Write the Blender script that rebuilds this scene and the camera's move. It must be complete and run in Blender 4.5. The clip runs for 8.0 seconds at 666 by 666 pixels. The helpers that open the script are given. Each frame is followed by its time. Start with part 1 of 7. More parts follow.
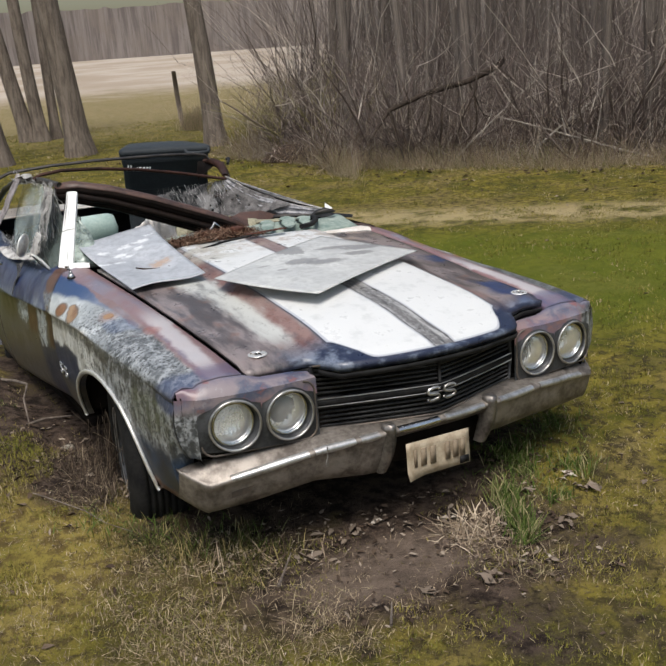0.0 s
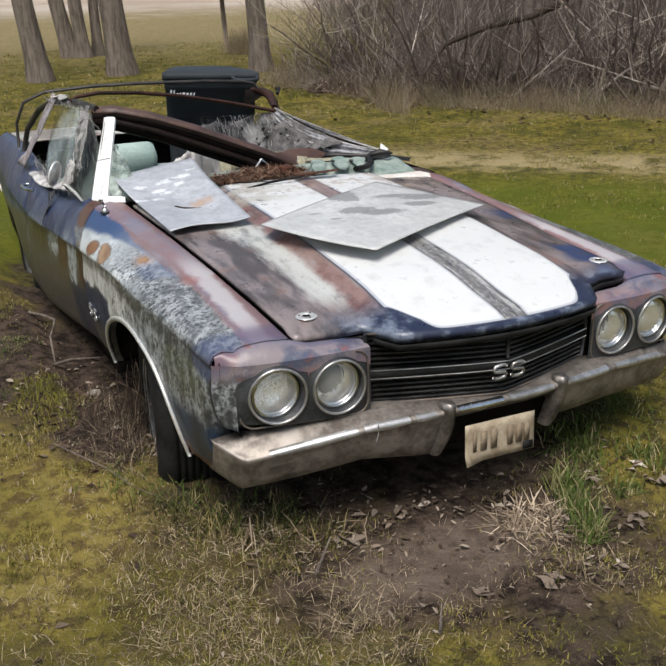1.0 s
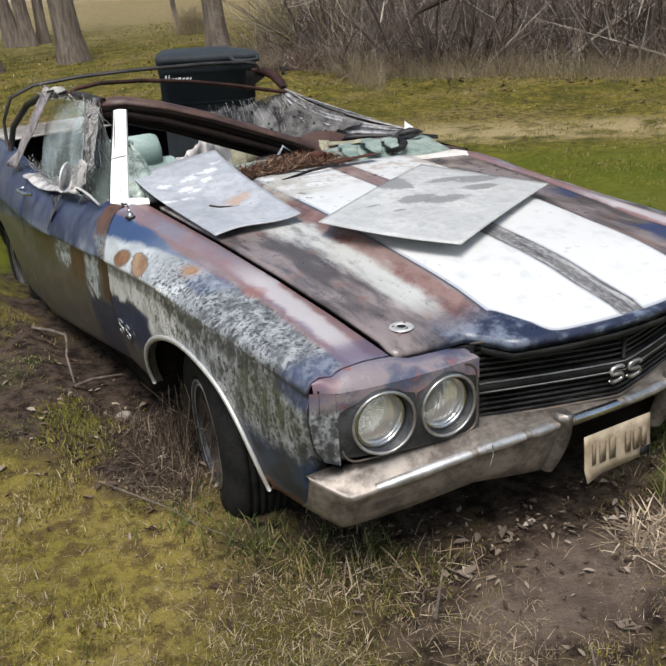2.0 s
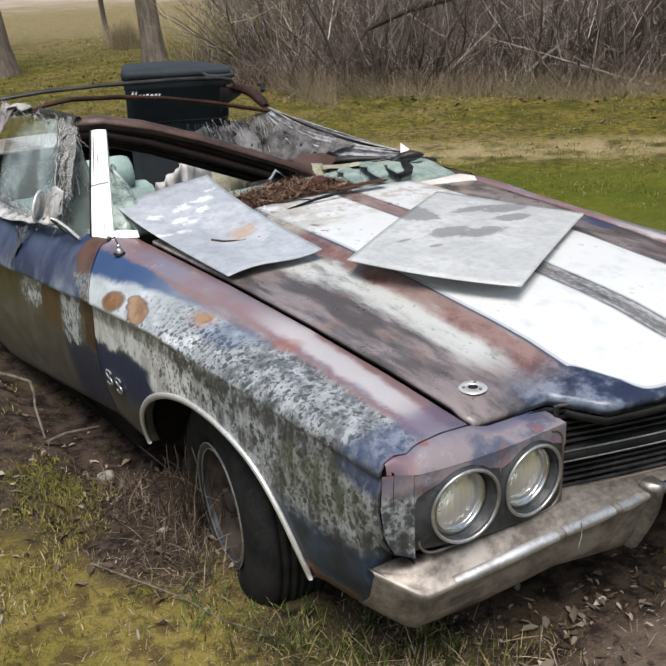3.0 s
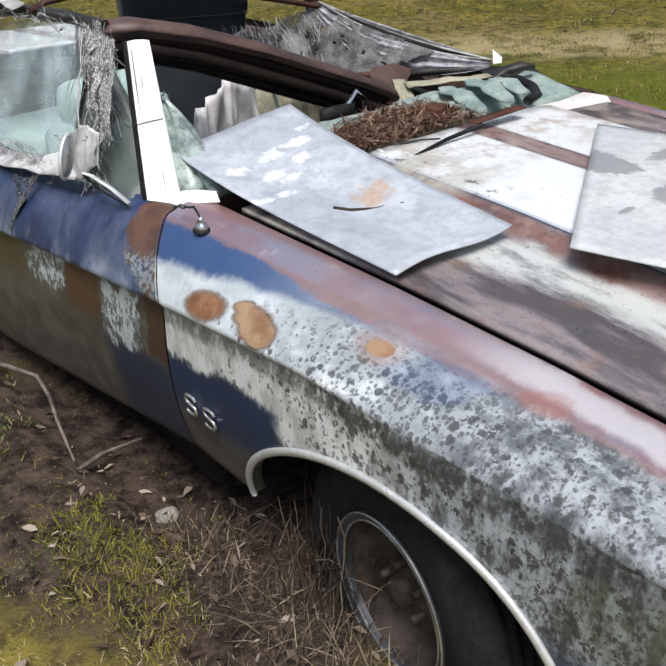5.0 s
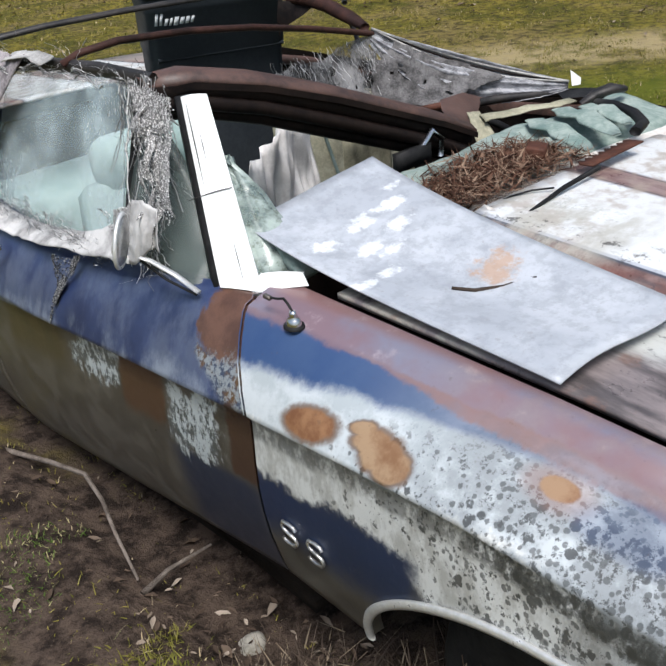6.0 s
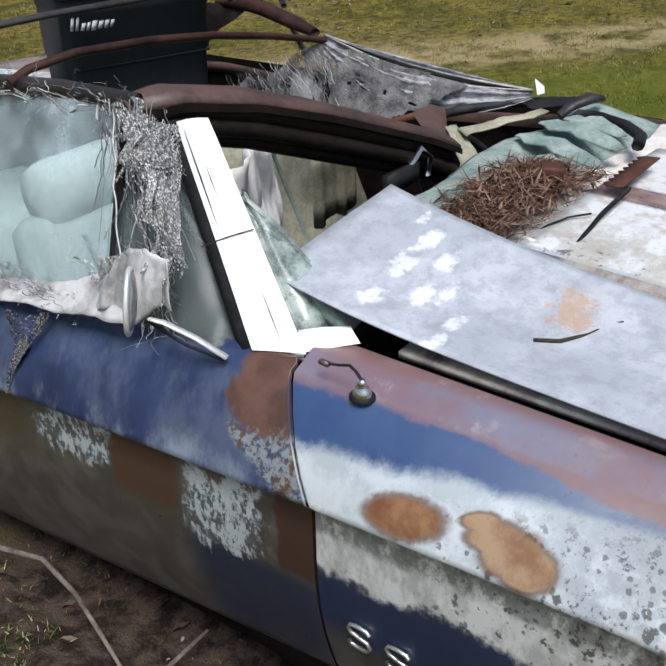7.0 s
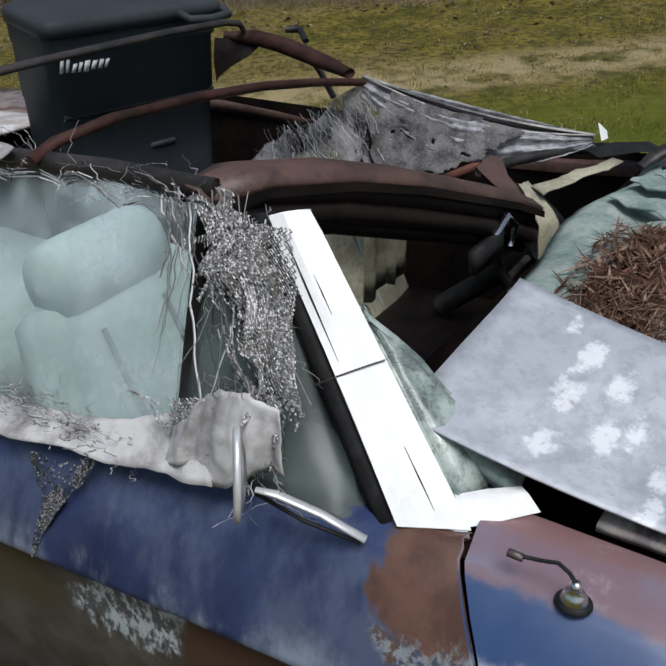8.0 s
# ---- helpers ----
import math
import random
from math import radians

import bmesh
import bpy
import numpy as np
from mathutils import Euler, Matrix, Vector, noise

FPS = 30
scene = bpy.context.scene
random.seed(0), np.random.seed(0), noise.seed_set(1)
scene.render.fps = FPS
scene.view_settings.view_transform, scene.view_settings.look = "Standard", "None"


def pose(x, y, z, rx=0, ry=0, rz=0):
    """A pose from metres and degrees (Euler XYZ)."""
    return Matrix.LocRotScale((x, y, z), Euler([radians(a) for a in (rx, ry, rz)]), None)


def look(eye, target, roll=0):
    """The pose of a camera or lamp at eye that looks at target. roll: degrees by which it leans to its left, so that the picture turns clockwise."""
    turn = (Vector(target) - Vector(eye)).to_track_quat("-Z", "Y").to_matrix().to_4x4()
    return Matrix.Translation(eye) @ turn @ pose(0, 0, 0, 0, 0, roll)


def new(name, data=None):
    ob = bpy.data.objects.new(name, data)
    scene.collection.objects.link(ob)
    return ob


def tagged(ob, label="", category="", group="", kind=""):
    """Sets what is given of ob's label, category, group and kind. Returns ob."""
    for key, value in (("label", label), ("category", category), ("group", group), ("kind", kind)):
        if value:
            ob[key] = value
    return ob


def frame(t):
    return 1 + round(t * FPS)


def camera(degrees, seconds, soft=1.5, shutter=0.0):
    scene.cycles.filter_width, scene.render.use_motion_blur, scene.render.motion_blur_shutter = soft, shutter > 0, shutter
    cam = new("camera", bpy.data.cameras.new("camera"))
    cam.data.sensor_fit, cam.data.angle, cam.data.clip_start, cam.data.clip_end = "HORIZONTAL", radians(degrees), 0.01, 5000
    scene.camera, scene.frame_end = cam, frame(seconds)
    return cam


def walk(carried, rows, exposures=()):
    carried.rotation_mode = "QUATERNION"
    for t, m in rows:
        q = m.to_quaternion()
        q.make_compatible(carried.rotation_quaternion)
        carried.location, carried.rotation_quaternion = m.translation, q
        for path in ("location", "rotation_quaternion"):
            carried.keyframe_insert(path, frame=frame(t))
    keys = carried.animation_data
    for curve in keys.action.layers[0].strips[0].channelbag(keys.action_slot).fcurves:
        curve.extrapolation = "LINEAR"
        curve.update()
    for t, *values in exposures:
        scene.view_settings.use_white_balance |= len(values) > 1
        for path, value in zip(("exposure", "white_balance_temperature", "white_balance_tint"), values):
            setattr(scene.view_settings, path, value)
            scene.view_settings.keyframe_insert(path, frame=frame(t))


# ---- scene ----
cam = camera(41.9, 8.0, soft=1.9)
PATH = [
    (0, (-1.649, -2.406, 1.615), (-0.736, -0.735, 1.003), -4.3),
    (0.5, (-1.575, -2.249, 1.594), (-0.631, -0.623, 0.913), -2.1),
    (1, (-1.56, -2.079, 1.602), (-0.739, -0.416, 0.852), -1.6),
    (1.5, (-1.646, -1.832, 1.579), (-0.837, -0.177, 0.799), -3.1),
    (2, (-1.73, -1.604, 1.59), (-0.839, -0.004, 0.787), -4.3),
    (2.2, (-1.729, -1.504, 1.589), (-0.843, 0.094, 0.777), -4.0),
    (3.3, (-1.82, -1.011, 1.557), (-0.721, 0.461, 0.767), -4.2),
    (3.5, (-1.831, -0.939, 1.553), (-0.738, 0.481, 0.665), -4.7),
    (4, (-1.744, -0.71, 1.512), (-0.692, 0.787, 0.703), -5.3),
    (4.2, (-1.709, -0.573, 1.537), (-0.687, 0.948, 0.735), -4.0),
    (5.3, (-1.761, 0.019, 1.497), (-0.629, 1.295, 0.452), -1.7),
    (5.5, (-1.755, 0.086, 1.495), (-0.606, 1.372, 0.483), -2.1),
    (6, (-1.649, 0.329, 1.508), (-0.556, 1.683, 0.521), -5.8),
    (6.5, (-1.616, 0.548, 1.496), (-0.508, 1.905, 0.531), -5.8),
    (7, (-1.695, 0.767, 1.507), (-0.378, 1.879, 0.492), -3.6),
    (7.5, (-1.635, 0.969, 1.511), (-0.242, 1.971, 0.485), -3.9),
    (8, (-1.542, 1.247, 1.506), (-0.129, 2.252, 0.509), -3.0),
]
walk(cam, [(t, look(eye, target, roll)) for t, eye, target, roll in PATH], exposures=[(0.0, 0.22, 6400, 10), (2.0, 0.36, 6300, 10), (3.5, 0.39, 6250, 10), (4.0, 0.44, 6200, 10), (5.5, 0.46, 6080, 10), (6.5, 0.41, 5980, 10), (7.0, 0.3, 5930, 10), (8.0, -0.12, 5950, 10)])

# ---------------------------------------------------------------- light
world = bpy.data.worlds.new("sky")
scene.world = world
world.use_nodes = True
wn = world.node_tree
wbg = next(n for n in wn.nodes if n.type == "BACKGROUND")
sky = wn.nodes.new("ShaderNodeTexSky")
sky.sky_type = "NISHITA"
sky.sun_disc = False
sky.sun_elevation = radians(64)
sky.sun_rotation = radians(215)
sky.air_density, sky.dust_density, sky.ozone_density = 1.6, 4.0, 0.6
wn.links.new(sky.outputs[0], wbg.inputs[0])
wbg.inputs[1].default_value = 0.092
sun_data = bpy.data.lights.new("sun", "SUN")
sun_data.energy, sun_data.angle, sun_data.color = 2.9, radians(28), (1.0, 0.955, 0.89)
sun = new("sun", sun_data)
sun.matrix_world = look((-3.6, -5.2, 13.0), (0, 0, 0))

# ---------------------------------------------------------------- node helper


class Nodes:
    """A small builder for procedural materials."""

    def __init__(self, name, rough=0.6, metal=0.0, spec=None):
        self.mat = bpy.data.materials.new(name)
        self.mat.use_nodes = True
        self.t = self.mat.node_tree
        self.bsdf = next(n for n in self.t.nodes if n.type == "BSDF_PRINCIPLED")
        self.bsdf.inputs["Roughness"].default_value = rough
        self.bsdf.inputs["Metallic"].default_value = metal
        self.bsdf.inputs["Specular IOR Level"].default_value = spec if spec is not None else (0.5 if rough < 0.52 or metal > 0.3 else 0.12)
        self.tc = self.t.nodes.new("ShaderNodeTexCoord")
        self.co = self.tc.outputs["Object"]
        sep = self.t.nodes.new("ShaderNodeSeparateXYZ")
        self.t.links.new(self.co, sep.inputs[0])
        self.x, self.y, self.z = sep.outputs

    def put(self, socket, v):
        if hasattr(v, "is_output"):
            self.t.links.new(v, socket)
        elif isinstance(v, (tuple, list)) and socket.type == "RGBA":
            socket.default_value = (*v[:3], 1.0)
        else:
            socket.default_value = v

    def m(self, op, a, b=0.0, clamp=False):
        n = self.t.nodes.new("ShaderNodeMath")
        n.operation, n.use_clamp = op, clamp
        self.put(n.inputs[0], a)
        self.put(n.inputs[1], b)
        return n.outputs[0]

    def add(self, a, b):
        return self.m("ADD", a, b)

    def mul(self, a, b):
        return self.m("MULTIPLY", a, b)

    def ss(self, v, lo, hi):
        n = self.t.nodes.new("ShaderNodeMapRange")
        n.interpolation_type = "SMOOTHSTEP"
        self.put(n.inputs[0], v)
        n.inputs[1].default_value, n.inputs[2].default_value = (lo, hi) if lo < hi else (hi, lo)
        n.inputs[3].default_value, n.inputs[4].default_value = (0, 1) if lo < hi else (1, 0)
        return n.outputs[0]

    def band(self, v, lo, hi, soft):
        return self.mul(self.ss(v, lo - soft, lo + soft), self.ss(v, hi + soft, hi - soft))

    def scaled(self, sx, sy, sz, off=0.0):
        n = self.t.nodes.new("ShaderNodeMapping")
        self.t.links.new(self.co, n.inputs[0])
        n.inputs[3].default_value = (sx, sy, sz)
        n.inputs[1].default_value = (off, off * 0.7, off * 1.3)
        return n.outputs[0]

    def noise(self, scale, detail=4.0, rough=0.6, vec=None):
        n = self.t.nodes.new("ShaderNodeTexNoise")
        self.t.links.new(vec or self.co, n.inputs["Vector"])
        n.inputs["Scale"].default_value, n.inputs["Detail"].default_value, n.inputs["Roughness"].default_value = scale, detail, rough
        return n.outputs[0]

    def cells(self, scale, vec=None, feature="F1"):
        n = self.t.nodes.new("ShaderNodeTexVoronoi")
        n.feature = feature
        self.t.links.new(vec or self.co, n.inputs["Vector"])
        n.inputs["Scale"].default_value = scale
        return n.outputs[0]

    def mix(self, f, a, b):
        n = self.t.nodes.new("ShaderNodeMix")
        n.data_type = "RGBA"
        self.put(n.inputs[0], f)
        self.put(n.inputs[6], a)
        self.put(n.inputs[7], b)
        return n.outputs[2]

    def spot(self, a, ca, ra, b, cb, rb, wob, edge=0.25):
        """An uneven oval patch round (ca, cb) in the coordinates a and b, its rim moved by wob."""
        da = self.m("POWER", self.m("DIVIDE", self.add(a, -ca), ra), 2.0)
        db = self.m("POWER", self.m("DIVIDE", self.add(b, -cb), rb), 2.0)
        return self.ss(self.add(self.add(da, db), wob), 1.0 + edge, 1.0 - edge)

    def island(self):
        n = self.t.nodes.new("ShaderNodeNewGeometry")
        return n.outputs["Random Per Island"]

    def done(self, color, rough=None, bump=None, dist=0.004, metal=None, strength=0.6, trans=None):
        self.put(self.bsdf.inputs["Base Color"], color)
        if rough is not None:
            self.put(self.bsdf.inputs["Roughness"], rough)
        if metal is not None:
            self.put(self.bsdf.inputs["Metallic"], metal)
        if bump is not None:
            n = self.t.nodes.new("ShaderNodeBump")
            n.inputs["Distance"].default_value, n.inputs["Strength"].default_value = dist, strength
            self.t.links.new(bump, n.inputs["Height"])
            self.t.links.new(n.outputs[0], self.bsdf.inputs["Normal"])
        if trans is not None:
            self.bsdf.inputs["Transmission Weight"].default_value = trans
        return self.mat


def plain(name, c1, c2, rough=0.6, scale=8.0, metal=0.0, fine=60.0, bump=0.002, stretch=None):
    """Two tones, mixed at two scales, with a fine relief."""
    g = Nodes(name, rough, metal)
    vec = g.scaled(*stretch) if stretch else None
    n1, n2 = g.noise(scale, 5, 0.6, vec), g.noise(fine, 3, 0.7, vec)
    f = g.ss(g.add(g.mul(n1, 0.65), g.mul(n2, 0.35)), 0.36, 0.64)
    r = g.add(g.mul(n2, 0.3), rough - 0.15)
    return g.done(g.mix(f, c1, c2), r, n2, bump)


# ---------------------------------------------------------------- materials
PRIMER, OLIVE, MAUVE = (0.36, 0.12, 0.08), (0.05, 0.047, 0.038), (0.20, 0.145, 0.15)


def make_side_paint():
    """Burnt and weathered dark-blue paint of the fenders, doors and quarters."""
    g = Nodes("weathered_side_paint", 0.5)
    u = g.m("ABSOLUTE", g.x)
    n_big, n_mid, n_fine = g.noise(3.2, 5, 0.6), g.noise(13, 7, 0.68), g.noise(62, 5, 0.72)
    n_dot = g.noise(66, 7, 0.74, g.scaled(1, 1, 0.62, 3.0))
    w1, w2 = g.mul(g.add(n_mid, -0.5), 0.10), g.mul(g.add(n_big, -0.5), 0.16)
    w4 = g.mul(g.add(n_dot, -0.5), 0.05)
    # height over the crease, distance out from the crown line, distance behind the door's front edge
    back = g.m("MAXIMUM", g.add(g.y, -0.97), 0.0)
    fore = g.m("MAXIMUM", g.add(g.mul(g.y, -1.0), 0.97), 0.0)
    hc = g.add(g.z, g.add(g.add(g.mul(back, 0.097), g.mul(fore, 0.033)), -0.655))
    hn = g.add(hc, g.add(w1, w4))
    d = g.add(u, g.mul(g.m("MAXIMUM", g.add(0.7005, g.mul(g.y, 0.098)), 0.784), -1.0))
    dn = g.add(d, g.mul(g.add(w1, w4), 0.35))
    seam = g.add(g.y, g.add(g.mul(g.m("MAXIMUM", g.add(g.z, -0.595), 0.0), -0.75), -1.457))
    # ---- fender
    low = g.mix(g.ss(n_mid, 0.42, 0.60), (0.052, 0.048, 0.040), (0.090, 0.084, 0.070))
    chalk = g.mix(g.ss(n_mid, 0.40, 0.62), (0.49, 0.525, 0.54), (0.36, 0.395, 0.41))
    chalk = g.mix(g.mul(g.ss(g.add(g.y, w2), 1.22, 0.95), g.ss(n_mid, 0.36, 0.58)), chalk, (0.27, 0.29, 0.30))
    cream = g.mix(g.ss(g.noise(17, 6, 0.7, g.scaled(1, 1, 0.5, 8.0)), 0.40, 0.60), (0.40, 0.40, 0.375), (0.62, 0.63, 0.61))
    drip = g.noise(22, 6, 0.7, g.scaled(1, 1, 0.38, 4.0))
    mottled = g.mix(g.ss(g.add(drip, g.mul(n_fine, 0.35)), 0.56, 0.80), (0.055, 0.060, 0.064), (0.34, 0.36, 0.375))
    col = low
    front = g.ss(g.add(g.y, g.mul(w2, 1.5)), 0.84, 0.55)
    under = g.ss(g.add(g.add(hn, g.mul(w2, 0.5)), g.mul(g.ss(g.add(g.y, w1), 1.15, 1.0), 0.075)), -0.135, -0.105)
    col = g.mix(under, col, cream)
    col = g.mix(g.mul(front, g.ss(hn, -0.36, -0.30)), col, mottled)
    col = g.mix(g.ss(hn, -0.012, 0.006), col, chalk)
    col = g.mix(g.mul(g.mul(front, g.ss(g.add(g.y, w2), 0.98, 0.52)), 0.82), col, mottled)
    # mossy tint low on the nose
    col = g.mix(g.mul(g.spot(g.y, 0.24, 0.17, g.z, 0.52, 0.07, g.mul(g.add(n_mid, -0.5), 3.5), 0.6), 0.45), col, (0.10, 0.115, 0.06))
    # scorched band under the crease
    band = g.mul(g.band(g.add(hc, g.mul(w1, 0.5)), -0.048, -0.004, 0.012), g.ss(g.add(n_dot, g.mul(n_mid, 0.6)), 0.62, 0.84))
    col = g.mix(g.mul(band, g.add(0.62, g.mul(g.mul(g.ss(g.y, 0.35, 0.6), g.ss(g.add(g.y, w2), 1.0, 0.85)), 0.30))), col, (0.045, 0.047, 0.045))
    # speckles, thicker towards the front and low down
    cl = g.add(g.mul(n_mid, 0.55), g.mul(n_big, 0.45))
    grow = g.mul(g.ss(g.y, 1.34, 0.80), 0.115)
    spots = g.ss(g.add(n_dot, g.add(grow, g.mul(g.add(cl, -0.5), 0.35))), 0.665, 0.725)
    clump = g.noise(5.5, 4, 0.6, g.scaled(1, 1, 1, 9.0))
    dens = g.add(g.add(g.mul(g.add(clump, -0.5), 0.9), g.mul(g.add(n_mid, -0.5), 0.5)), g.mul(g.ss(g.y, 1.25, 0.85), 0.20))
    ragged = g.add(g.mul(g.add(n_fine, -0.5), 1.3), g.mul(g.add(n_dot, -0.5), 1.5))

    def dots(scale, off, size):
        """Round soft-rimmed blisters, larger and closer where the paint has failed more."""
        dist = g.cells(scale, g.scaled(1, 1, 0.8, off))
        return g.mul(g.ss(g.add(g.add(dist, ragged), g.mul(dens, -0.8)), size + 0.07, size - 0.05), g.ss(dist, 0.44, 0.36))

    s1, s2 = dots(38, 1.7, 0.10), g.mul(dots(74, 5.1, 0.12), 0.8)
    sparse = g.m("MAXIMUM", s1, s2)
    both = g.mul(g.m("MAXIMUM", spots, sparse), g.ss(g.y, 1.33, 1.18))
    col = g.mix(g.mul(g.mul(both, g.ss(hc, 0.075, 0.045)), 0.86), col, g.mix(n_mid, (0.020, 0.022, 0.023), (0.058, 0.060, 0.058)))
    # navy remains round the emblem and at the foot of the nose
    navy = g.mul(g.mul(g.ss(g.add(hn, g.mul(w2, 0.6)), -0.105, -0.135), g.ss(g.add(g.y, w1), 1.02, 1.07)), g.ss(g.add(g.z, w1), 0.30, 0.40))
    col = g.mix(navy, col, g.mix(n_big, (0.012, 0.018, 0.040), (0.018, 0.034, 0.085)))
    col = g.mix(g.mul(g.ss(g.add(g.z, g.mul(w1, 1.6)), 0.445, 0.385), g.ss(g.y, 0.46, 0.36)), col, g.mix(g.ss(n_mid, 0.40, 0.62), (0.012, 0.019, 0.038), (0.030, 0.055, 0.10)))
    col = g.mix(g.mul(g.ss(g.add(g.z, g.mul(w1, 0.8)), 0.262, 0.235), g.ss(g.y, 0.42, 0.36)), col, (0.13, 0.060, 0.042))
    # blue shoulder, salmon line, mauve top
    wide = g.add(0.030, g.mul(g.ss(g.y, 0.75, 1.45), 0.040))
    blue = g.mul(g.ss(g.add(dn, g.mul(wide, -1.0)), 0.012, -0.012), g.ss(g.y, 0.52, 0.80))
    col = g.mix(g.mul(blue, g.add(0.55, g.mul(g.ss(g.y, 0.9, 1.3), 0.45))), col, g.mix(n_mid, (0.017, 0.042, 0.130), (0.050, 0.088, 0.18)))
    top_a = g.mix(g.ss(n_big, 0.40, 0.58), (0.18, 0.12, 0.14), (0.17, 0.18, 0.24))
    top_a = g.mix(g.mul(g.ss(d, -0.05, -0.085), 0.8), top_a, (0.22, 0.125, 0.118))
    top_a = g.mix(g.mul(g.ss(n_mid, 0.54, 0.68), 0.55), top_a, (0.42, 0.36, 0.37))
    sal_top = g.mul(g.mul(g.ss(g.add(g.y, w2), 1.30, 1.02), g.ss(g.add(g.y, w2), 0.42, 0.66)), g.ss(g.add(d, w1), -0.080, -0.045))
    top_a = g.mix(g.mul(sal_top, 0.5), top_a, g.mix(g.ss(n_mid, 0.40, 0.60), (0.24, 0.125, 0.11), (0.27, 0.18, 0.145)))
    light_f = g.mul(g.ss(g.y, 0.85, 0.55), g.band(g.add(d, g.mul(w1, 0.6)), -0.085, -0.02, 0.012))
    top_a = g.mix(g.mul(light_f, 0.8), top_a, (0.46, 0.44, 0.45))
    top_a = g.mix(g.mul(g.ss(g.add(g.y, w1), 0.20, 0.08), 0.7), top_a, g.mix(g.ss(n_mid, 0.45, 0.60), (0.26, 0.15, 0.145), (0.10, 0.115, 0.19)))
    col = g.mix(g.ss(dn, 0.010, -0.010), col, top_a)
    broad = g.mul(g.mul(g.ss(g.y, 1.22, 0.95), g.ss(g.y, 0.55, 0.75)), 0.020)
    sal = g.mul(g.ss(dn, -0.010, 0.0), g.ss(g.add(dn, g.mul(broad, -1.0)), 0.012, 0.001))
    col = g.mix(g.mul(sal, g.add(0.35, g.mul(g.ss(n_big, 0.4, 0.6), 0.45))), col, g.mix(n_mid, (0.24, 0.13, 0.112), (0.20, 0.125, 0.10)))
    # nose panel over the lamps
    nose = g.mul(g.ss(g.y, 0.060, 0.050), g.ss(g.z, 0.56, 0.60))
    nose_c = g.mix(g.ss(g.add(n_big, g.mul(g.add(n_mid, -0.5), 0.5)), 0.44, 0.56), (0.23, 0.195, 0.21), (0.075, 0.088, 0.135))
    nose_c = g.mix(g.mul(g.ss(n_mid, 0.54, 0.64), 0.8), nose_c, (0.24, 0.095, 0.08))
    nose_c = g.mix(g.mul(g.ss(n_dot, 0.58, 0.70), 0.7), nose_c, (0.34, 0.34, 0.36))
    col = g.mix(nose, col, nose_c)
    tip = g.spot(g.y, 0.10, 0.075, g.z, 0.625, 0.055, g.mul(g.add(n_mid, -0.5), 2.0), 0.5)
    col = g.mix(g.mul(tip, 0.55), col, g.mix(n_mid, (0.028, 0.045, 0.125), (0.06, 0.085, 0.17)))
    red_tip = g.mul(g.spot(g.y, 0.028, 0.022, u, 0.862, 0.050, g.mul(g.add(n_mid, -0.5), 1.6), 0.6), g.ss(g.add(g.z, w1), 0.595, 0.625))
    col = g.mix(g.mul(red_tip, 0.35), col, (0.23, 0.075, 0.055))
    # ---- door and quarter
    d_up = g.mix(g.ss(n_big, 0.38, 0.62), (0.013, 0.021, 0.066), (0.030, 0.046, 0.115))
    haze = g.mul(g.add(0.25, g.mul(g.ss(g.add(hn, g.mul(w2, 0.4)), 0.055, 0.0), 0.75)), g.ss(g.noise(9, 6, 0.7, g.scaled(1, 1, 0.4)), 0.40, 0.66))
    d_up = g.mix(g.mul(haze, 0.75), d_up, (0.27, 0.31, 0.37))
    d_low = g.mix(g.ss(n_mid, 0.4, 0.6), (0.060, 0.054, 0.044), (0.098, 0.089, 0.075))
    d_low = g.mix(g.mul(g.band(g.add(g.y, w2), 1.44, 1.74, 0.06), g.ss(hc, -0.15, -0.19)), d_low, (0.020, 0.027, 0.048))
    streak = g.noise(10, 6, 0.7, g.scaled(1, 1, 0.35))
    pal = g.mix(g.ss(g.add(n_dot, g.mul(n_mid, 0.5)), 0.68, 0.80), (0.09, 0.10, 0.10), (0.44, 0.48, 0.49))
    for y0, y1, h0 in ((1.570, 1.745, -0.165), (1.955, 2.17, -0.105)):
        pm = g.mul(g.band(g.add(g.y, g.mul(w1, 1.6)), y0, y1, 0.014), g.band(g.add(hc, g.add(w1, g.mul(g.add(streak, -0.5), 0.30))), h0, -0.012, 0.012))
        d_low = g.mix(g.mul(pm, 0.95), d_low, pal)
    brown = g.mix(n_mid, (0.060, 0.034, 0.022), (0.085, 0.046, 0.028))
    d_low = g.mix(g.mul(g.band(g.add(g.y, g.mul(w1, 0.5)), 1.765, 1.945, 0.012), g.ss(g.add(hc, w1), -0.17, -0.12)), d_low, brown)
    d_low = g.mix(g.mul(g.band(g.add(g.y, w1), 2.22, 2.55, 0.04), g.ss(g.add(hc, w1), -0.16, -0.08)), d_low, g.mix(n_mid, (0.060, 0.040, 0.020), (0.055, 0.055, 0.035)))
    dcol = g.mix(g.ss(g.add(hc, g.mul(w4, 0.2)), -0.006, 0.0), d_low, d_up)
    sn = g.add(g.add(seam, g.mul(g.m("ABSOLUTE", g.add(hc, -0.115)), 0.9)), g.add(g.mul(w1, 1.3), g.mul(w4, 0.9)))
    rust = g.mix(g.ss(n_mid, 0.4, 0.62), (0.070, 0.034, 0.022), (0.120, 0.061, 0.040))
    dcol = g.mix(g.mul(g.ss(sn, 0.150, 0.130), g.ss(g.add(hc, w1), 0.050, 0.070)), dcol, rust)
    flk = g.mul(g.ss(sn, 0.20, 0.16), g.band(g.add(hc, g.add(w4, w1)), 0.0, 0.080, 0.010))
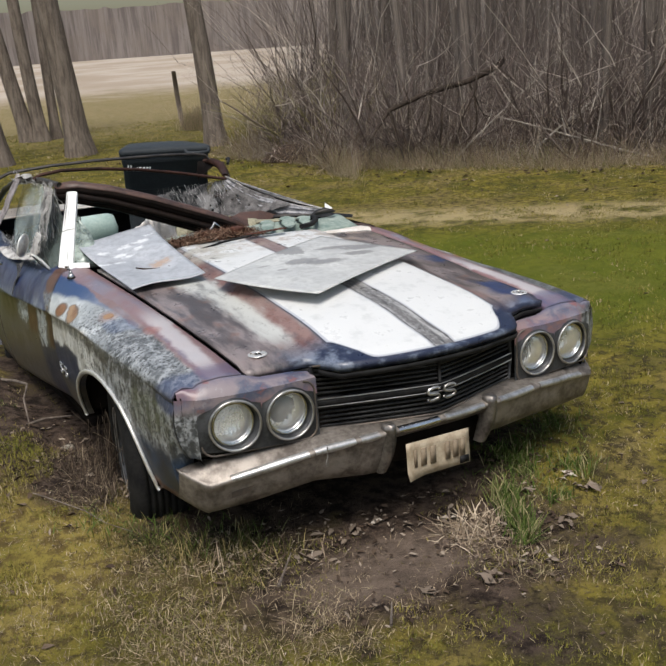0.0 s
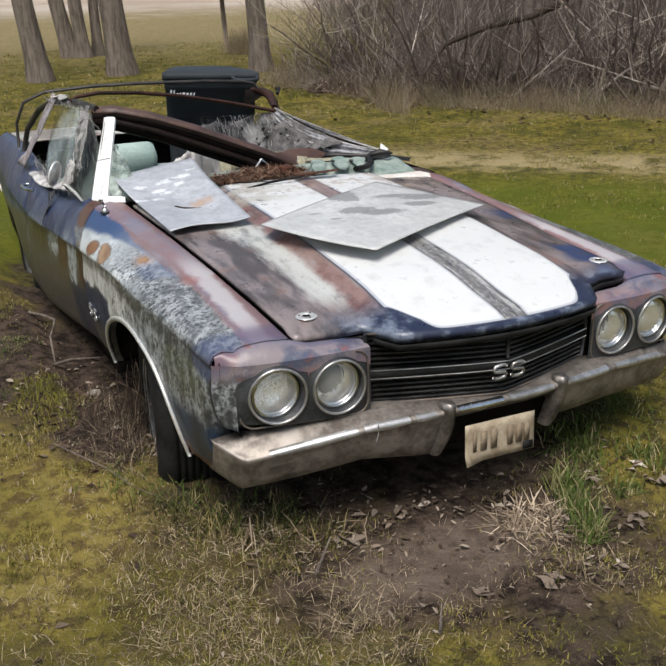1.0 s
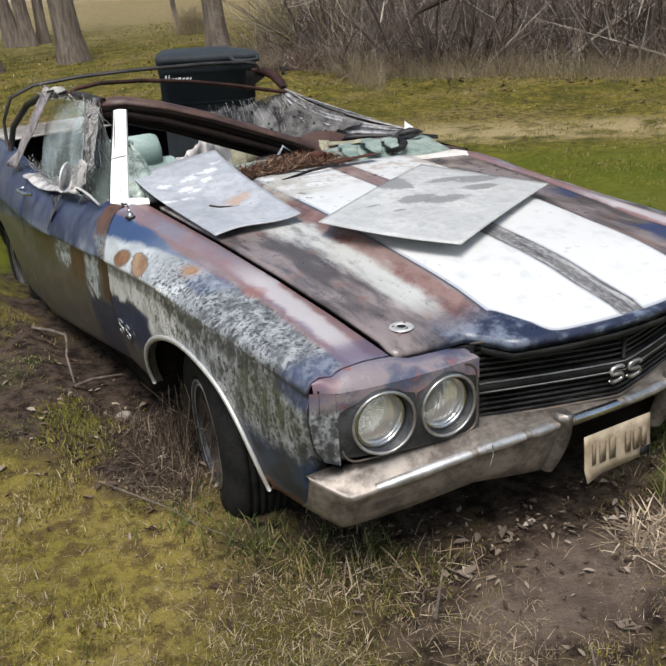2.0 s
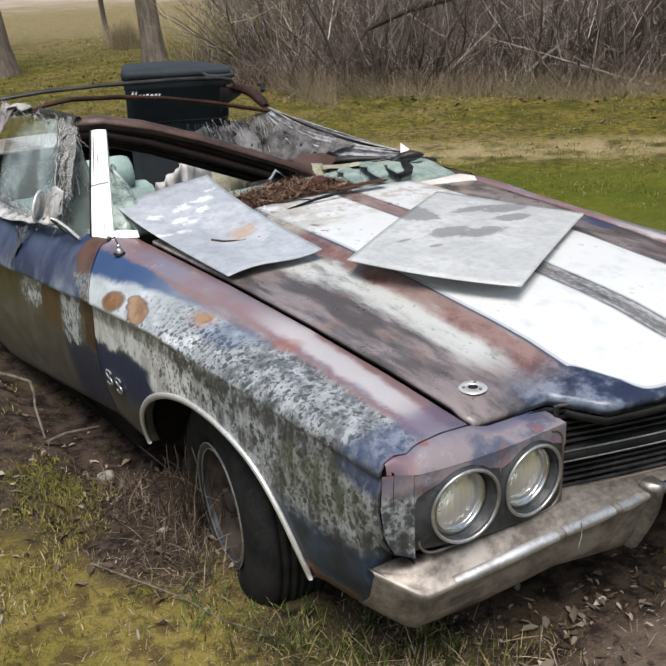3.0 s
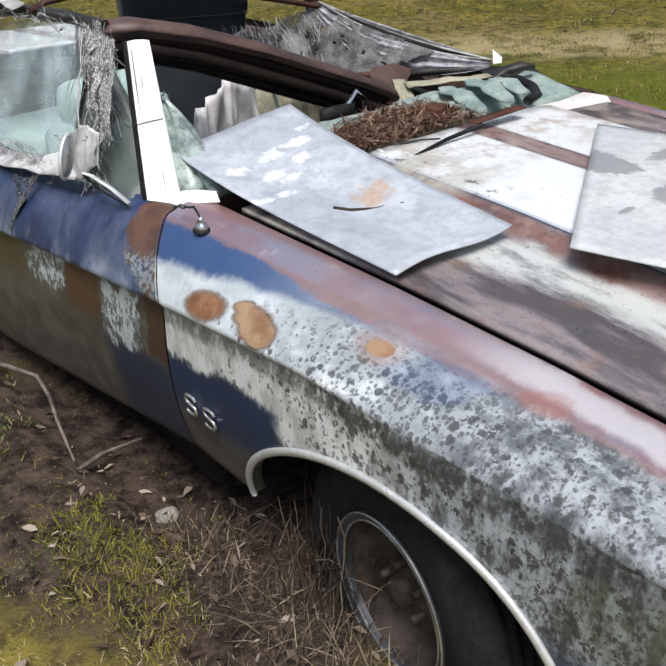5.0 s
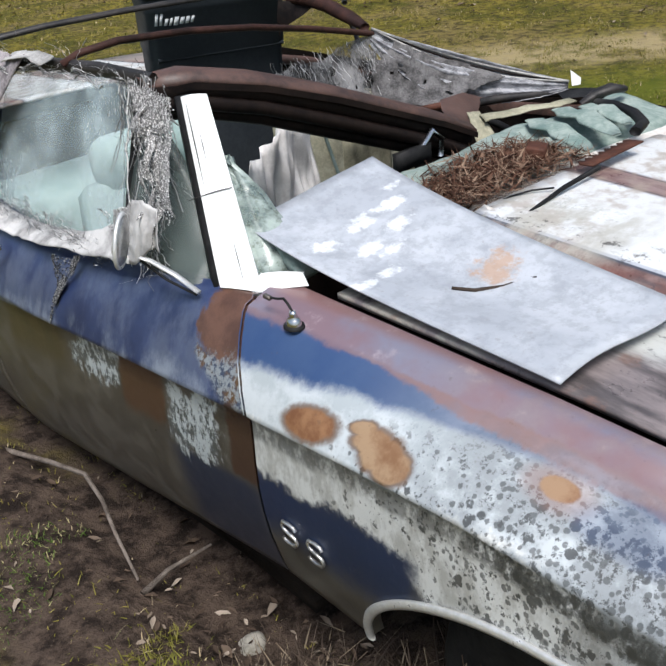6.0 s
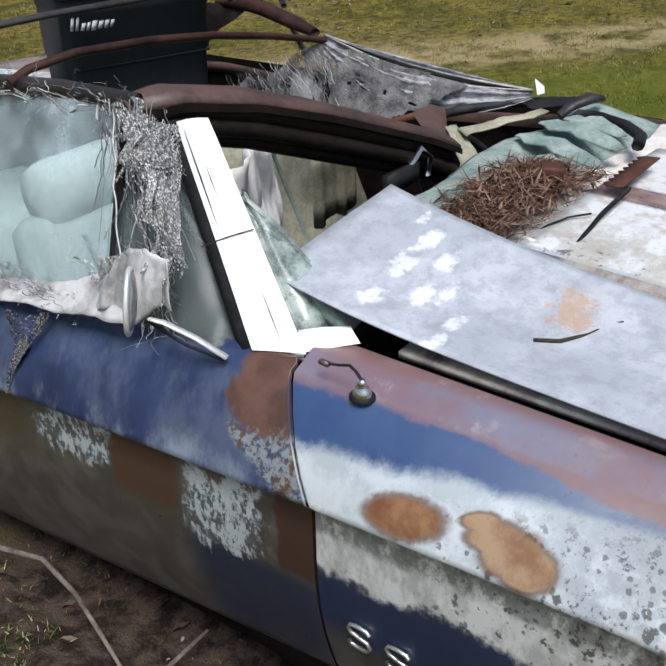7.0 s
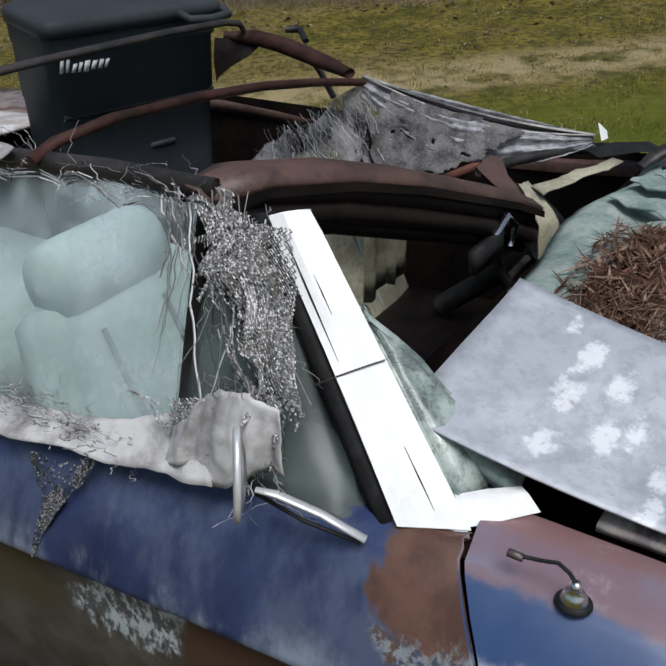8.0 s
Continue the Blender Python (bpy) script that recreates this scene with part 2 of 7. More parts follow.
    dcol = g.mix(flk, dcol, g.mix(g.ss(n_fine, 0.44, 0.56), g.mix(g.ss(n_mid, 0.45, 0.55), (0.10, 0.055, 0.025), (0.045, 0.06, 0.10)), (0.21, 0.235, 0.25)))
    dcol = g.mix(g.mul(g.ss(g.add(seam, g.mul(w1, 0.4)), 0.085, 0.072), g.band(g.add(hc, g.mul(w1, 0.5)), -0.165, 0.004, 0.006)), dcol, g.mix(n_mid, (0.062, 0.033, 0.022), (0.045, 0.026, 0.019)))
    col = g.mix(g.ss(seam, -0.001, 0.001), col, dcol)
    # bare rust patches
    w3 = g.add(g.mul(g.add(n_mid, -0.5), 2.6), g.mul(g.add(n_dot, -0.5), 1.2))
    lean_z = g.add(g.z, g.mul(g.y, 0.15))
    for spots, tone in ((((1.300, 0.850, 0.058, 0.023),), ((0.15, 0.062, 0.024), (0.26, 0.135, 0.062))), (((1.108, 0.829, 0.036, 0.020), (1.135, 0.838, 0.042, 0.020), (1.162, 0.850, 0.038, 0.015), (1.190, 0.863, 0.026, 0.009)), ((0.20, 0.105, 0.050), (0.32, 0.215, 0.125)))):
        rim = core = None
        for cy, cz, ry, rz in spots:
            r1 = g.spot(g.y, cy, ry * 1.18, lean_z, cz, rz * 1.22, g.mul(w3, 0.55), 0.30)
            c1 = g.spot(g.y, cy, ry * 0.96, lean_z, cz, rz * 0.94, g.mul(w3, 0.55), 0.25)
            rim, core = (r1, c1) if rim is None else (g.m("MAXIMUM", rim, r1), g.m("MAXIMUM", core, c1))
        col = g.mix(g.mul(rim, 0.85), col, (0.115, 0.062, 0.030))
        col = g.mix(core, col, g.mix(g.ss(n_mid, 0.36, 0.6), *tone))
    # warm bloom round the small patch
    col = g.mix(g.mul(g.spot(g.y, 0.864, 0.056, u, 0.848, 0.036, g.mul(w3, 0.6), 0.7), 0.45), col, (0.24, 0.12, 0.09))
    col = g.mix(g.spot(g.y, 0.864, 0.031, u, 0.848, 0.021, g.mul(w3, 0.55), 0.25), col, g.mix(g.ss(n_mid, 0.36, 0.6), (0.20, 0.095, 0.045), (0.30, 0.19, 0.11)))
    col = g.mix(g.mul(g.spot(g.y, 0.735, 0.085, g.z, 0.697, 0.013, w3, 0.6), 0.4), col, (0.028, 0.060, 0.15))
    col = g.mix(g.mul(g.spot(g.y, 0.558, 0.044, g.z, 0.705, 0.008, g.mul(w3, 0.6), 0.6), 0.5), col, (0.25, 0.095, 0.075))
    col = g.mix(g.mul(g.ss(n_fine, 0.62, 0.70), 0.30), col, (0.08, 0.055, 0.045))
    rough = g.add(g.mul(n_mid, 0.40), 0.16)
    return g.done(col, rough, g.add(g.mul(n_fine, 0.6), g.mul(both, -0.5)), 0.0010, strength=0.22)


def make_hood_paint():
    """The hood: two white racing stripes on burnt, streaked paint."""
    g = Nodes("weathered_hood_paint", 0.45)
    n_big, n_mid, n_fine = g.noise(3.0, 5, 0.6), g.noise(12, 6, 0.65), g.noise(70, 4, 0.7)
    along = g.noise(4.2, 6, 0.65, g.scaled(2.2, 0.55, 1.0))
    wob = g.mul(g.add(n_mid, -0.5), 0.05)
    col = g.mix(g.ss(along, 0.42, 0.60), (0.072, 0.062, 0.062), (0.225, 0.19, 0.188))
    col = g.mix(g.mul(g.ss(n_mid, 0.56, 0.68), 0.55), col, (0.19, 0.105, 0.08))
    haze = g.band(g.add(g.add(g.x, g.mul(g.y, 0.10)), g.mul(g.add(along, -0.5), 0.30)), -0.43, -0.31, 0.045)
    col = g.mix(g.mul(haze, g.ss(g.y, 0.1, 0.28)), col, (0.47, 0.48, 0.46))
    red = g.band(g.add(g.m("ABSOLUTE", g.add(g.x, -0.04)), wob), 0.372, 0.435, 0.020)
    col = g.mix(g.mul(red, g.ss(g.add(n_big, g.mul(g.add(along, -0.5), 0.6)), 0.38, 0.56)), col, g.mix(g.ss(n_mid, 0.40, 0.60), (0.15, 0.066, 0.052), (0.23, 0.15, 0.135)))
    far_blue = g.mul(g.ss(g.add(g.x, wob), 0.47, 0.56), g.ss(g.add(n_big, g.mul(g.y, -0.15)), 0.40, 0.50))
    col = g.mix(far_blue, col, (0.030, 0.048, 0.12))
    # navy front edge; its pale blue share imitates reflected sky, more on the near side
    front = g.mul(g.ss(g.add(g.y, g.mul(wob, 2.0)), 0.17, 0.02), g.ss(g.add(g.x, g.mul(n_mid, 0.1)), -0.50, -0.40))
    col = g.mix(front, col, g.mix(g.ss(g.add(n_mid, g.mul(g.ss(g.x, -0.20, -0.42), 0.05)), 0.48, 0.66), (0.017, 0.023, 0.050), (0.15, 0.18, 0.24)))
    col = g.mix(g.mul(g.ss(n_fine, 0.60, 0.68), 0.6), col, (0.05, 0.045, 0.045))
    # stripes with rounded outer front corners and a thin dark line just outside them
    white = g.mix(g.mul(g.ss(n_mid, 0.52, 0.70), 0.6), (0.63, 0.64, 0.64), (0.47, 0.485, 0.485))
    white = g.mix(g.mul(g.ss(n_fine, 0.66, 0.72), 0.5), white, (0.30, 0.28, 0.25))
    vee = g.mul(g.m("POWER", g.m("DIVIDE", g.add(g.x, -0.02), 0.37), 2.0), -0.055)
    along_y = g.add(g.add(g.y, 0.030), g.m("MAXIMUM", vee, -0.07))
    for x0, x1, out in ((-0.315, -0.010, -1), (0.090, 0.400, 1)):
        corner = g.mul(g.m("POWER", g.ss(g.mul(g.x, out), (x0 * out if out < 0 else x1) - 0.15, (x0 * out if out < 0 else x1) + 0.01), 2.5), 0.13)
        start = g.add(along_y, g.mul(corner, -1.0))
        inner = g.mul(g.band(g.x, x0, x1, 0.003), g.ss(start, -0.075, -0.068))
        outer = g.mul(g.band(g.x, x0 - 0.016, x1 + 0.016, 0.003), g.ss(start, -0.091, -0.084))
        gap = g.mul(g.band(g.x, x0 - 0.010, x1 + 0.010, 0.002), g.ss(start, -0.085, -0.080))
        col = g.mix(outer, col, (0.05, 0.055, 0.075))
        col = g.mix(g.mul(gap, 0.8), col, (0.5, 0.52, 0.56))
        col = g.mix(inner, col, white)
    mid = g.mul(g.band(g.x, -0.004, 0.084, 0.004), g.ss(g.y, -0.115, -0.105))
    streaks = g.noise(26, 6, 0.7, g.scaled(1.6, 0.28, 1.0, 2.0))
    col = g.mix(mid, col, g.mix(g.ss(g.add(streaks, g.mul(g.add(n_fine, -0.5), 0.5)), 0.40, 0.60), (0.13, 0.125, 0.125), (0.40, 0.40, 0.395)))
    col = g.mix(g.mul(g.mul(g.band(g.x, 0.016, 0.052, 0.008), mid), g.ss(streaks, 0.46, 0.56)), col, (0.07, 0.068, 0.07))
    col = g.mix(g.mul(mid, g.ss(g.add(g.y, wob), 0.92, 1.02)), col, g.mix(g.ss(streaks, 0.4, 0.6), (0.17, 0.105, 0.10), (0.26, 0.19, 0.18)))
    for lx in (0.002, 0.078):
        col = g.mix(g.mul(g.band(g.x, lx - 0.0022, lx + 0.0022, 0.001), mid), col, (0.06, 0.06, 0.07))
    # flakes and dirt on the white
    fleck = g.mul(g.ss(g.noise(55, 6, 0.75, g.scaled(1, 0.6, 1, 6.0)), 0.64, 0.70), g.band(g.x, -0.33, 0.41, 0.01))
    col = g.mix(g.mul(fleck, 0.55), col, (0.16, 0.155, 0.15))
    # bare rusty cross band and grime near the cowl
    cowl = g.mul(g.ss(g.add(g.y, g.mul(wob, 2.0)), 1.12, 1.30), g.ss(n_mid, 0.45, 0.60))
    col = g.mix(g.mul(cowl, 0.7), col, (0.34, 0.28, 0.23))
    blot = g.ss(g.noise(7, 7, 0.7, g.scaled(1.4, 0.6, 1.0, 5.0)), 0.54, 0.64)
    col = g.mix(g.mul(blot, g.mul(g.ss(g.m("ABSOLUTE", g.add(g.x, -0.04)), 0.37, 0.40), 0.55)), col, (0.055, 0.055, 0.065))
    # grey-green grime and flaking on the rear of the near stripe
    grime = g.mul(g.mul(g.ss(g.add(g.y, g.mul(wob, 3.0)), 1.06, 1.20), g.ss(g.add(g.x, g.mul(wob, 2.0)), -0.10, -0.16)), g.ss(g.noise(9, 6, 0.7, g.scaled(0.6, 1.5, 1.0, 3.0)), 0.42, 0.60))
    col = g.mix(g.mul(grime, 0.75), col, g.mix(n_fine, (0.26, 0.25, 0.21), (0.50, 0.48, 0.42)))
    peel = g.mul(g.mul(g.band(g.add(g.x, g.mul(wob, 1.5)), -0.34, -0.24, 0.03), g.ss(g.y, 1.0, 1.1)), g.ss(g.noise(34, 6, 0.75), 0.56, 0.62))
    col = g.mix(g.mul(peel, 0.85), col, (0.050, 0.046, 0.042))
    rough = g.add(g.mul(n_mid, 0.35), 0.14)
    return g.done(col, rough, n_fine, 0.0012, strength=0.4)


SIDE, HOOD = make_side_paint(), make_hood_paint()
CHROME_OLD = plain("pitted_old_chrome", (0.115, 0.098, 0.085), (0.33, 0.30, 0.27), 0.52, 11, 0.6, 50, 0.0015)
CHROME = plain("bright_chrome", (0.75, 0.76, 0.77), (0.55, 0.55, 0.55), 0.22, 10, 1.0, 90, 0.0004)
WORN_CHROME = plain("worn_chrome", (0.60, 0.60, 0.60), (0.32, 0.31, 0.30), 0.34, 14, 0.8, 80, 0.0006)
TRIM = plain("bright_trim", (0.78, 0.78, 0.77), (0.60, 0.60, 0.58), 0.32, 12, 0.5, 60, 0.0005)
DARK = plain("sooty_black_plastic", (0.008, 0.008, 0.009), (0.024, 0.024, 0.024), 0.54, 9, 0.0, 70, 0.001)
GREY_BEZEL = plain("grey_lamp_bezel", (0.022, 0.024, 0.027), (0.062, 0.065, 0.070), 0.45, 10, 0.2, 80, 0.001)
RUBBER = plain("perished_tyre_rubber", (0.009, 0.009, 0.010), (0.025, 0.0245, 0.0235), 0.75, 9, 0.0, 80, 0.002)
STEEL = plain("dull_rusty_steel", (0.11, 0.10, 0.095), (0.21, 0.17, 0.14), 0.5, 8, 0.5, 60, 0.001)
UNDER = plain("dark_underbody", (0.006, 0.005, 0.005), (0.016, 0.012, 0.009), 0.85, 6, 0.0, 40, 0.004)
RUSTY = plain("brown_rusted_metal", (0.050, 0.022, 0.015), (0.115, 0.050, 0.034), 0.54, 5, 0.1, 60, 0.0015)
WHITE_TAPE = plain("white_board", (0.80, 0.81, 0.81), (0.70, 0.71, 0.70), 0.5, 9, 0.0, 60, 0.001)
WHITE_PAINT = plain("chipped_white_paint", (0.74, 0.72, 0.69), (0.55, 0.50, 0.45), 0.5, 9, 0.0, 60, 0.002)
VINYL = plain("faded_mint_vinyl", (0.25, 0.34, 0.315), (0.38, 0.48, 0.45), 0.55, 5, 0.0, 70, 0.002)
GREYCLOTH = plain("grey_rotten_cloth", (0.050, 0.048, 0.048), (0.17, 0.163, 0.163), 0.9, 22, 0.0, 160, 0.003)
PALECLOTH = plain("pale_rotten_cloth", (0.24, 0.235, 0.225), (0.52, 0.505, 0.48), 0.9, 14, 0.0, 160, 0.003)
MAUVECLOTH = plain("mauve_grey_cloth", (0.15, 0.135, 0.14), (0.40, 0.365, 0.375), 0.9, 16, 0.0, 120, 0.004)
BIN = plain("dark_grey_bin_plastic", (0.028, 0.033, 0.038), (0.042, 0.048, 0.054), 0.55, 4, 0.0, 70, 0.001)
MARK = plain("pale_print", (0.62, 0.64, 0.65), (0.52, 0.54, 0.55), 0.6, 20)
BARK = plain("grey_brown_bark", (0.105, 0.086, 0.072), (0.235, 0.198, 0.168), 0.9, 4, 0.0, 30, 0.02, (4, 4, 0.6))
DASH = plain("cracked_mint_dash", (0.15, 0.21, 0.19), (0.31, 0.36, 0.325), 0.7, 14, 0.0, 70, 0.004)
# soot black of the header; also puts interior shade into the far cabin's colour
HEADER_DARK = plain("soot_black_and_interior_shade", (0.005, 0.004, 0.004), (0.018, 0.012, 0.010), 0.54, 10, 0.1, 70, 0.0015)
RAIL = plain("sooty_rail", (0.012, 0.011, 0.011), (0.045, 0.038, 0.034), 0.5, 10, 0.2, 70, 0.0015)
OLIVECLOTH = plain("olive_rag", (0.22, 0.21, 0.15), (0.40, 0.38, 0.28), 0.9, 12, 0.0, 90, 0.003)
SEAM = plain("vinyl_seam", (0.18, 0.24, 0.22), (0.25, 0.31, 0.29), 0.6, 20)
SILVERCLOTH = plain("silver_grey_top_cloth", (0.13, 0.13, 0.14), (0.40, 0.40, 0.42), 0.6, 14, 0.0, 60, 0.001, (3.0, 1.2, 5.0))


def make_gauze():
    """Thin torn lining, open between its threads."""
    g = Nodes("torn_gauze", 0.9)
    n1, n2 = g.noise(9, 5, 0.65), g.noise(260, 3, 0.6, g.scaled(1.6, 1.6, 0.35))
    g.put(g.bsdf.inputs["Alpha"], g.ss(g.add(n2, g.mul(g.add(n1, -0.5), 0.6)), 0.43, 0.53))
    return g.done(g.mix(g.ss(n1, 0.38, 0.62), (0.070, 0.070, 0.073), (0.24, 0.235, 0.235)), 0.9)


TORNCLOTH = make_gauze()


def make_milky_glass():
    """Crazed laminated glass with dirt and moss in it."""
    g = Nodes("milky_glass", 0.25)
    n1, n2 = g.noise(13, 5, 0.65), g.noise(60, 5, 0.7)
    crack = g.ss(g.cells(42, None, "DISTANCE_TO_EDGE"), 0.0, 0.05)
    col = g.mix(g.ss(n1, 0.38, 0.62), (0.17, 0.22, 0.205), (0.36, 0.42, 0.385))
    col = g.mix(g.mul(g.ss(n2, 0.52, 0.64), 0.6), col, (0.09, 0.11, 0.075))
    col = g.mix(g.mul(g.add(1.0, g.mul(crack, -1.0)), 0.12), col, (0.60, 0.66, 0.64))
    g.put(g.bsdf.inputs["Alpha"], g.add(0.62, g.mul(g.ss(n1, 0.4, 0.6), 0.33)))
    return g.done(col, 0.25, n2, 0.001)


MILKY_GLASS = make_milky_glass()
CHARRED = plain("charred_limb_bark", (0.018, 0.014, 0.011), (0.06, 0.046, 0.037), 0.9, 5, 0.0, 30, 0.01)
BOWRUST = plain("dark_rusted_bow", (0.018, 0.010, 0.008), (0.055, 0.026, 0.020), 0.54, 9, 0.0, 60, 0.0015)
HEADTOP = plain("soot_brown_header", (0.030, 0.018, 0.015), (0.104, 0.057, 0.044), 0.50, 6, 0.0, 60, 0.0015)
WHEELRUST = plain("dark_rusted_wheel", (0.022, 0.017, 0.014), (0.075, 0.059, 0.049), 0.54, 9, 0.0, 60, 0.0015)
PLASTIC = plain("milky_plastic_sheet", (0.56, 0.54, 0.53), (0.80, 0.78, 0.77), 0.45, 6, 0.0, 50, 0.002)

# ---------------------------------------------------------------- mesh helpers


def part(name, bm, material, parent=None, label="", smooth=True):
    """Links a bmesh as one mesh object, under parent where one is given."""
    me = bpy.data.meshes.new(name)
    bm.normal_update()
    bm.to_mesh(me)
    bm.free()
    for p in me.polygons:
        p.use_smooth = smooth
    me.materials.append(material)
    ob = new(name, me)
    ob.parent = parent
    if label:
        ob["label"] = label
    return ob


def empty(name, m=None):
    ob = new(name)
    ob.empty_display_size = 0.1
    if m is not None:
        ob.matrix_basis = m
    return ob


def thick(ob, t, off=-1.0):
    mod = ob.modifiers.new("thickness", "SOLIDIFY")
    mod.thickness, mod.offset = t, off
    return ob


def bevelled(ob, w, seg=2):
    mod = ob.modifiers.new("edges", "BEVEL")
    mod.width, mod.segments, mod.limit_method, mod.angle_limit = w, seg, "ANGLE", radians(35)
    return ob


def sheet(rows, ring=False, bm=None):
    """A grid of quads through rows of points; ring closes each row on itself."""
    bm = bm or bmesh.new()
    vs = [[bm.verts.new(p) for p in row] for row in rows]
    for a, b in zip(vs, vs[1:]):
        n = len(a)
        for i in range(n if ring else n - 1):
            j = (i + 1) % n
            bm.faces.new((a[i], a[j], b[j], b[i]))
    return bm


def box(cx, cy, cz, sx, sy, sz, bm=None, m=None):
    bm = bm or bmesh.new()
    got = bmesh.ops.create_cube(bm, size=1.0, matrix=(m or Matrix()) @ Matrix.Translation((cx, cy, cz)) @ Matrix.Diagonal((sx, sy, sz, 1)))
    return bm


def tube(points, radius, sides=8, bm=None, caps=True, flat=1.0):
    """A round bar along points; radius is one number or one per point; flat squeezes it upwards."""
    bm = bm or bmesh.new()
    pts = [Vector(p) for p in points]
    rad = radius if isinstance(radius, (list, tuple)) else [radius] * len(pts)
    rings = []
    side = None
    for i, p in enumerate(pts):
        d = (pts[min(i + 1, len(pts) - 1)] - pts[max(i - 1, 0)]).normalized()
        ref = side if side is not None else (Vector((0, 0, 1)) if abs(d.z) < 0.9 else Vector((1, 0, 0)))
        a = d.cross(ref)
        if a.length < 1e-4:
            a = d.orthogonal()
        a.normalize()
        b = d.cross(a).normalized() * -1.0
        side = b
        rings.append([p + (a * math.cos(2 * math.pi * k / sides) + b * math.sin(2 * math.pi * k / sides) * flat) * rad[i] for k in range(sides)])
    n0 = len(bm.verts)
    sheet(rings, True, bm)
    if caps:
        bm.verts.ensure_lookup_table()
        bm.faces.new([bm.verts[n0 + k] for k in range(sides)])
        bm.faces.new([bm.verts[n0 + (len(rings) - 1) * sides + k] for k in reversed(range(sides))])
    return bm


def spun(profile, sides=32, bm=None, m=None, axis="y"):
    """A body turned round an axis from (radius, along) points."""
    m = m or Matrix()
    rings = []
    for r, h in profile:
        ring = []
        for k in range(sides):
            a = 2 * math.pi * k / sides
            p = (r * math.cos(a), h, r * math.sin(a)) if axis == "y" else ((h, r * math.cos(a), r * math.sin(a)) if axis == "x" else (r * math.cos(a), r * math.sin(a), h))
            ring.append(m @ Vector(p))
        rings.append(ring)
    return sheet(rings, True, bm)


def lerp(table, y):
    """Smooth reading of a table of (y, value)."""
    return float(np.interp(y, [a for a, _ in table], [b for _, b in table]))


def np_mesh(name, verts, faces, material, smooth=False):
    """A large mesh from arrays: verts (n, 3), faces (m, k)."""
    me = bpy.data.meshes.new(name)
    k = faces.shape[1]
    me.vertices.add(len(verts))
    me.vertices.foreach_set("co", np.ascontiguousarray(verts, dtype=np.float32).ravel())
    me.loops.add(faces.size)
    me.loops.foreach_set("vertex_index", np.ascontiguousarray(faces, dtype=np.int32).ravel())
    me.polygons.add(len(faces))
    me.polygons.foreach_set("loop_start", np.arange(0, faces.size, k, dtype=np.int32))
    me.update(calc_edges=True)
    me.materials.append(material)
    return new(name, me)


# ---------------------------------------------------------------- the car
car = tagged(empty("wrecked_convertible"), "burnt rusting dark-blue convertible with white hood stripes, sunk into lawn", "car")

ROLL = 0.035  # the body leans to its own left


def W(x, y, z):
    return (x, y, z - ROLL * x)


GAP_U = [(-0.2, 0.63), (0.05, 0.648), (0.5, 0.68), (0.96, 0.708), (1.46, 0.735), (1.7, 0.75)]
GAP_Z = [(-0.2, 0.605), (0.05, 0.629), (0.3, 0.662), (0.6, 0.692), (0.96, 0.716), (1.46, 0.735), (1.7, 0.74)]
CROWN_U = [(-0.05, 0.82), (0.15, 0.795), (0.41, 0.785), (0.7, 0.79), (0.95, 0.81), (1.2, 0.825), (1.46, 0.848), (1.7, 0.862), (2.4, 0.90), (3.0, 0.90), (4.6, 0.84)]
CROWN_Z = [(-0.05, 0.622), (0.05, 0.630), (0.12, 0.645), (0.4, 0.670), (0.7, 0.685), (0.95, 0.696), (1.2, 0.708), (1.46, 0.725), (1.7, 0.722), (2.0, 0.68), (2.4, 0.645), (2.9, 0.68), (3.4, 0.70), (4.6, 0.62)]
CREASE_U = [(-0.05, 0.878), (0.1, 0.90), (0.3, 0.92), (0.6, 0.945), (0.97, 0.955), (1.46, 0.960), (2.0, 0.975), (2.6, 1.0), (3.4, 1.0), (4.6, 0.92)]
CREASE_Z = [(-0.05, 0.575), (0.3, 0.60), (0.6, 0.615), (0.97, 0.620), (1.2, 0.601), (1.46, 0.575), (1.85, 0.536), (2.35, 0.488), (3.0, 0.47), (4.6, 0.47)]
BOTTOM_Z = [(-0.05, 0.388), (0.086, 0.385), (0.096, 0.212), (0.20, 0.193), (0.30, 0.185), (0.345, 0.16), (1.2, 0.165), (1.47, 0.165), (2.03, 0.075), (2.6, 0.0), (3.4, -0.03), (4.6, 0.10)]


ARCH = (0.337, 1.208)  # front and rear foot of the front wheel opening


def arch_z(y, cy=0.725, fore=0.388, aft=0.483, top=0.486, low=0.155):
    """Lower edge of the body over a wheel: steep in front, drawn out behind."""
    k, p = (abs(y - cy) / fore, 2.6) if y < cy else ((y - cy) / aft, 1.85)
    return low + (top - low) * math.sqrt(1 - k**p) if k < 1 else -1.0


def soft_crease(y):
    """1 towards the nose, where the side's crease fades into a round."""
    return min(max((0.95 - y) / 0.40, 0), 1)


def side_u(y, z):
    """How far out the body side stands at y and z, below the crease."""
    c, zc, zb = lerp(CREASE_U, y), lerp(CREASE_Z, y), lerp(BOTTOM_Z, y)
    k = (zc - z) / max(zc - zb, 0.05)
    return c - 0.010 * min(k * 8, 1) * (1 - 0.8 * soft_crease(y)) + 0.012 * math.sin(min(max(k, 0), 1) * math.pi) - 0.030 * max(k, 0) ** 3


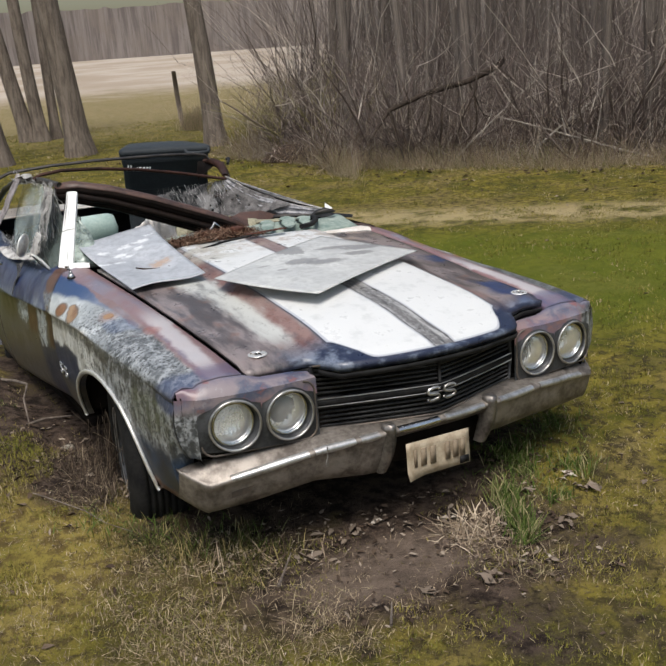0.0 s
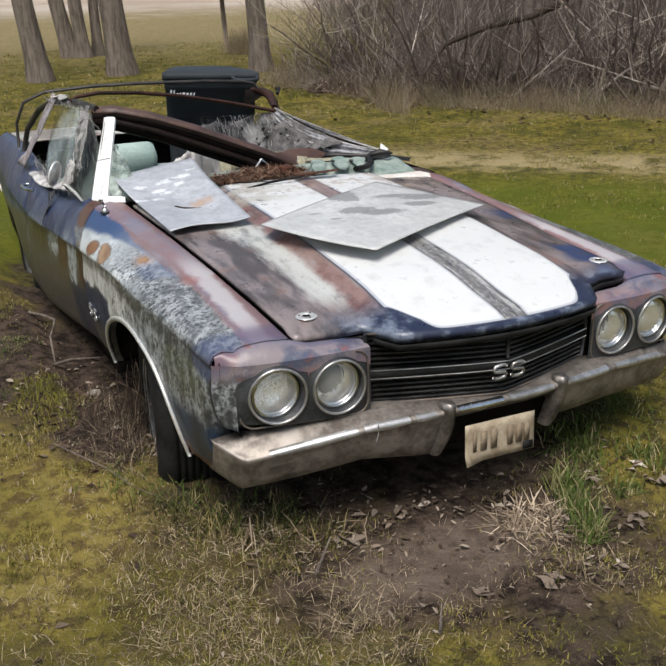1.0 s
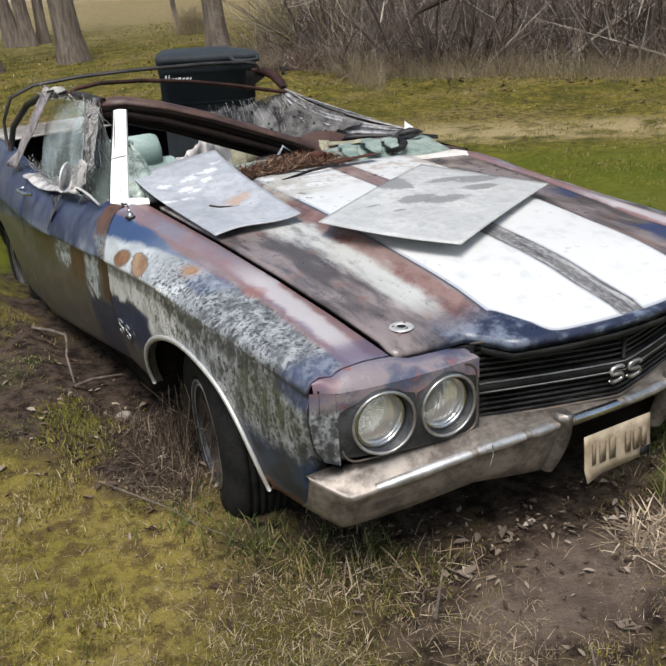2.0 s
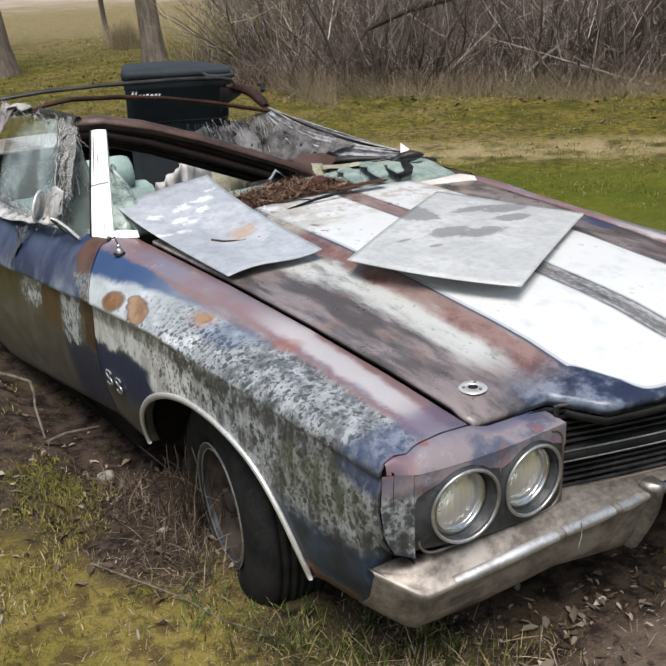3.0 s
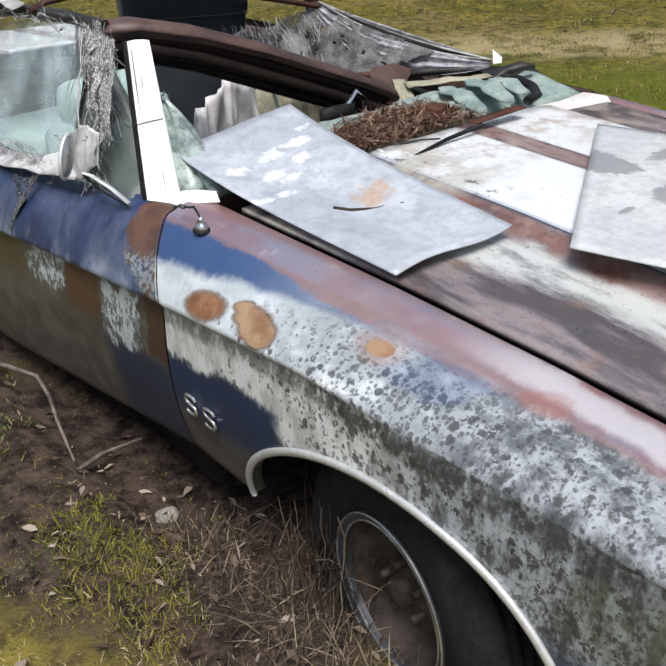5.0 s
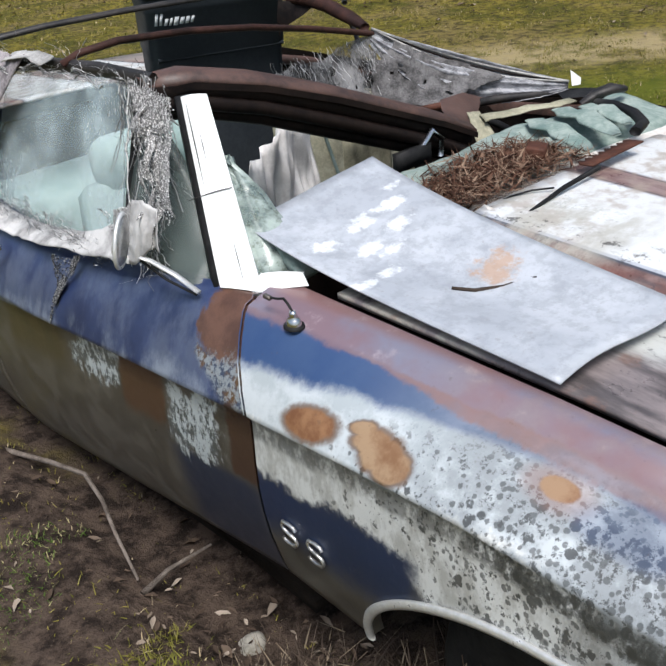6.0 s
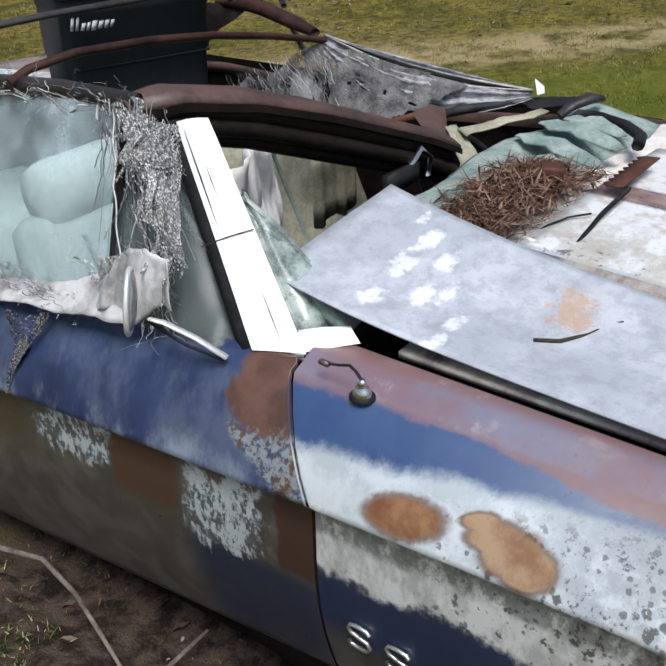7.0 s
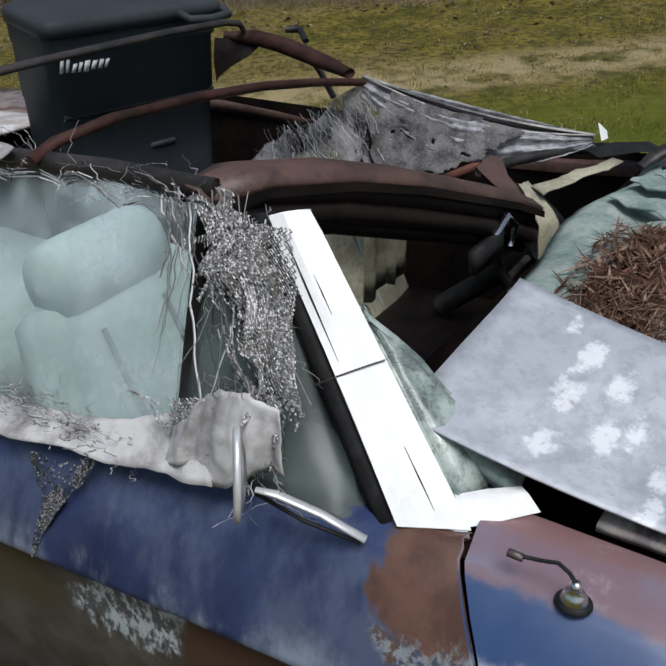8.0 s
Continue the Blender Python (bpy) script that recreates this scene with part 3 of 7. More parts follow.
def side_rows(s, ys, top_in, arch=None, cut=None):
    rows = []
    for y in ys:
        cu, cz, ku, kz = lerp(CROWN_U, y), lerp(CROWN_Z, y), lerp(CREASE_U, y), lerp(CREASE_Z, y)
        gu, gz = (lerp(GAP_U, y), lerp(GAP_Z, y)) if top_in else (cu - 0.05, cz + 0.004)
        row = [(gu + 0.002, gz - 0.035), (gu, gz - 0.004), (gu + 0.006, gz + 0.002), ((gu + cu) / 2, (gz + cz) / 2 + 0.008), (cu - 0.018, cz + 0.004), (cu, cz), (cu + 0.014, cz - 0.010)]
        for k in (0.3, 0.55, 0.8, 0.95):
            bulge = 0.012 + 0.016 * min(max((0.75 - y) / 0.5, 0), 1)
            row.append((cu + (ku - cu) * k + bulge * math.sin(k * math.pi), cz + (kz - cz) * k + 0.5 * bulge * math.sin(k * math.pi)))
        sc = soft_crease(y)
        row += [(ku - 0.005 * sc, kz), (ku - 0.007 + 0.002 * sc, kz - 0.010)]
        low = lerp(BOTTOM_Z, y)
        if arch:
            low = max(low, arch(y))
        for k in (0.12, 0.25, 0.4, 0.55, 0.7, 0.85, 0.95, 1.0):
            z = kz - 0.010 + (low - kz + 0.010) * k
            row.append((side_u(y, z), z))
        row.append((row[-1][0] - 0.03, low - 0.002))
        off = [cut(z) if cut else 0.0 for _, z in row]
        rows.append([W(s * u, y + o, z) for (u, z), o in zip(row, off)])
    return rows


def front_fender(s):
    ys = [0.050, 0.06, 0.075, 0.0855, 0.0965, 0.12, 0.16, 0.2, 0.24, 0.28, 0.31, 0.33, 0.3365, 0.3375, 0.340, 0.345, 0.352, 0.36, 0.372, 0.386] + [0.40 + 0.02 * i for i in range(40)] + [1.194, 1.202, 1.2075, 1.2085, 1.22, 1.25, 1.3, 1.34, 1.37]
    rows = side_rows(s, ys, True, arch_z)
    # the rear edge follows the door's front edge, which leans back at the top
    end = side_rows(s, [1.452], True, None, lambda z: 0.0 if z < 0.57 else 0.75 * (z - 0.57))
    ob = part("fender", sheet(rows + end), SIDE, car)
    thick(ob, 0.006, 1.0 if s < 0 else -1.0).modifiers[0].use_rim = False
    # bright lip round the wheel opening
    pts = []
    for i in range(41):
        a = math.pi * i / 40
        y = (ARCH[0] + ARCH[1]) / 2 - (ARCH[1] - ARCH[0]) / 2 * math.cos(a)
        z = max(arch_z(y), lerp(BOTTOM_Z, y))
        pts.append(W(s * (side_u(y, z) + 0.004), y, z))
    part("wheel_opening_trim", tube(pts, 0.0102, 8, flat=0.65), TRIM, ob, "bright metal wheel-opening trim")
    # inner well, dark
    well = []
    for i in range(25):
        a = math.pi * i / 24
        y = 0.772 - 0.455 * math.cos(a)
        z = max(0.06 + 0.445 * math.sin(a) ** 0.6, lerp(BOTTOM_Z, y) + 0.01)
        well.append([W(s * u, y, z) for u in (0.90, 0.78, 0.62, 0.52)])
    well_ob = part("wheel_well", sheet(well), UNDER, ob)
    thick(well_ob, 0.004)
    return ob


fenders = [front_fender(-1), front_fender(1)]
for s in (-1, 1):
    part("joint_channel", sheet([[W(s * (side_u(0.05, z) - 0.016 - d), y, z) for z in (0.24, 0.34, 0.44, 0.54, 0.60)] for y, d in ((0.030, 0.008), (0.075, 0.0))]), UNDER, fenders[0 if s < 0 else 1])


def hood_z(x, y):
    edge = lerp(GAP_Z, y)
    r = min(abs(x) / lerp(GAP_U, y), 1.0)
    up = 0.024 * (1 - r * r) + 0.004
    t = min(max((0.45 - abs(x - 0.04)) / 0.10, 0), 1)
    b = min(max((y + 0.16) / 0.35, 0.25), 1)
    lift = 0.036 * min(max((x - 0.40) / 0.12, 0), 1) * min(max((0.45 - y) / 0.4, 0), 1)
    return edge + up + lift + 0.030 * (t * t * (3 - 2 * t)) * b


def hood_front(x):
    a = abs(x - 0.02)
    if a < 0.37:
        return -0.140 + 0.055 * (a / 0.37) ** 2
    if a < 0.45:
        k = (a - 0.37) / 0.08
        return -0.085 + 0.120 * k * k * (3 - 2 * k)
    return 0.035 + 0.02 * (a - 0.45) / 0.2


def build_hood():
    cols = 61
    rows = []
    for j in range(45):
        v = j / 44
        row = []
        for i in range(cols):
            s = -1 + 2 * i / (cols - 1)
            x = s * (lerp(GAP_U, 0.05) - 0.008)
            y0 = hood_front(x)
            y = y0 + (1.455 - y0) * v
            x = s * (lerp(GAP_U, y) - 0.015)
            z = hood_z(x, y)
            if v < 0.03:
                z -= 0.010
            row.append(W(x, y, z))
        rows.append(row)
    # rolled lip at the front
    lip = [(p[0], p[1] + 0.006, p[2] - 0.026) for p in rows[0]]
    ob = part("hood", sheet([lip] + rows), HOOD, car, "burnt hood with two broad white racing stripes")
    thick(ob, 0.012, -1.0)
    # black strip added in place of the shadow gap between hood lip and grille
    inner = [[(p[0], p[1] + dy, p[2] - dz) for p in lip] for dy, dz in ((-0.002, 0.004), (0.002, 0.020), (0.030, 0.026))]
    thick(part("hood_inner_lip", sheet(inner), DARK, ob, "black strip standing in for the shadow gap under the hood's lip"), 0.004)
    return ob


hood = build_hood()
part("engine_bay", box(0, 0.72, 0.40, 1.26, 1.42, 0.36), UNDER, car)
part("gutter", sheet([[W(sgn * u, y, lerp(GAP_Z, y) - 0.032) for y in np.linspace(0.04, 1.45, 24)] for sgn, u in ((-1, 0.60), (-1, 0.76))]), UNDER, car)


def hood_pin(x, y):
    m = Matrix.Translation(W(x, y, hood_z(x, y) + 0.002))
    p = part("hood_pin_plate", spun([(0.012, 0.0), (0.012, 0.003), (0.030, 0.003), (0.033, 0.0)], 28, m=m, axis="z"), TRIM, hood, "worn round metal hood pin plate")
    part("pin_hole", spun([(0.0, 0.0022), (0.0125, 0.0022), (0.0125, -0.004)], 20, m=m, axis="z"), DARK, p)
    for k in range(3):
        a = 2.1 * k + 0.6
        part("screw", spun([(0.0, 0.0065), (0.003, 0.006), (0.004, 0.003)], 10, m=m @ Matrix.Translation((0.022 * math.cos(a), 0.022 * math.sin(a), 0)), axis="z"), STEEL, p)
    return p


hood_pin(-0.552, 0.140)
hood_pin(0.60, 0.150)


def lamp_housing(s):
    """Nose panel over a pair of round lamps: eyebrow, face with two openings, and the lamps in them."""
    lamps = ((0.721, 0.490), (0.531, 0.486))
    R = 0.080

    def face_y(u):
        y = -0.023 + 0.045 * max(0, (min(u, 0.838) - 0.55) / 0.34) ** 2.2
        return y if u < 0.838 else y + (0.042 - y) * min((u - 0.838) / 0.042, 1.0) ** 0.8

    bm, face = bmesh.new(), bmesh.new()
    cells = ((0.626, 0.838, 0.396, 0.592), (0.425, 0.626, 0.396, 0.592))
    for (lu, lz), (u0, u1, z0, z1) in zip(lamps, cells):
        rings, brow, open_brow = [[], [], [], [], []], [], []
        corners = [math.atan2(zz - lz, uu - lu) % (2 * math.pi) for uu in (u0, u1) for zz in (z0, z1)]
        for a in sorted([2 * math.pi * k / 44 for k in range(44)] + corners):
            dx, dz = math.cos(a), math.sin(a)
            t = min(((u1 - lu) if dx > 0 else (lu - u0)) / max(abs(dx), 1e-6), ((z1 - lz) if dz > 0 else (lz - z0)) / max(abs(dz), 1e-6))
            t = max(t, R * 1.09)
            # paint comes down in an arc over each lamp; the dark face ends there
            full, t = t, min(t, R * (1.16 + 1.2 * max(0.0, 0.72 - dz)))
            brow.append([W(s * (lu + r * dx), face_y(lu + r * dx) - 0.001, lz + r * dz) for r in (full, (full + t) / 2, t)])
            open_brow.append(full > t + 0.001)
            for ring, r, back in ((rings[0], t, 0.0), (rings[1], R * 1.10, -0.001), (rings[2], R * 1.05, -0.010), (rings[3], R * 0.99, 0.000), (rings[4], R * 0.93, 0.055)):
                u, z = lu + r * dx, lz + r * dz
                if ring is rings[0]:
                    z += 0.10 * (u - 0.66) * min(max((lz - 0.02 - z) / 0.08, 0), 1)
                ring.append(W(s * u, face_y(u) + back, z))
        sheet(rings, True, face)
        for k in range(len(brow) - 1):
            if open_brow[k] or open_brow[k + 1]:
                sheet([brow[k], brow[k + 1]], False, bm)
    # eyebrow: from the face's top edge back to the fender and hood, level with the fender's own section
    section = [(abs(p[0]), p[2] + ROLL * p[0]) for p in side_rows(s, [0.05], True)[0][2:11]]
    brow_u, brow_z = [0.42, 0.46, 0.60] + [u for u, _ in section], [0.598, 0.604, 0.612] + [z for _, z in section]
    rows = []
    for k in range(9):
        v = k / 8
        row = []
        for i in range(25):
            u = 0.425 + (0.880 - 0.425) * i / 24
            yb = 0.048
            zt = np.interp(u, brow_u, brow_z) - 0.002
            y = face_y(u) + (yb - face_y(u)) * v
            z = 0.592 + (zt - 0.592) * math.sin(v * math.pi / 2) ** 0.8
            row.append(W(s * u, y, float(z)))
        rows.append(row)
    sheet(rows, False, bm)
    ob = part("lamp_housing", bm, SIDE, car, "scorched painted lamp panel")
    part("lamp_bezel", face, GREY_BEZEL, ob, "dark grey lamp bezel")
    edge = []
    for cu, cz, a0 in ((0.474, 0.548, 90), (0.474, 0.424, 180), (0.792, 0.436, 270)):
        edge += [(cu + 0.040 * math.cos(radians(a0 + 22.5 * k)), cz + 0.040 * math.sin(radians(a0 + 22.5 * k))) for k in range(5)]
    part("bezel_edge", tube([W(s * u, face_y(u) - 0.002, z) for u, z in edge], 0.0032, 6, caps=False), STEEL, ob, "worn bright edge of the bezel")
    for lu, lz in lamps:
        part("bezel_ring", tube([W(s * (lu + 1.05 * R * math.cos(k * math.pi / 20)), face_y(lu + 1.05 * R * math.cos(k * math.pi / 20)) - 0.010, lz + 1.05 * R * math.sin(k * math.pi / 20)) for k in range(41)], 0.0042, 6, caps=False), WORN_CHROME, ob, "thin bright ring")
    # cheek that closes the corner behind the face
    rows = []
    for k in range(7):
        v = k / 6
        rows.append([W(s * (0.838 + (side_u(0.04, z) - 0.838) * v), face_y(0.838 + 0.042 * v), z) for z in (0.392, 0.42, 0.45, 0.52, 0.575, 0.594)])
    part("cheek", sheet(rows), SIDE, ob)
    part("lower_filler", sheet([[W(s * u, face_y(u) + 0.012 + 0.02 * k, z) for u, z in ((0.425, 0.42 - 0.03 * k), (0.6, 0.42 - 0.03 * k), (0.75, 0.42 - 0.035 * k), (0.836, 0.42 - 0.035 * k))] for k in (0, 1)]), DARK, ob)
    for lu, lz in lamps:
        m = Matrix.Translation(W(s * lu, face_y(lu) + 0.018, lz)) @ Matrix.Diagonal((0.96, 0.9, 0.96, 1))
        lamp = part("headlight", spun([(0.0, 0.042), (0.029, 0.037), (0.055, 0.020), (0.070, 0.0)], 32, m=m), REFLECTOR, ob, "round sealed-beam headlight")
        part("lens", spun([(0.0, -0.015), (0.018, -0.0142), (0.038, -0.011), (0.057, -0.006), (0.070, 0.002)], 36, m=m), LENS, lamp)
        part("rim", spun([(0.069, 0.004), (0.068, -0.006), (0.071, -0.010), (0.079, -0.008), (0.0805, 0.006)], 36, m=m), CHROME, lamp)
    return ob


gl = Nodes("fluted_lamp_glass", 0.12)
LENS = gl.done(gl.mix(gl.ss(gl.noise(30, 4, 0.6), 0.4, 0.65), (0.95, 0.96, 0.96), (0.84, 0.85, 0.84)), 0.07, gl.m("SINE", gl.mul(gl.x, 420.0)), 0.0014, trans=0.74, strength=0.12)
REFLECTOR = plain("lamp_reflector", (0.93, 0.94, 0.94), (0.84, 0.85, 0.85), 0.27, 20, 0.9, 90, 0.0004)
housings = [lamp_housing(-1), lamp_housing(1)]


def grille_y(x):
    return -0.105 + 0.115 * (abs(x - 0.01) / 0.42) ** 1.15


def build_grille():
    g = part("grille", sheet([[W(x, grille_y(x) + 0.045, z) for x in np.linspace(-0.425, 0.425, 25)] for z in (0.375, 0.50, 0.625)]), DARK, car, "soot-black two-tier grille with thin bright lines")
    xs = [-0.42, -0.3, -0.2, -0.1, -0.03, 0.01, 0.05, 0.12, 0.22, 0.32, 0.42]
    for i in range(6):
        z = 0.520 + 0.0165 * i
        part("grille_bar", tube([W(x, grille_y(x), z) for x in xs], 0.0052, 6, flat=0.8), GRILLE_BAR, g)
    for i in range(5):
        z = 0.398 + 0.0165 * i
        part("grille_bar", tube([W(x, grille_y(x) + 0.006, z) for x in xs], 0.0052, 6, flat=0.8), GRILLE_BAR, g)
    mid = sheet([[W(x, grille_y(x) + dy, z) for x in xs] for dy, z in ((0.02, 0.474), (-0.014, 0.477), (-0.018, 0.489), (-0.014, 0.502), (0.02, 0.505))])
    part("centre_bar", mid, DARK, g)
    for z in (0.476, 0.503):
        part("centre_bar_line", tube([W(x, grille_y(x) - 0.016, z) for x in xs], 0.0022, 6), WORN_CHROME, g, "thin dulled trim line")
    for z, dy in ((0.618, -0.004), (0.388, 0.0)):
        part("grille_edge", tube([W(x, grille_y(x) + dy, z) for x in xs], 0.004, 6), STEEL, g)
    for x in (-0.424, 0.424):
        part("grille_end", tube([W(x, 0.01, 0.385), W(x, 0.0, 0.50), W(x, 0.008, 0.62)], 0.007, 6), GREY_BEZEL, g)
    part("upright", tube([W(0.01, grille_y(0.01) - 0.008, 0.51), W(0.01, grille_y(0.01) - 0.008, 0.612)], 0.006, 6), DARK, g)
    return g


GRILLE_BAR = plain("grille_bar_dark", (0.014, 0.014, 0.015), (0.05, 0.05, 0.05), 0.35, 14, 0.4, 90, 0.0005)
grille = build_grille()


def letter_s(m, w, h, r, material, parent, name="emblem_letter"):
    """A squat block letter S as a bent bar in the plane x-z of m."""
    pts = [(w * 0.98, h * 0.72), (w * 0.75, h * 0.95), (0, h), (-w * 0.8, h * 0.88), (-w, h * 0.5), (-w * 0.75, h * 0.12), (0, 0.0), (w * 0.75, -h * 0.12), (w, -h * 0.5), (w * 0.8, -h * 0.88), (0, -h), (-w * 0.75, -h * 0.95), (-w * 0.98, -h * 0.72)]
    return part(name, tube([m @ Vector((x, 0, z)) for x, z in pts], r, 6), material, parent, "bright metal letter S")


for k, x in enumerate((-0.027, 0.040)):
    letter_s(Matrix.Translation(W(x, grille_y(x) - 0.028, 0.474)), 0.0235, 0.022, 0.0058, WORN_CHROME, grille)


def bumper_y(x):
    """Front line of the bumper's ridge."""
    a = abs(x)
    return -0.130 + 0.110 * (min(a, 0.83) / 0.83) ** 1.8 + 0.095 * max(0.0, (a - 0.83) / 0.065) ** 1.3


RIDGE_Z = [(-0.895, 0.338), (-0.83, 0.306), (-0.60, 0.342), (-0.436, 0.362), (-0.20, 0.372), (0.0, 0.374), (0.49, 0.376), (0.70, 0.360), (0.83, 0.338), (0.895, 0.352)]
BLADE_Z = [(-0.895, 0.225), (-0.83, 0.185), (-0.68, 0.200), (-0.465, 0.230), (-0.25, 0.205), (-0.215, 0.215), (-0.19, 0.322), (0.0, 0.325), (0.22, 0.322), (0.245, 0.235), (0.50, 0.235), (0.83, 0.215), (0.895, 0.24)]


def build_bumper():
    rows = []
    for i in range(81):
        x = 0.895 * math.sin((-1 + i / 40) * math.pi / 2)
        a = abs(x)
        y, rz, low = bumper_y(x), lerp(RIDGE_Z, x), lerp(BLADE_Z, x)
        dent = 0.006 * noise.noise(Vector((x * 6, 1, 2)))
        rear = max(y + 0.012, 0.030 if a < 0.80 else 0.045 + 0.5 * (a - 0.80))
        top = lerp([(0.0, 0.404), (0.50, 0.400), (0.70, 0.392), (0.80, 0.378), (0.85, 0.362), (0.895, 0.343)], a)
        rows.append([W(x, rear, top - 0.004), W(x, rear * 0.5 + y * 0.5, top * 0.6 + rz * 0.4 + dent), W(x, y + 0.020, rz + 0.006), W(x, y + 0.004, rz + 0.003), W(x, y, rz - 0.006), W(x, y + 0.006, rz - 0.016), W(x, y + 0.014 + dent, rz + (low - rz) * 0.35), W(x, y + 0.026 + dent, rz + (low - rz) * 0.7), W(x, y + 0.042, low + 0.010), W(x, y + 0.058, low)])
    ob = part("front_bumper", sheet(rows), CHROME_OLD, car, "dulled, rust-stained chrome front bumper")
    thick(ob, 0.004)
    for x in (-0.205, 0.235):
        y, rz = bumper_y(x), lerp(RIDGE_Z, x)
        prof = []
        for k in range(9):
            v = k / 8
            z = rz + 0.030 - 0.185 * v
            d = -0.004 - 0.016 * math.sin(v * math.pi * 0.8 + 0.4) + 0.035 * v
            wd = 0.019 + 0.004 * math.sin(v * math.pi)
            cx = x - 0.026 * v * v
            prof.append([W(cx - wd, y + 0.03 + 0.03 * v, z), W(cx - wd * 0.75, y + d, z), W(cx, y + d - 0.006, z), W(cx + wd * 0.75, y + d, z), W(cx + wd, y + 0.03 + 0.03 * v, z)])
        top = [W(x + k * 0.011, y + 0.035, rz + 0.026) for k in (-2, -1, 0, 1, 2)]
        part("bumper_guard", sheet([top] + prof), GUARD, ob, "dark rubbed bumper guard")
    # stretches of the ridge rubbed back to bright chrome
    for x0, x1 in ((-0.172, -0.005), (-0.315, -0.245), (0.02, 0.20), (-0.76, -0.50), (-0.48, -0.335), (0.28, 0.46), (0.50, 0.76)):
        rows = []
        for k in range(9):
            x = x0 + (x1 - x0) * k / 8
            y, rz, e = bumper_y(x), lerp(RIDGE_Z, x), math.sin(math.pi * min(max(k / 8, 0.06), 0.94)) ** 0.4
            rows.append([W(x, y + 0.018, rz + 0.009), W(x, y + 0.003, rz + 0.0055), W(x, y - 0.0025, rz - 0.004 - 0.002 * e), W(x, y + 0.002, rz - 0.006 - 0.009 * e)])
        part("bright_ridge", sheet(rows), CHROME if -0.2 < x0 < 0 else WORN_CHROME, ob, "stretch of still bright chrome")
    # slot lamp in the near corner
    part("parking_lamp", sheet([[W(x, bumper_y(x) + k * 0.5 + 0.006, lerp(RIDGE_Z, x) - 0.05 - (0.026 if k > 0.03 else 0.0)) for x in (-0.76, -0.70, -0.64)] for k in (0.020, 0.036)]), STEEL, ob)
    # a loop of wire hanging from the ridge
    part("hanging_wire", tube([W(-0.44, -0.095, 0.372), W(-0.442, -0.10, 0.34), W(-0.452, -0.10, 0.315), W(-0.447, -0.10, 0.303), W(-0.440, -0.10, 0.315)], 0.0014, 5), PALECLOTH, ob)
    return ob


GUARD = plain("dark_worn_chrome", (0.10, 0.09, 0.085), (0.30, 0.28, 0.26), 0.40, 9, 0.8, 60, 0.001)
bumper = build_bumper()
# valance with an added lower part that blocks light from the ground behind
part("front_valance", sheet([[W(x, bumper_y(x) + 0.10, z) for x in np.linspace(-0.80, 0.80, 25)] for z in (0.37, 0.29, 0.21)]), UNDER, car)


def build_plate():
    m = Matrix.Translation((-0.037, -0.158, 0.268)) @ Euler((radians(-6), radians(4.6), radians(2))).to_matrix().to_4x4()
    rows = [[m @ Vector((x, 0.006 * math.sin(5 * x + 9 * z), z)) for x in np.linspace(-0.140, 0.140, 13)] for z in np.linspace(-0.064, 0.060, 6)]
    rows[0] = [p + Vector((0, -0.012, -0.006)) * max(0.0, 1 - i / 3) for i, p in enumerate(rows[0])]
    p = part("licence_plate", sheet(rows), PLATE, car, "bent tan licence plate with faded marks")
    thick(p, 0.002)
    g = Matrix(m)
    for x, wd in ((-0.105, 0.016), (-0.07, 0.03), (-0.03, 0.03), (0.035, 0.026), (0.07, 0.03), (0.102, 0.026)):
        part("plate_mark", box(x, -0.006, 0.002, wd * 0.8, 0.002, 0.062, m=g), PLATE_INK, p)
    part("sticker", box(0.108, -0.006, -0.045, 0.04, 0.002, 0.026, m=g), DARK, p)


PLATE = plain("tan_plate", (0.27, 0.21, 0.14), (0.46, 0.39, 0.29), 0.5, 14, 0.1, 60, 0.001)
PLATE_INK = plain("plate_ink", (0.17, 0.13, 0.09), (0.26, 0.21, 0.15), 0.6, 20)
build_plate()


def door_panel(s):
    y0, y1 = 1.4585, 2.72
    cut = lambda z: 0.0 if z < 0.57 else 0.75 * (z - 0.57)
    first = side_rows(s, [y0], False, None, cut)
    mid = [1.60 + 0.06 * i for i in range(19)]
    rows = first + side_rows(s, mid, False) + side_rows(s, [y1], False)
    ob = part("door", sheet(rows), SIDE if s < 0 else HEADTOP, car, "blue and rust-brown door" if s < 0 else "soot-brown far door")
    thick(ob, 0.007, 1.0 if s < 0 else -1.0).modifiers[0].use_rim = False
    # handle
    y = 2.60
    part("door_handle", tube([W(s * (lerp(CREASE_U, yy) - 0.02 + d), yy, 0.625 + zz) for yy, d, zz in ((y - 0.09, -0.01, 0), (y - 0.07, 0.022, 0.004), (y, 0.026, 0.004), (y + 0.06, 0.02, 0), (y + 0.075, -0.01, 0))], 0.009, 8), CHROME, ob, "chrome door handle")
    return ob


doors = [door_panel(-1), door_panel(1)]


def rear_arch(y):
    return arch_z(y, 3.52, 0.40, 0.40, 0.33, -0.02)


def quarter_panel(s):
    ys = [2.73 + 0.05 * i for i in range(39)]
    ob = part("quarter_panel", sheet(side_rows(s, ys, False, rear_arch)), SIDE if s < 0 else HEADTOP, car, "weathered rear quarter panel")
    thick(ob, 0.006, 1.0 if s < 0 else -1.0)
    return ob


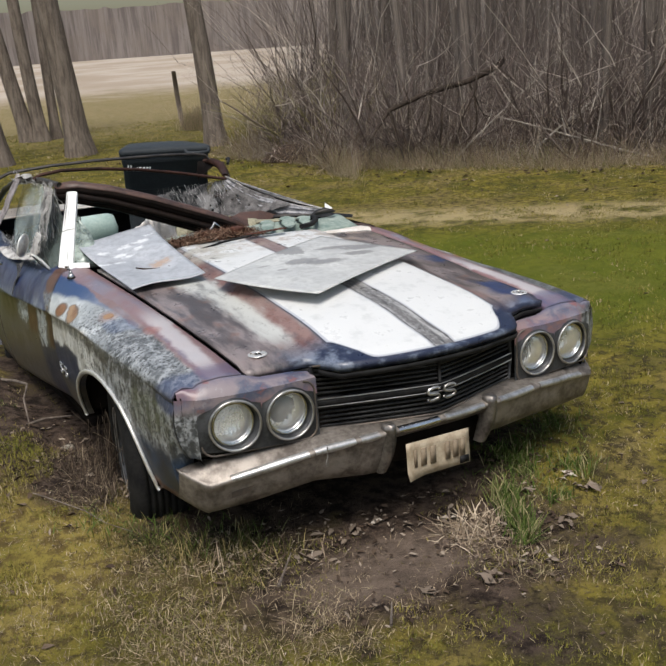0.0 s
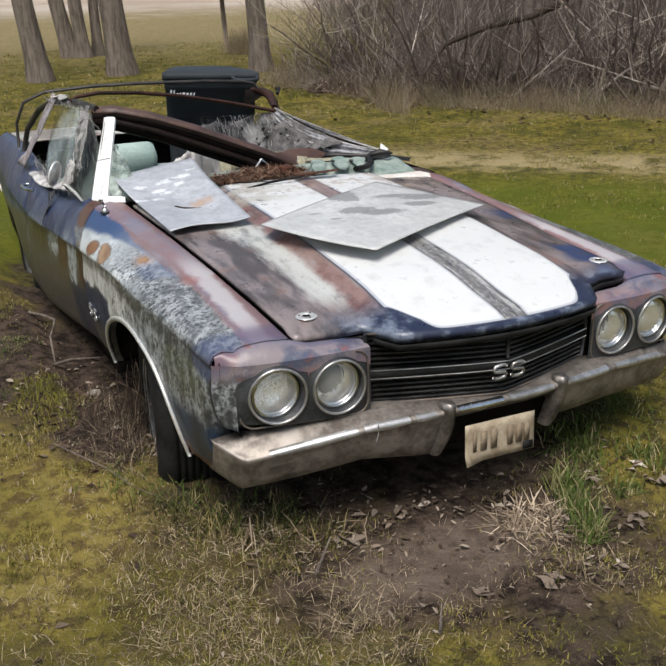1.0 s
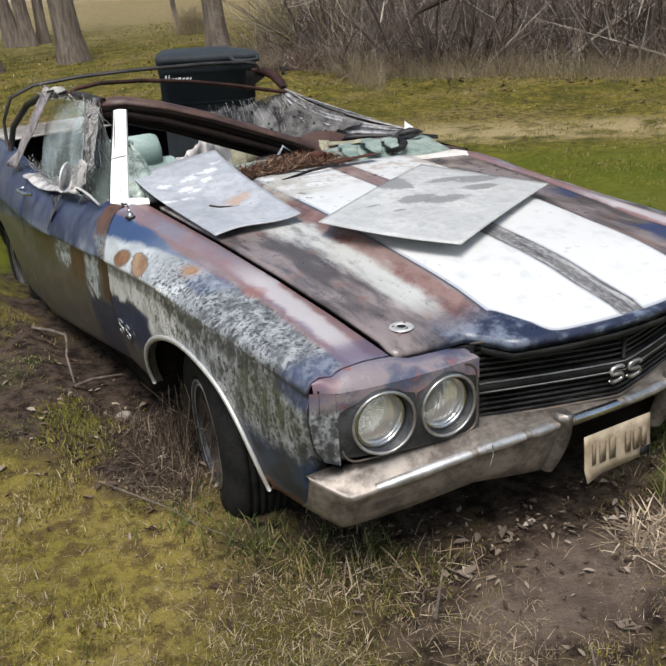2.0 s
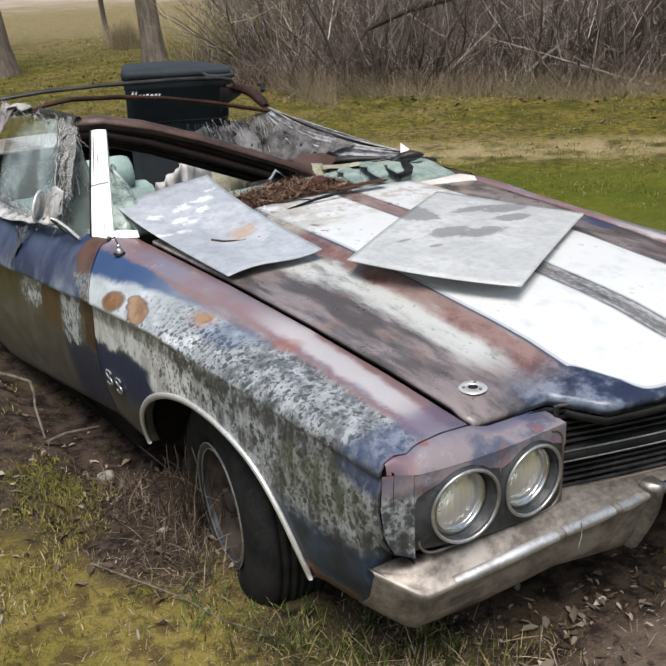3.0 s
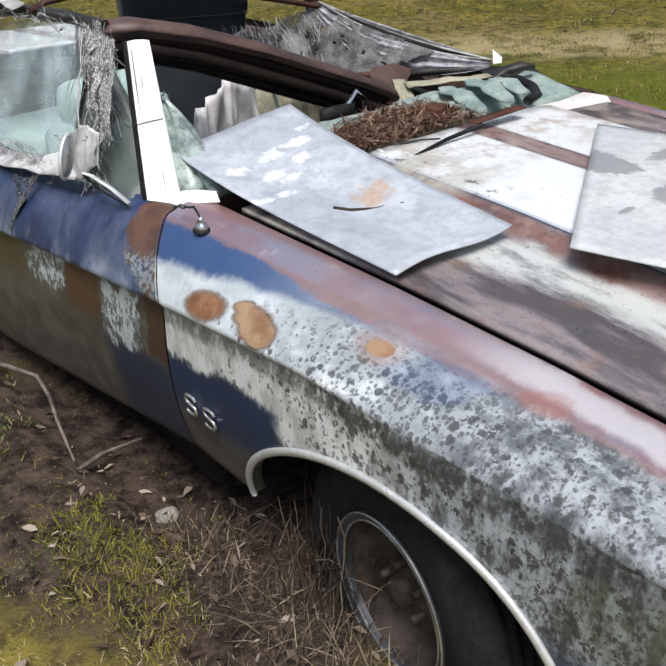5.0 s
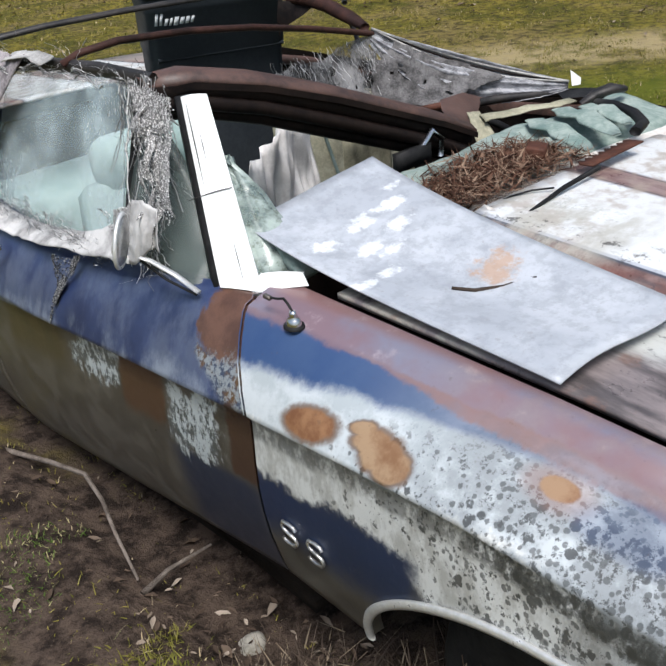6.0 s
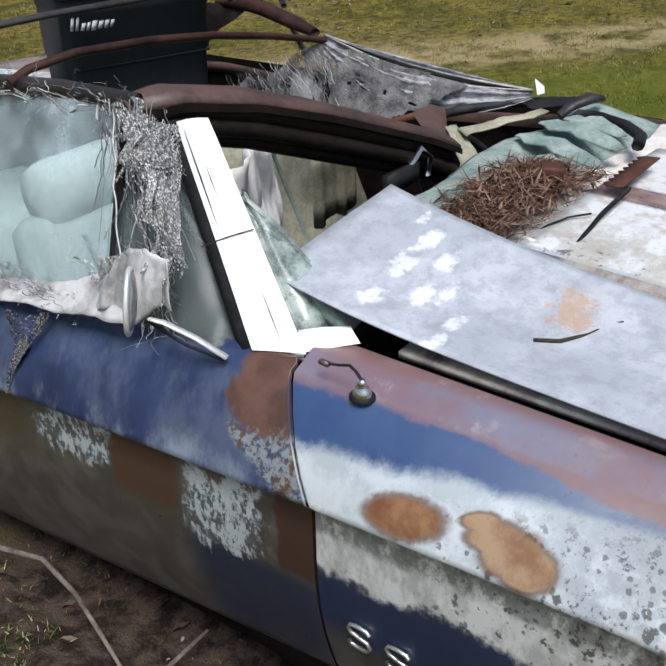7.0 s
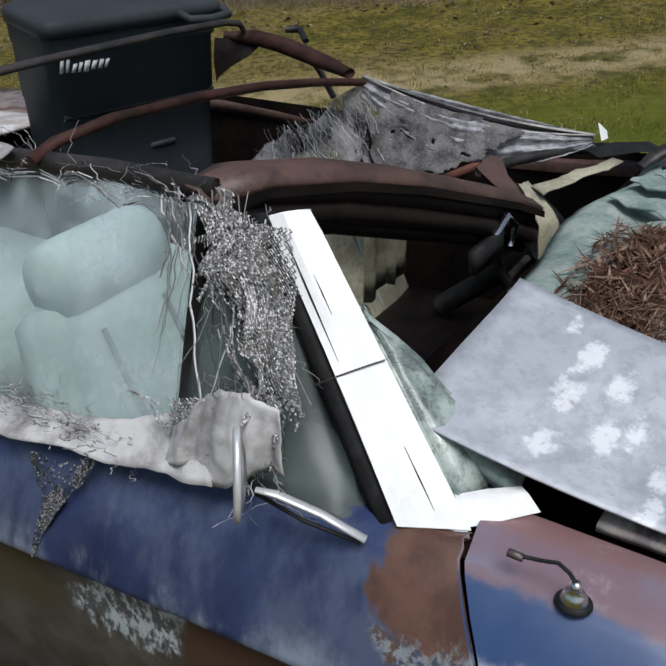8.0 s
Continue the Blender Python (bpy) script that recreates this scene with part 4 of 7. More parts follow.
quarters = [quarter_panel(-1), quarter_panel(1)]
deck_rows = []
for j in range(13):
    y = 3.75 + 0.88 * j / 12
    deck_rows.append([W(sx * (lerp(CROWN_U, y) - 0.05), y, lerp(CROWN_Z, y) + 0.012 + 0.02 * (1 - sx * sx) - (0.05 if j == 12 else 0)) for sx in np.linspace(-1, 1, 25)])
trunk = part("trunk_lid", sheet(deck_rows), HOOD, car, "weathered trunk lid with white stripes")
thick(trunk, 0.012)
part("tail_panel", sheet([[W(x, 4.63 - 0.10 * (abs(x) / 0.85) ** 3, z) for x in np.linspace(-0.85, 0.85, 15)] for z in (0.62, 0.40, 0.15)]), SIDE, car)
rb = []
for i in range(33):
    x = -0.93 + 1.86 * i / 32
    y = 4.70 - 0.16 * max(0, (abs(x) - 0.70) / 0.23) ** 2
    rb.append([W(x, y - 0.06, 0.40), W(x, y, 0.39), W(x, y + 0.012, 0.32), W(x, y, 0.25), W(x, y - 0.06, 0.24)])
thick(part("rear_bumper", sheet(rb), CHROME_OLD, car, "dulled chrome rear bumper"), 0.004)
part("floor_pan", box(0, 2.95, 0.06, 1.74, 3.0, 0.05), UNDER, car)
part("rocker", box(-0.84, 2.0, 0.13, 0.06, 1.1, 0.10, m=pose(0, 0, 0.15, -6.5, 0, 0)), UNDER, car)
part("rocker", box(0.84, 2.0, 0.07, 0.06, 1.1, 0.10, m=pose(0, 0, 0.15, -6.5, 0, 0)), UNDER, car)
part("firewall", box(0, 1.50, 0.42, 1.50, 0.04, 0.50), UNDER, car)
part("rear_bulkhead", box(0, 3.95, 0.35, 1.6, 0.04, 0.5), UNDER, car)


def wheel(x, y, z, turn, lean=0.0):
    s = -1 if x < 0 else 1
    hub = Matrix.Translation((x, y, z)) @ Euler((0, radians(lean), radians(turn))).to_matrix().to_4x4()
    face = -0.105  # outer side along the local x axis of the near wheels
    if s > 0:
        hub = hub @ Matrix.Rotation(math.pi, 4, "Z")
    rim = part("wheel", spun([(0.0, face + 0.052), (0.035, face + 0.05), (0.05, face + 0.058), (0.09, face + 0.075), (0.135, face + 0.062), (0.152, face + 0.03), (0.178, face + 0.012), (0.186, face + 0.016), (0.186, 0.10)], 40, axis="x"), WHEELRUST, car, "steel wheel with a perished black tyre")
    rim.matrix_basis = hub
    prof = [(0.184, face + 0.016), (0.20, face + 0.002), (0.235, face - 0.008), (0.275, face - 0.004), (0.305, face + 0.014), (0.322, face + 0.034)]
    for k in range(6):
        a = face + 0.040 + k * 0.0245
        prof += [(0.326, a), (0.326, a + 0.014), (0.319, a + 0.016), (0.319, a + 0.022)]
    prof += [(0.322, 0.085), (0.30, 0.10), (0.24, 0.11), (0.184, 0.10)]
    part("tyre", spun(prof, 56, axis="x"), RUBBER, rim)
    part("trim_ring", spun([(0.160, face + 0.026), (0.166, face + 0.010), (0.178, face + 0.002), (0.184, face + 0.006), (0.184, face + 0.016)], 48, axis="x"), GREY_BEZEL, rim, "dark trim ring with two bright edges")
    for q, dx in ((0.1655, 0.009), (0.1835, 0.003)):
        part("ring_edge", spun([(q - 0.0022, face + dx + 0.001), (q, face + dx - 0.003), (q + 0.0022, face + dx + 0.001)], 48, axis="x"), WORN_CHROME, rim)
    part("hub_cap", spun([(0.0, face + 0.022), (0.025, face + 0.024), (0.034, face + 0.034), (0.036, face + 0.06)], 24, axis="x"), WHEELRUST, rim)
    for k in range(5):
        a = 2 * math.pi * k / 5
        part("lug_nut", spun([(0.0, face + 0.034), (0.009, face + 0.036), (0.010, face + 0.062)], 8, m=Matrix.Translation((0, 0.06 * math.cos(a), 0.06 * math.sin(a))), axis="x"), WHEELRUST, rim)
    return rim


wheel(-0.795, 0.785, 0.160, -9, 1)
wheel(0.795, 0.785, 0.10, -9)
wheel(-0.83, 3.52, 0.02, 0)
wheel(0.83, 3.52, -0.03, 0)

# emblem on the fender, mirror and antenna base
for k, (y, z) in enumerate(((1.372, 0.345), (1.298, 0.343))):
    rot = Matrix.Translation(W(-(side_u(y, z) + 0.006), y, z)) @ Matrix.Rotation(radians(-90), 4, "Z")
    letter_s(rot, 0.021, 0.0245, 0.0040, WORN_CHROME, fenders[0])
ant = Matrix.Translation(W(-0.842, 1.437, 0.727)) @ Matrix.Diagonal((0.54, 0.62, 0.72, 1))
antenna = part("antenna_base", spun([(0.0, 0.040), (0.010, 0.038), (0.013, 0.028), (0.011, 0.024), (0.020, 0.018), (0.025, 0.008), (0.026, 0.0)], 24, m=ant, axis="z"), CHROME, fenders[0], "chrome antenna base on a black rubber pad")
part("pad", spun([(0.026, 0.003), (0.034, 0.0), (0.035, -0.006)], 24, m=ant, axis="z"), DARK, antenna)
part("snapped_lead", tube([ant @ Vector(p) for p in ((0, 0, 0.036), (-0.004, 0.012, 0.056), (0.0, 0.035, 0.064), (0.004, 0.07, 0.052), (0.0, 0.105, 0.048))], 0.0025, 6), DARK, antenna)
part("lead_end", box(0.0, 0.115, 0.046, 0.014, 0.030, 0.010, m=ant), STEEL, antenna)

long_axis = Vector((0.45, 0.27, 0.85)).normalized()
normal = Vector((-0.695, 0.719, 0.0))
normal = (normal - long_axis * normal.dot(long_axis)).normalized()
mm = Matrix.Translation((-0.958, 1.808, 0.862)) @ Matrix((normal.cross(long_axis), normal, long_axis)).transposed().to_4x4() @ Matrix.Diagonal((0.033, 0.5, 0.053, 1))
mirror = part("door_mirror", spun([(0.0, -0.020), (0.55, -0.016), (0.85, -0.008), (1.0, 0.004), (1.0, 0.010), (0.94, 0.012)], 32, m=mm), WORN_CHROME, doors[0], "round chrome-rimmed door mirror on a thin bent arm")
part("mirror_rim", tube([mm @ Vector((math.cos(k * math.pi / 18), 0.004, math.sin(k * math.pi / 18))) for k in range(37)], 0.0045, 8, caps=False), TRIM, mirror, "bright rim")
part("mirror_glass", spun([(0.0, 0.0095), (0.95, 0.0095)], 32, m=mm), REFLECTOR, mirror)
part("mirror_arm", tube([(-0.925, 1.815, 0.812), (-0.915, 1.79, 0.808), (-0.895, 1.74, 0.785), (-0.880, 1.685, 0.757)], [0.005, 0.007, 0.007, 0.007], 8, flat=0.5), TRIM, mirror, "flat pale mirror arm")
part("mirror_arm", tube([(-0.925, 1.815, 0.806), (-0.905, 1.76, 0.772), (-0.884, 1.69, 0.752)], 0.0028, 8), DARK, mirror)

# windscreen frame: board-covered pillar, sill, sagging header
A0, A1, A2, A3 = Vector((-0.840, 1.664, 0.757)), Vector((-0.796, 1.586, 0.752)), Vector((-0.645, 1.915, 1.060)), Vector((-0.684, 1.952, 1.052))
out = (A1 - A0).cross(A3 - A0).normalized()
rows = []
for k in range(12):
    v = k / 11
    p, q = A0.lerp(A3, v), A1.lerp(A2, v)
    if k == 11:
        p, q = p + Vector((0, 0, 0.006)), q + Vector((0, 0, -0.004))
    rows.append([p + out * 0.004 * math.sin(5 * v), p.lerp(q, 0.35) + out * 0.003, p.lerp(q, 0.7) + out * 0.003, q])
pillar_board = part("pillar_board", sheet(rows), WHITE_TAPE, car, "white board strapped over the windscreen pillar", smooth=False)
thick(pillar_board, 0.016, 0.0)
for a, v0, v1 in ((0.42, 0.64, 0.80), (0.62, 0.03, 0.26), (0.16, 0.50, 0.96)):
    part("split", tube([A0.lerp(A3, v).lerp(A1.lerp(A2, v), a) + out * 0.0105 for v in (v0, (v0 + v1) / 2, v1)], [0.0004, 0.0014, 0.0004], 5), DARK, pillar_board, "thin dark split")
t0, t1 = A0.lerp(A3, 0.43) + (A0 - A1) * 0.35 + out * 0.008, A1.lerp(A2, 0.50) + out * 0.012
part("twine", tube([t0.lerp(t1, k / 40) + out * 0.004 * math.sin(k / 40 * math.pi) for k in range(41)], [0.0016 if k % 2 else 0.0007 for k in range(41)], 5), RAIL, pillar_board, "dark twisted twine round the board")
part("pillar", tube([A0.lerp(A3, v) + Vector((0.004, 0.010, -0.006)) - out * 0.012 for v in (-0.04, 0.25, 0.5, 0.75, 1.03)], 0.019, 8, flat=0.9), DARK, car)
part("sill_strip", sheet([[(-0.80, 1.590, 0.758), (-0.772, 1.555, 0.764), (-0.735, 1.520, 0.766)], [(-0.790, 1.607, 0.780), (-0.762, 1.572, 0.785), (-0.730, 1.540, 0.784)], [(-0.772, 1.62, 0.778), (-0.745, 1.59, 0.78), (-0.715, 1.555, 0.778)]]), WHITE_TAPE, car, "white painted windscreen sill")
part("sill_strip", tube([(-0.838, 1.640, 0.750), (-0.822, 1.612, 0.752), (-0.80, 1.588, 0.752)], 0.011, 8, flat=0.5), WHITE_TAPE, car)

shard_rows = []
for v, w in ((0.66, 0.008), (0.60, 0.022), (0.52, 0.045), (0.43, 0.070), (0.34, 0.085), (0.22, 0.110), (0.10, 0.135), (0.01, 0.150)):
    e = A1.lerp(A2, v) + Vector((0.004, 0.012, -0.004))
    shard_rows.append([e + Vector((w * k, -0.10 * w * k + 0.004 * math.sin(9 * v + 5 * k), -0.03 * w * k + 0.006 * math.sin(7 * v + 4 * k))) for k in (0.0, 0.35, 0.7, 1.0)])
shard = part("windscreen_remnant", sheet(shard_rows), MILKY_GLASS, car, "crazed milky-green remnant of windscreen glass")
thick(shard, 0.005)

HEAD = [(-0.72, 2.055, 1.082), (-0.62, 2.04, 1.084), (-0.45, 2.015, 1.042), (-0.25, 1.995, 0.970), (-0.05, 1.975, 0.886), (0.10, 1.965, 0.823), (0.215, 1.955, 0.765)]
rows = []
for i, (x, y, z) in enumerate(HEAD):
    w = (0.035, 0.065, 0.075, 0.075, 0.075, 0.08, 0.085)[i]
    rows.append([(x, y + w, z + 0.004), (x, y + w * 0.4, z + 0.014), (x, y - w * 0.3, z + 0.010), (x, y - w * 0.62, z - 0.006), (x, y - w * 0.62, z - 0.022)])
header = part("windscreen_header", sheet(rows), HEADTOP, car, "brown rusted windscreen header, sagging to one side")
thick(header, 0.008)
for k, (dy, dz, r) in enumerate(((-0.020, -0.040, 0.017), (-0.030, -0.078, 0.015), (0.015, -0.050, 0.03), (-0.005, -0.11, 0.013))):
    part("header_rail", tube([(x, y + dy, z + dz * (0.65 + 0.35 * min(1, i / 3))) for i, (x, y, z) in enumerate(HEAD)], r, 8, flat=1.2), HEADER_DARK, header, "sooty black header rail")
part("header_lip", sheet([[(x, y - w * 0.62 - 0.004, z + dz) for (x, y, z), w in zip(HEAD, (0.035, 0.065, 0.075, 0.075, 0.075, 0.08, 0.085))] for dz in (-0.014, -0.020, -0.030)]), HEADER_DARK, header, "sooty black front lip")
part("header_flange", sheet([[(0.14, 1.93, 0.79), (0.24, 1.93, 0.745), (0.30, 1.95, 0.70)], [(0.20, 2.02, 0.80), (0.33, 2.04, 0.775), (0.40, 2.06, 0.72)], [(0.28, 2.10, 0.80), (0.42, 2.13, 0.785), (0.52, 2.14, 0.745)]]), HEADTOP, header)

# cowl, dash and steering gear
part("cowl_panel", sheet([[W(x, y + 0.05 * (1 - (x / 0.74) ** 2) * 0.0, z) for x in np.linspace(-0.58, 0.74, 21)] for y, z in ((1.458, 0.735), (1.475, 0.752), (1.56, 0.748), (1.60, 0.735))]), WHITE_PAINT, car, "chipped white cowl panel")
dash = part("dashboard", sheet([[W(x, 1.56 + (y - 1.56) * (0.45 + 0.55 * min(max((x + 0.42) / 0.2, 0), 1)) + 0.02 * math.sin(x * 9), z + 0.006 * math.sin(x * 13 + y * 20) + 0.006 * noise.noise(Vector((x * 22, y * 22, 1)))) for x in np.linspace(-0.72, 0.72, 73)] for y, z in ((1.56, 0.745), (1.60, 0.760), (1.66, 0.776), (1.71, 0.786), (1.75, 0.786), (1.79, 0.778), (1.815, 0.760))]), DASH, car, "cracked mint-green dashboard")
thick(dash, 0.02)
# near-black colour stands in for the shade below the header
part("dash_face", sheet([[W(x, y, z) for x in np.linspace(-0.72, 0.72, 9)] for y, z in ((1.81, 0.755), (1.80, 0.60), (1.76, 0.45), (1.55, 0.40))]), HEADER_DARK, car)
wm = Matrix.Translation((0.40, 1.98, 0.56)) @ Euler((radians(50), 0, 0)).to_matrix().to_4x4()
sw = part("steering_wheel", tube([wm @ Vector((0.185 * math.cos(a), 0.185 * math.sin(a), 0)) for a in np.linspace(0, 2 * math.pi, 37)], 0.012, 8, caps=False), DARK, car)
part("column", tube([wm @ Vector((0, 0, 0)), wm @ Vector((0, 0, -0.35))], 0.03, 10), DARK, sw)
part("spoke", tube([wm @ Vector((-0.18, 0, 0)), wm @ Vector((0, 0, -0.02)), wm @ Vector((0.18, 0, 0))], 0.01, 6), STEEL, sw)
part("inner_mirror", box(-0.02, 1.93, 0.74, 0.13, 0.02, 0.05, m=Matrix()), DARK, car)
part("inner_mirror_stem", tube([(0.02, 1.93, 0.76), (0.045, 1.915, 0.80), (0.075, 1.91, 0.77), (0.08, 1.92, 0.72)], 0.009, 8), CHROME, car, "bent chrome mirror stem")


def front_seat(x, y, label, rest=True, low=None, cover=None):
    """Bench-type seat with a rolled headrest."""
    back = bmesh.new()
    rows = []
    for i in range(13):
        v = i / 12
        z = 0.20 + 0.47 * v
        yb = y + 0.20 * v
        wd = 0.285 - 0.05 * max(0, v - 0.6) / 0.4
        d = 0.075 - 0.02 * v
        ring = []
        for k in range(28):
            a = 2 * math.pi * k / 28
            c, sn = math.cos(a), math.sin(a)
            ring.append((x + wd * math.copysign(abs(c) ** 0.45, c), yb + d * math.copysign(abs(sn) ** 0.6, sn) - (0.010 * math.cos(k * 0.9) if sn < 0 else 0), z))
        rows.append(ring)
    top = [((p[0] - x) * 0.9 + x, (p[1] - y - 0.21) * 0.6 + y + 0.21, 0.695) for p in rows[-1]]
    sheet(rows + [top], True, back)
    back.verts.ensure_lookup_table()
    back.faces.new([back.verts[-28 + k] for k in range(28)])
    seat = part("front_seat", back, cover or VINYL, car, label)
    hd = []
    for i in range(15):
        v = -1 + i / 7
        r = 0.088 * (1 - abs(v) ** 9) ** 0.5 + 0.002
        hd.append([(x - 0.005 + 0.168 * v, y + 0.210 + r * 0.85 * math.cos(2 * math.pi * k / 20), 0.735 + r * math.sin(2 * math.pi * k / 20)) for k in range(20)])
    if rest:
        part("headrest", sheet(hd, True), VINYL, seat)
    cu = []
    for i in range(9):
        v = i / 8
        cu.append([(x + 0.29 * sx, y - 0.50 * (1 - v) - 0.02, 0.24 + 0.05 * math.sin(v * math.pi) ** 0.5 * (1 - abs(sx) ** 4) + 0.03 * (1 - v)) for sx in np.linspace(-1, 1, 13)])
    thick(part("cushion", sheet(cu), low or VINYL, seat), 0.12)
    for k in (-0.1, 0.08):
        part("seam", tube([(x + k, y - 0.074 + 0.20 * v, 0.20 + 0.47 * v) for v in (0.1, 0.4, 0.7, 0.95)], 0.006, 6), SEAM, seat)
    return seat


front_seat(-0.44, 2.42, "faded mint-green vinyl front seat with rolled headrest")
# this cushion's near-black is painted interior shade; the near seat's is mint
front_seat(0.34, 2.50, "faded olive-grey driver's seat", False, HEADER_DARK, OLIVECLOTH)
part("rear_seat", box(-0.45, 3.30, 0.30, 0.75, 0.50, 0.40), VINYL, car)
part("door_card", sheet([[(-0.885 + 0.04 * (z > 0.6), y, z) for y in np.linspace(1.6, 2.7, 8)] for z in (0.15, 0.45, 0.66, 0.70)]), VINYL, car)
# far card coloured near-black for the cabin's shade; the near card is mint vinyl
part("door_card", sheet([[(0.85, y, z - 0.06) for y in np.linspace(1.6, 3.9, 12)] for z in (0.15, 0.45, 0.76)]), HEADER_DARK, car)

# convertible top frame
part("roof_rail", tube([(-0.70, 2.03, 1.088), (-0.73, 2.2, 1.098), (-0.75, 2.5, 1.085), (-0.77, 2.8, 1.05), (-0.80, 3.05, 0.985), (-0.85, 3.25, 0.86), (-0.88, 3.32, 0.72)], [0.014, 0.015, 0.015, 0.015, 0.015, 0.015, 0.015], 8, flat=1.2), RAIL, car, "sooty folding-top side rail")
part("roof_bow", tube([(-0.76, 2.34, 1.100), (-0.72, 2.33, 1.118), (-0.62, 2.31, 1.130), (-0.42, 2.31, 1.115), (-0.20, 2.34, 1.080), (0.05, 2.39, 1.025), (0.365, 2.47, 0.945)], 0.0125, 8, flat=0.75), BOWRUST, car, "thin rusted convertible roof bow")
part("roof_bow", tube([(-0.94, 3.02, 0.80), (-0.935, 3.0, 0.93), (-0.89, 2.96, 1.04), (-0.78, 2.92, 1.090), (-0.55, 2.88, 1.106), (-0.30, 2.86, 1.106), (0.1, 2.87, 1.090), (0.34, 2.895, 1.070), (0.42, 2.91, 1.052), (0.455, 2.92, 1.020)], 0.011, 8, flat=0.75), RAIL, car, "thin black convertible roof bow")
arm = part("top_linkage", tube([(0.44, 2.985, 1.010), (0.47, 2.90, 1.006), (0.475, 2.80, 0.990), (0.43, 2.64, 0.970), (0.385, 2.52, 0.957)], [0.014, 0.030, 0.031, 0.028, 0.018], 8, flat=0.75), BOWRUST, car, "dark rusted folding-top arm")
part("arm_plate", sheet([[(0.40, 2.99, 1.012), (0.45, 2.95, 1.000), (0.47, 2.88, 0.985)], [(0.385, 2.99, 0.950), (0.41, 2.96, 0.955), (0.44, 2.90, 0.960)], [(0.388, 2.99, 0.885), (0.392, 2.985, 0.900), (0.41, 2.95, 0.930)]]), HEADER_DARK, arm, "sooty torn plate")
part("arm_strut", tube([(0.47, 2.72, 0.985), (0.475, 2.68, 0.93), (0.45, 2.62, 0.87)], 0.009, 6), RAIL, arm)
part("arm_hook", tube([(0.50, 2.74, 1.00), (0.53, 2.78, 1.025), (0.535, 2.83, 1.02)], 0.010, 6), RAIL, arm)
part("far_rail", tube([(0.42, 2.16, 0.735), (0.55, 2.11, 0.735), (0.70, 2.03, 0.728), (0.80, 1.95, 0.72)], 0.014, 8), RAIL, car)
part("far_rail", tube([(0.0, 2.2, 0.75), (0.2, 2.2, 0.76), (0.45, 2.18, 0.74)], 0.012, 8), RUSTY, car)


def torn_cloth(name, corners, nx, ny, sag, material, seed, label, ragged=0.03, holes=0.0, folds=0.0):
    """A torn hanging cloth between four corners."""
    rnd = random.Random(seed)
    a, b, c, d = (Vector(p) for p in corners)
    bm = bmesh.new()
    grid = []
    for j in range(ny):
        v = j / (ny - 1)
        row = []
        for i in range(nx):
            u = i / (nx - 1)
            p = a.lerp(b, u).lerp(d.lerp(c, u), v)
            p.z -= sag * math.sin(math.pi * u) * (0.4 + 0.6 * v)
            p.z += folds * math.sin(v * 27 + 2 * u) * (0.4 + 0.6 * u)
            n = noise.noise_vector(p * 7 + Vector((seed, 0, 0)))
            p += n * ragged + noise.noise_vector(p * 26) * ragged * 0.4
            row.append(bm.verts.new(p))
        grid.append(row)
    for j in range(ny - 1):
        for i in range(nx - 1):
            q = grid[j][i].co
            if holes and (noise.noise(q * 16 + Vector((0, seed, 0))) + 0.5 * noise.noise(q * 45)) > 0.55 - holes:
                continue
            if ragged > 0.01 and j == ny - 2 and rnd.random() < 0.45:
                continue
            bm.faces.new((grid[j][i], grid[j][i + 1], grid[j + 1][i + 1], grid[j + 1][i]))
    ob = part(name, bm, material, car, label)
    thick(ob, 0.002)
    return ob


def stretched_cloth():
    """Top cloth pulled taut from the bow's end to the far pillar: folds run along it and gather at both ends."""
    a, b = Vector((0.365, 2.47, 0.958)), Vector((0.76, 1.98, 0.758))
    down = Vector((-0.52, -0.28, -0.80)).normalized()
    out = down.cross((b - a).normalized())
    rows = []
    for i in range(61):
        u = i / 60
        width = 0.012 + 0.150 * math.sin(math.pi * min(1.0, u * 0.93 + 0.05)) ** 0.8 * (1.0 - 0.35 * u)
        row = []
        for j in range(33):
            v = j / 32
            edge = 1.0 + 0.10 * noise.noise(Vector((u * 9, 0, 3))) + 0.05 * noise.noise(Vector((u * 40, 1, 3)))
            p = a.lerp(b, u) + down * (width * v * edge)
            p.z -= 0.022 * math.sin(math.pi * u) * (0.4 + 0.6 * v)
            fold = math.sin(v * 19 + 1.5 * math.sin(u * 3.0) + 2.2 * noise.noise(Vector((v * 3, u * 1.5, 0)))) + 0.5 * math.sin(v * 43 + 3 * u)
            p += out * (fold * width * 0.085 + 0.004 * noise.noise(p * 30))
            row.append(p)
        rows.append(row)
    ob = part("torn_top_cloth", sheet(rows), SILVERCLOTH, car, "torn silver-grey convertible top cloth")
    thick(ob, 0.002)
    for k, (off, r) in enumerate(((0.0, 0.0045), (0.012, 0.003), (0.026, 0.003))):
        cord = [a.lerp(b, u) + down * (off * math.sin(math.pi * u)) + out * 0.006 + Vector((0, 0, -0.02 * math.sin(math.pi * u))) for u in np.linspace(0, 1, 14)]
        part("top_cord", tube(cord, r, 6), (PALECLOTH, HEADER_DARK, PALECLOTH)[k], ob)


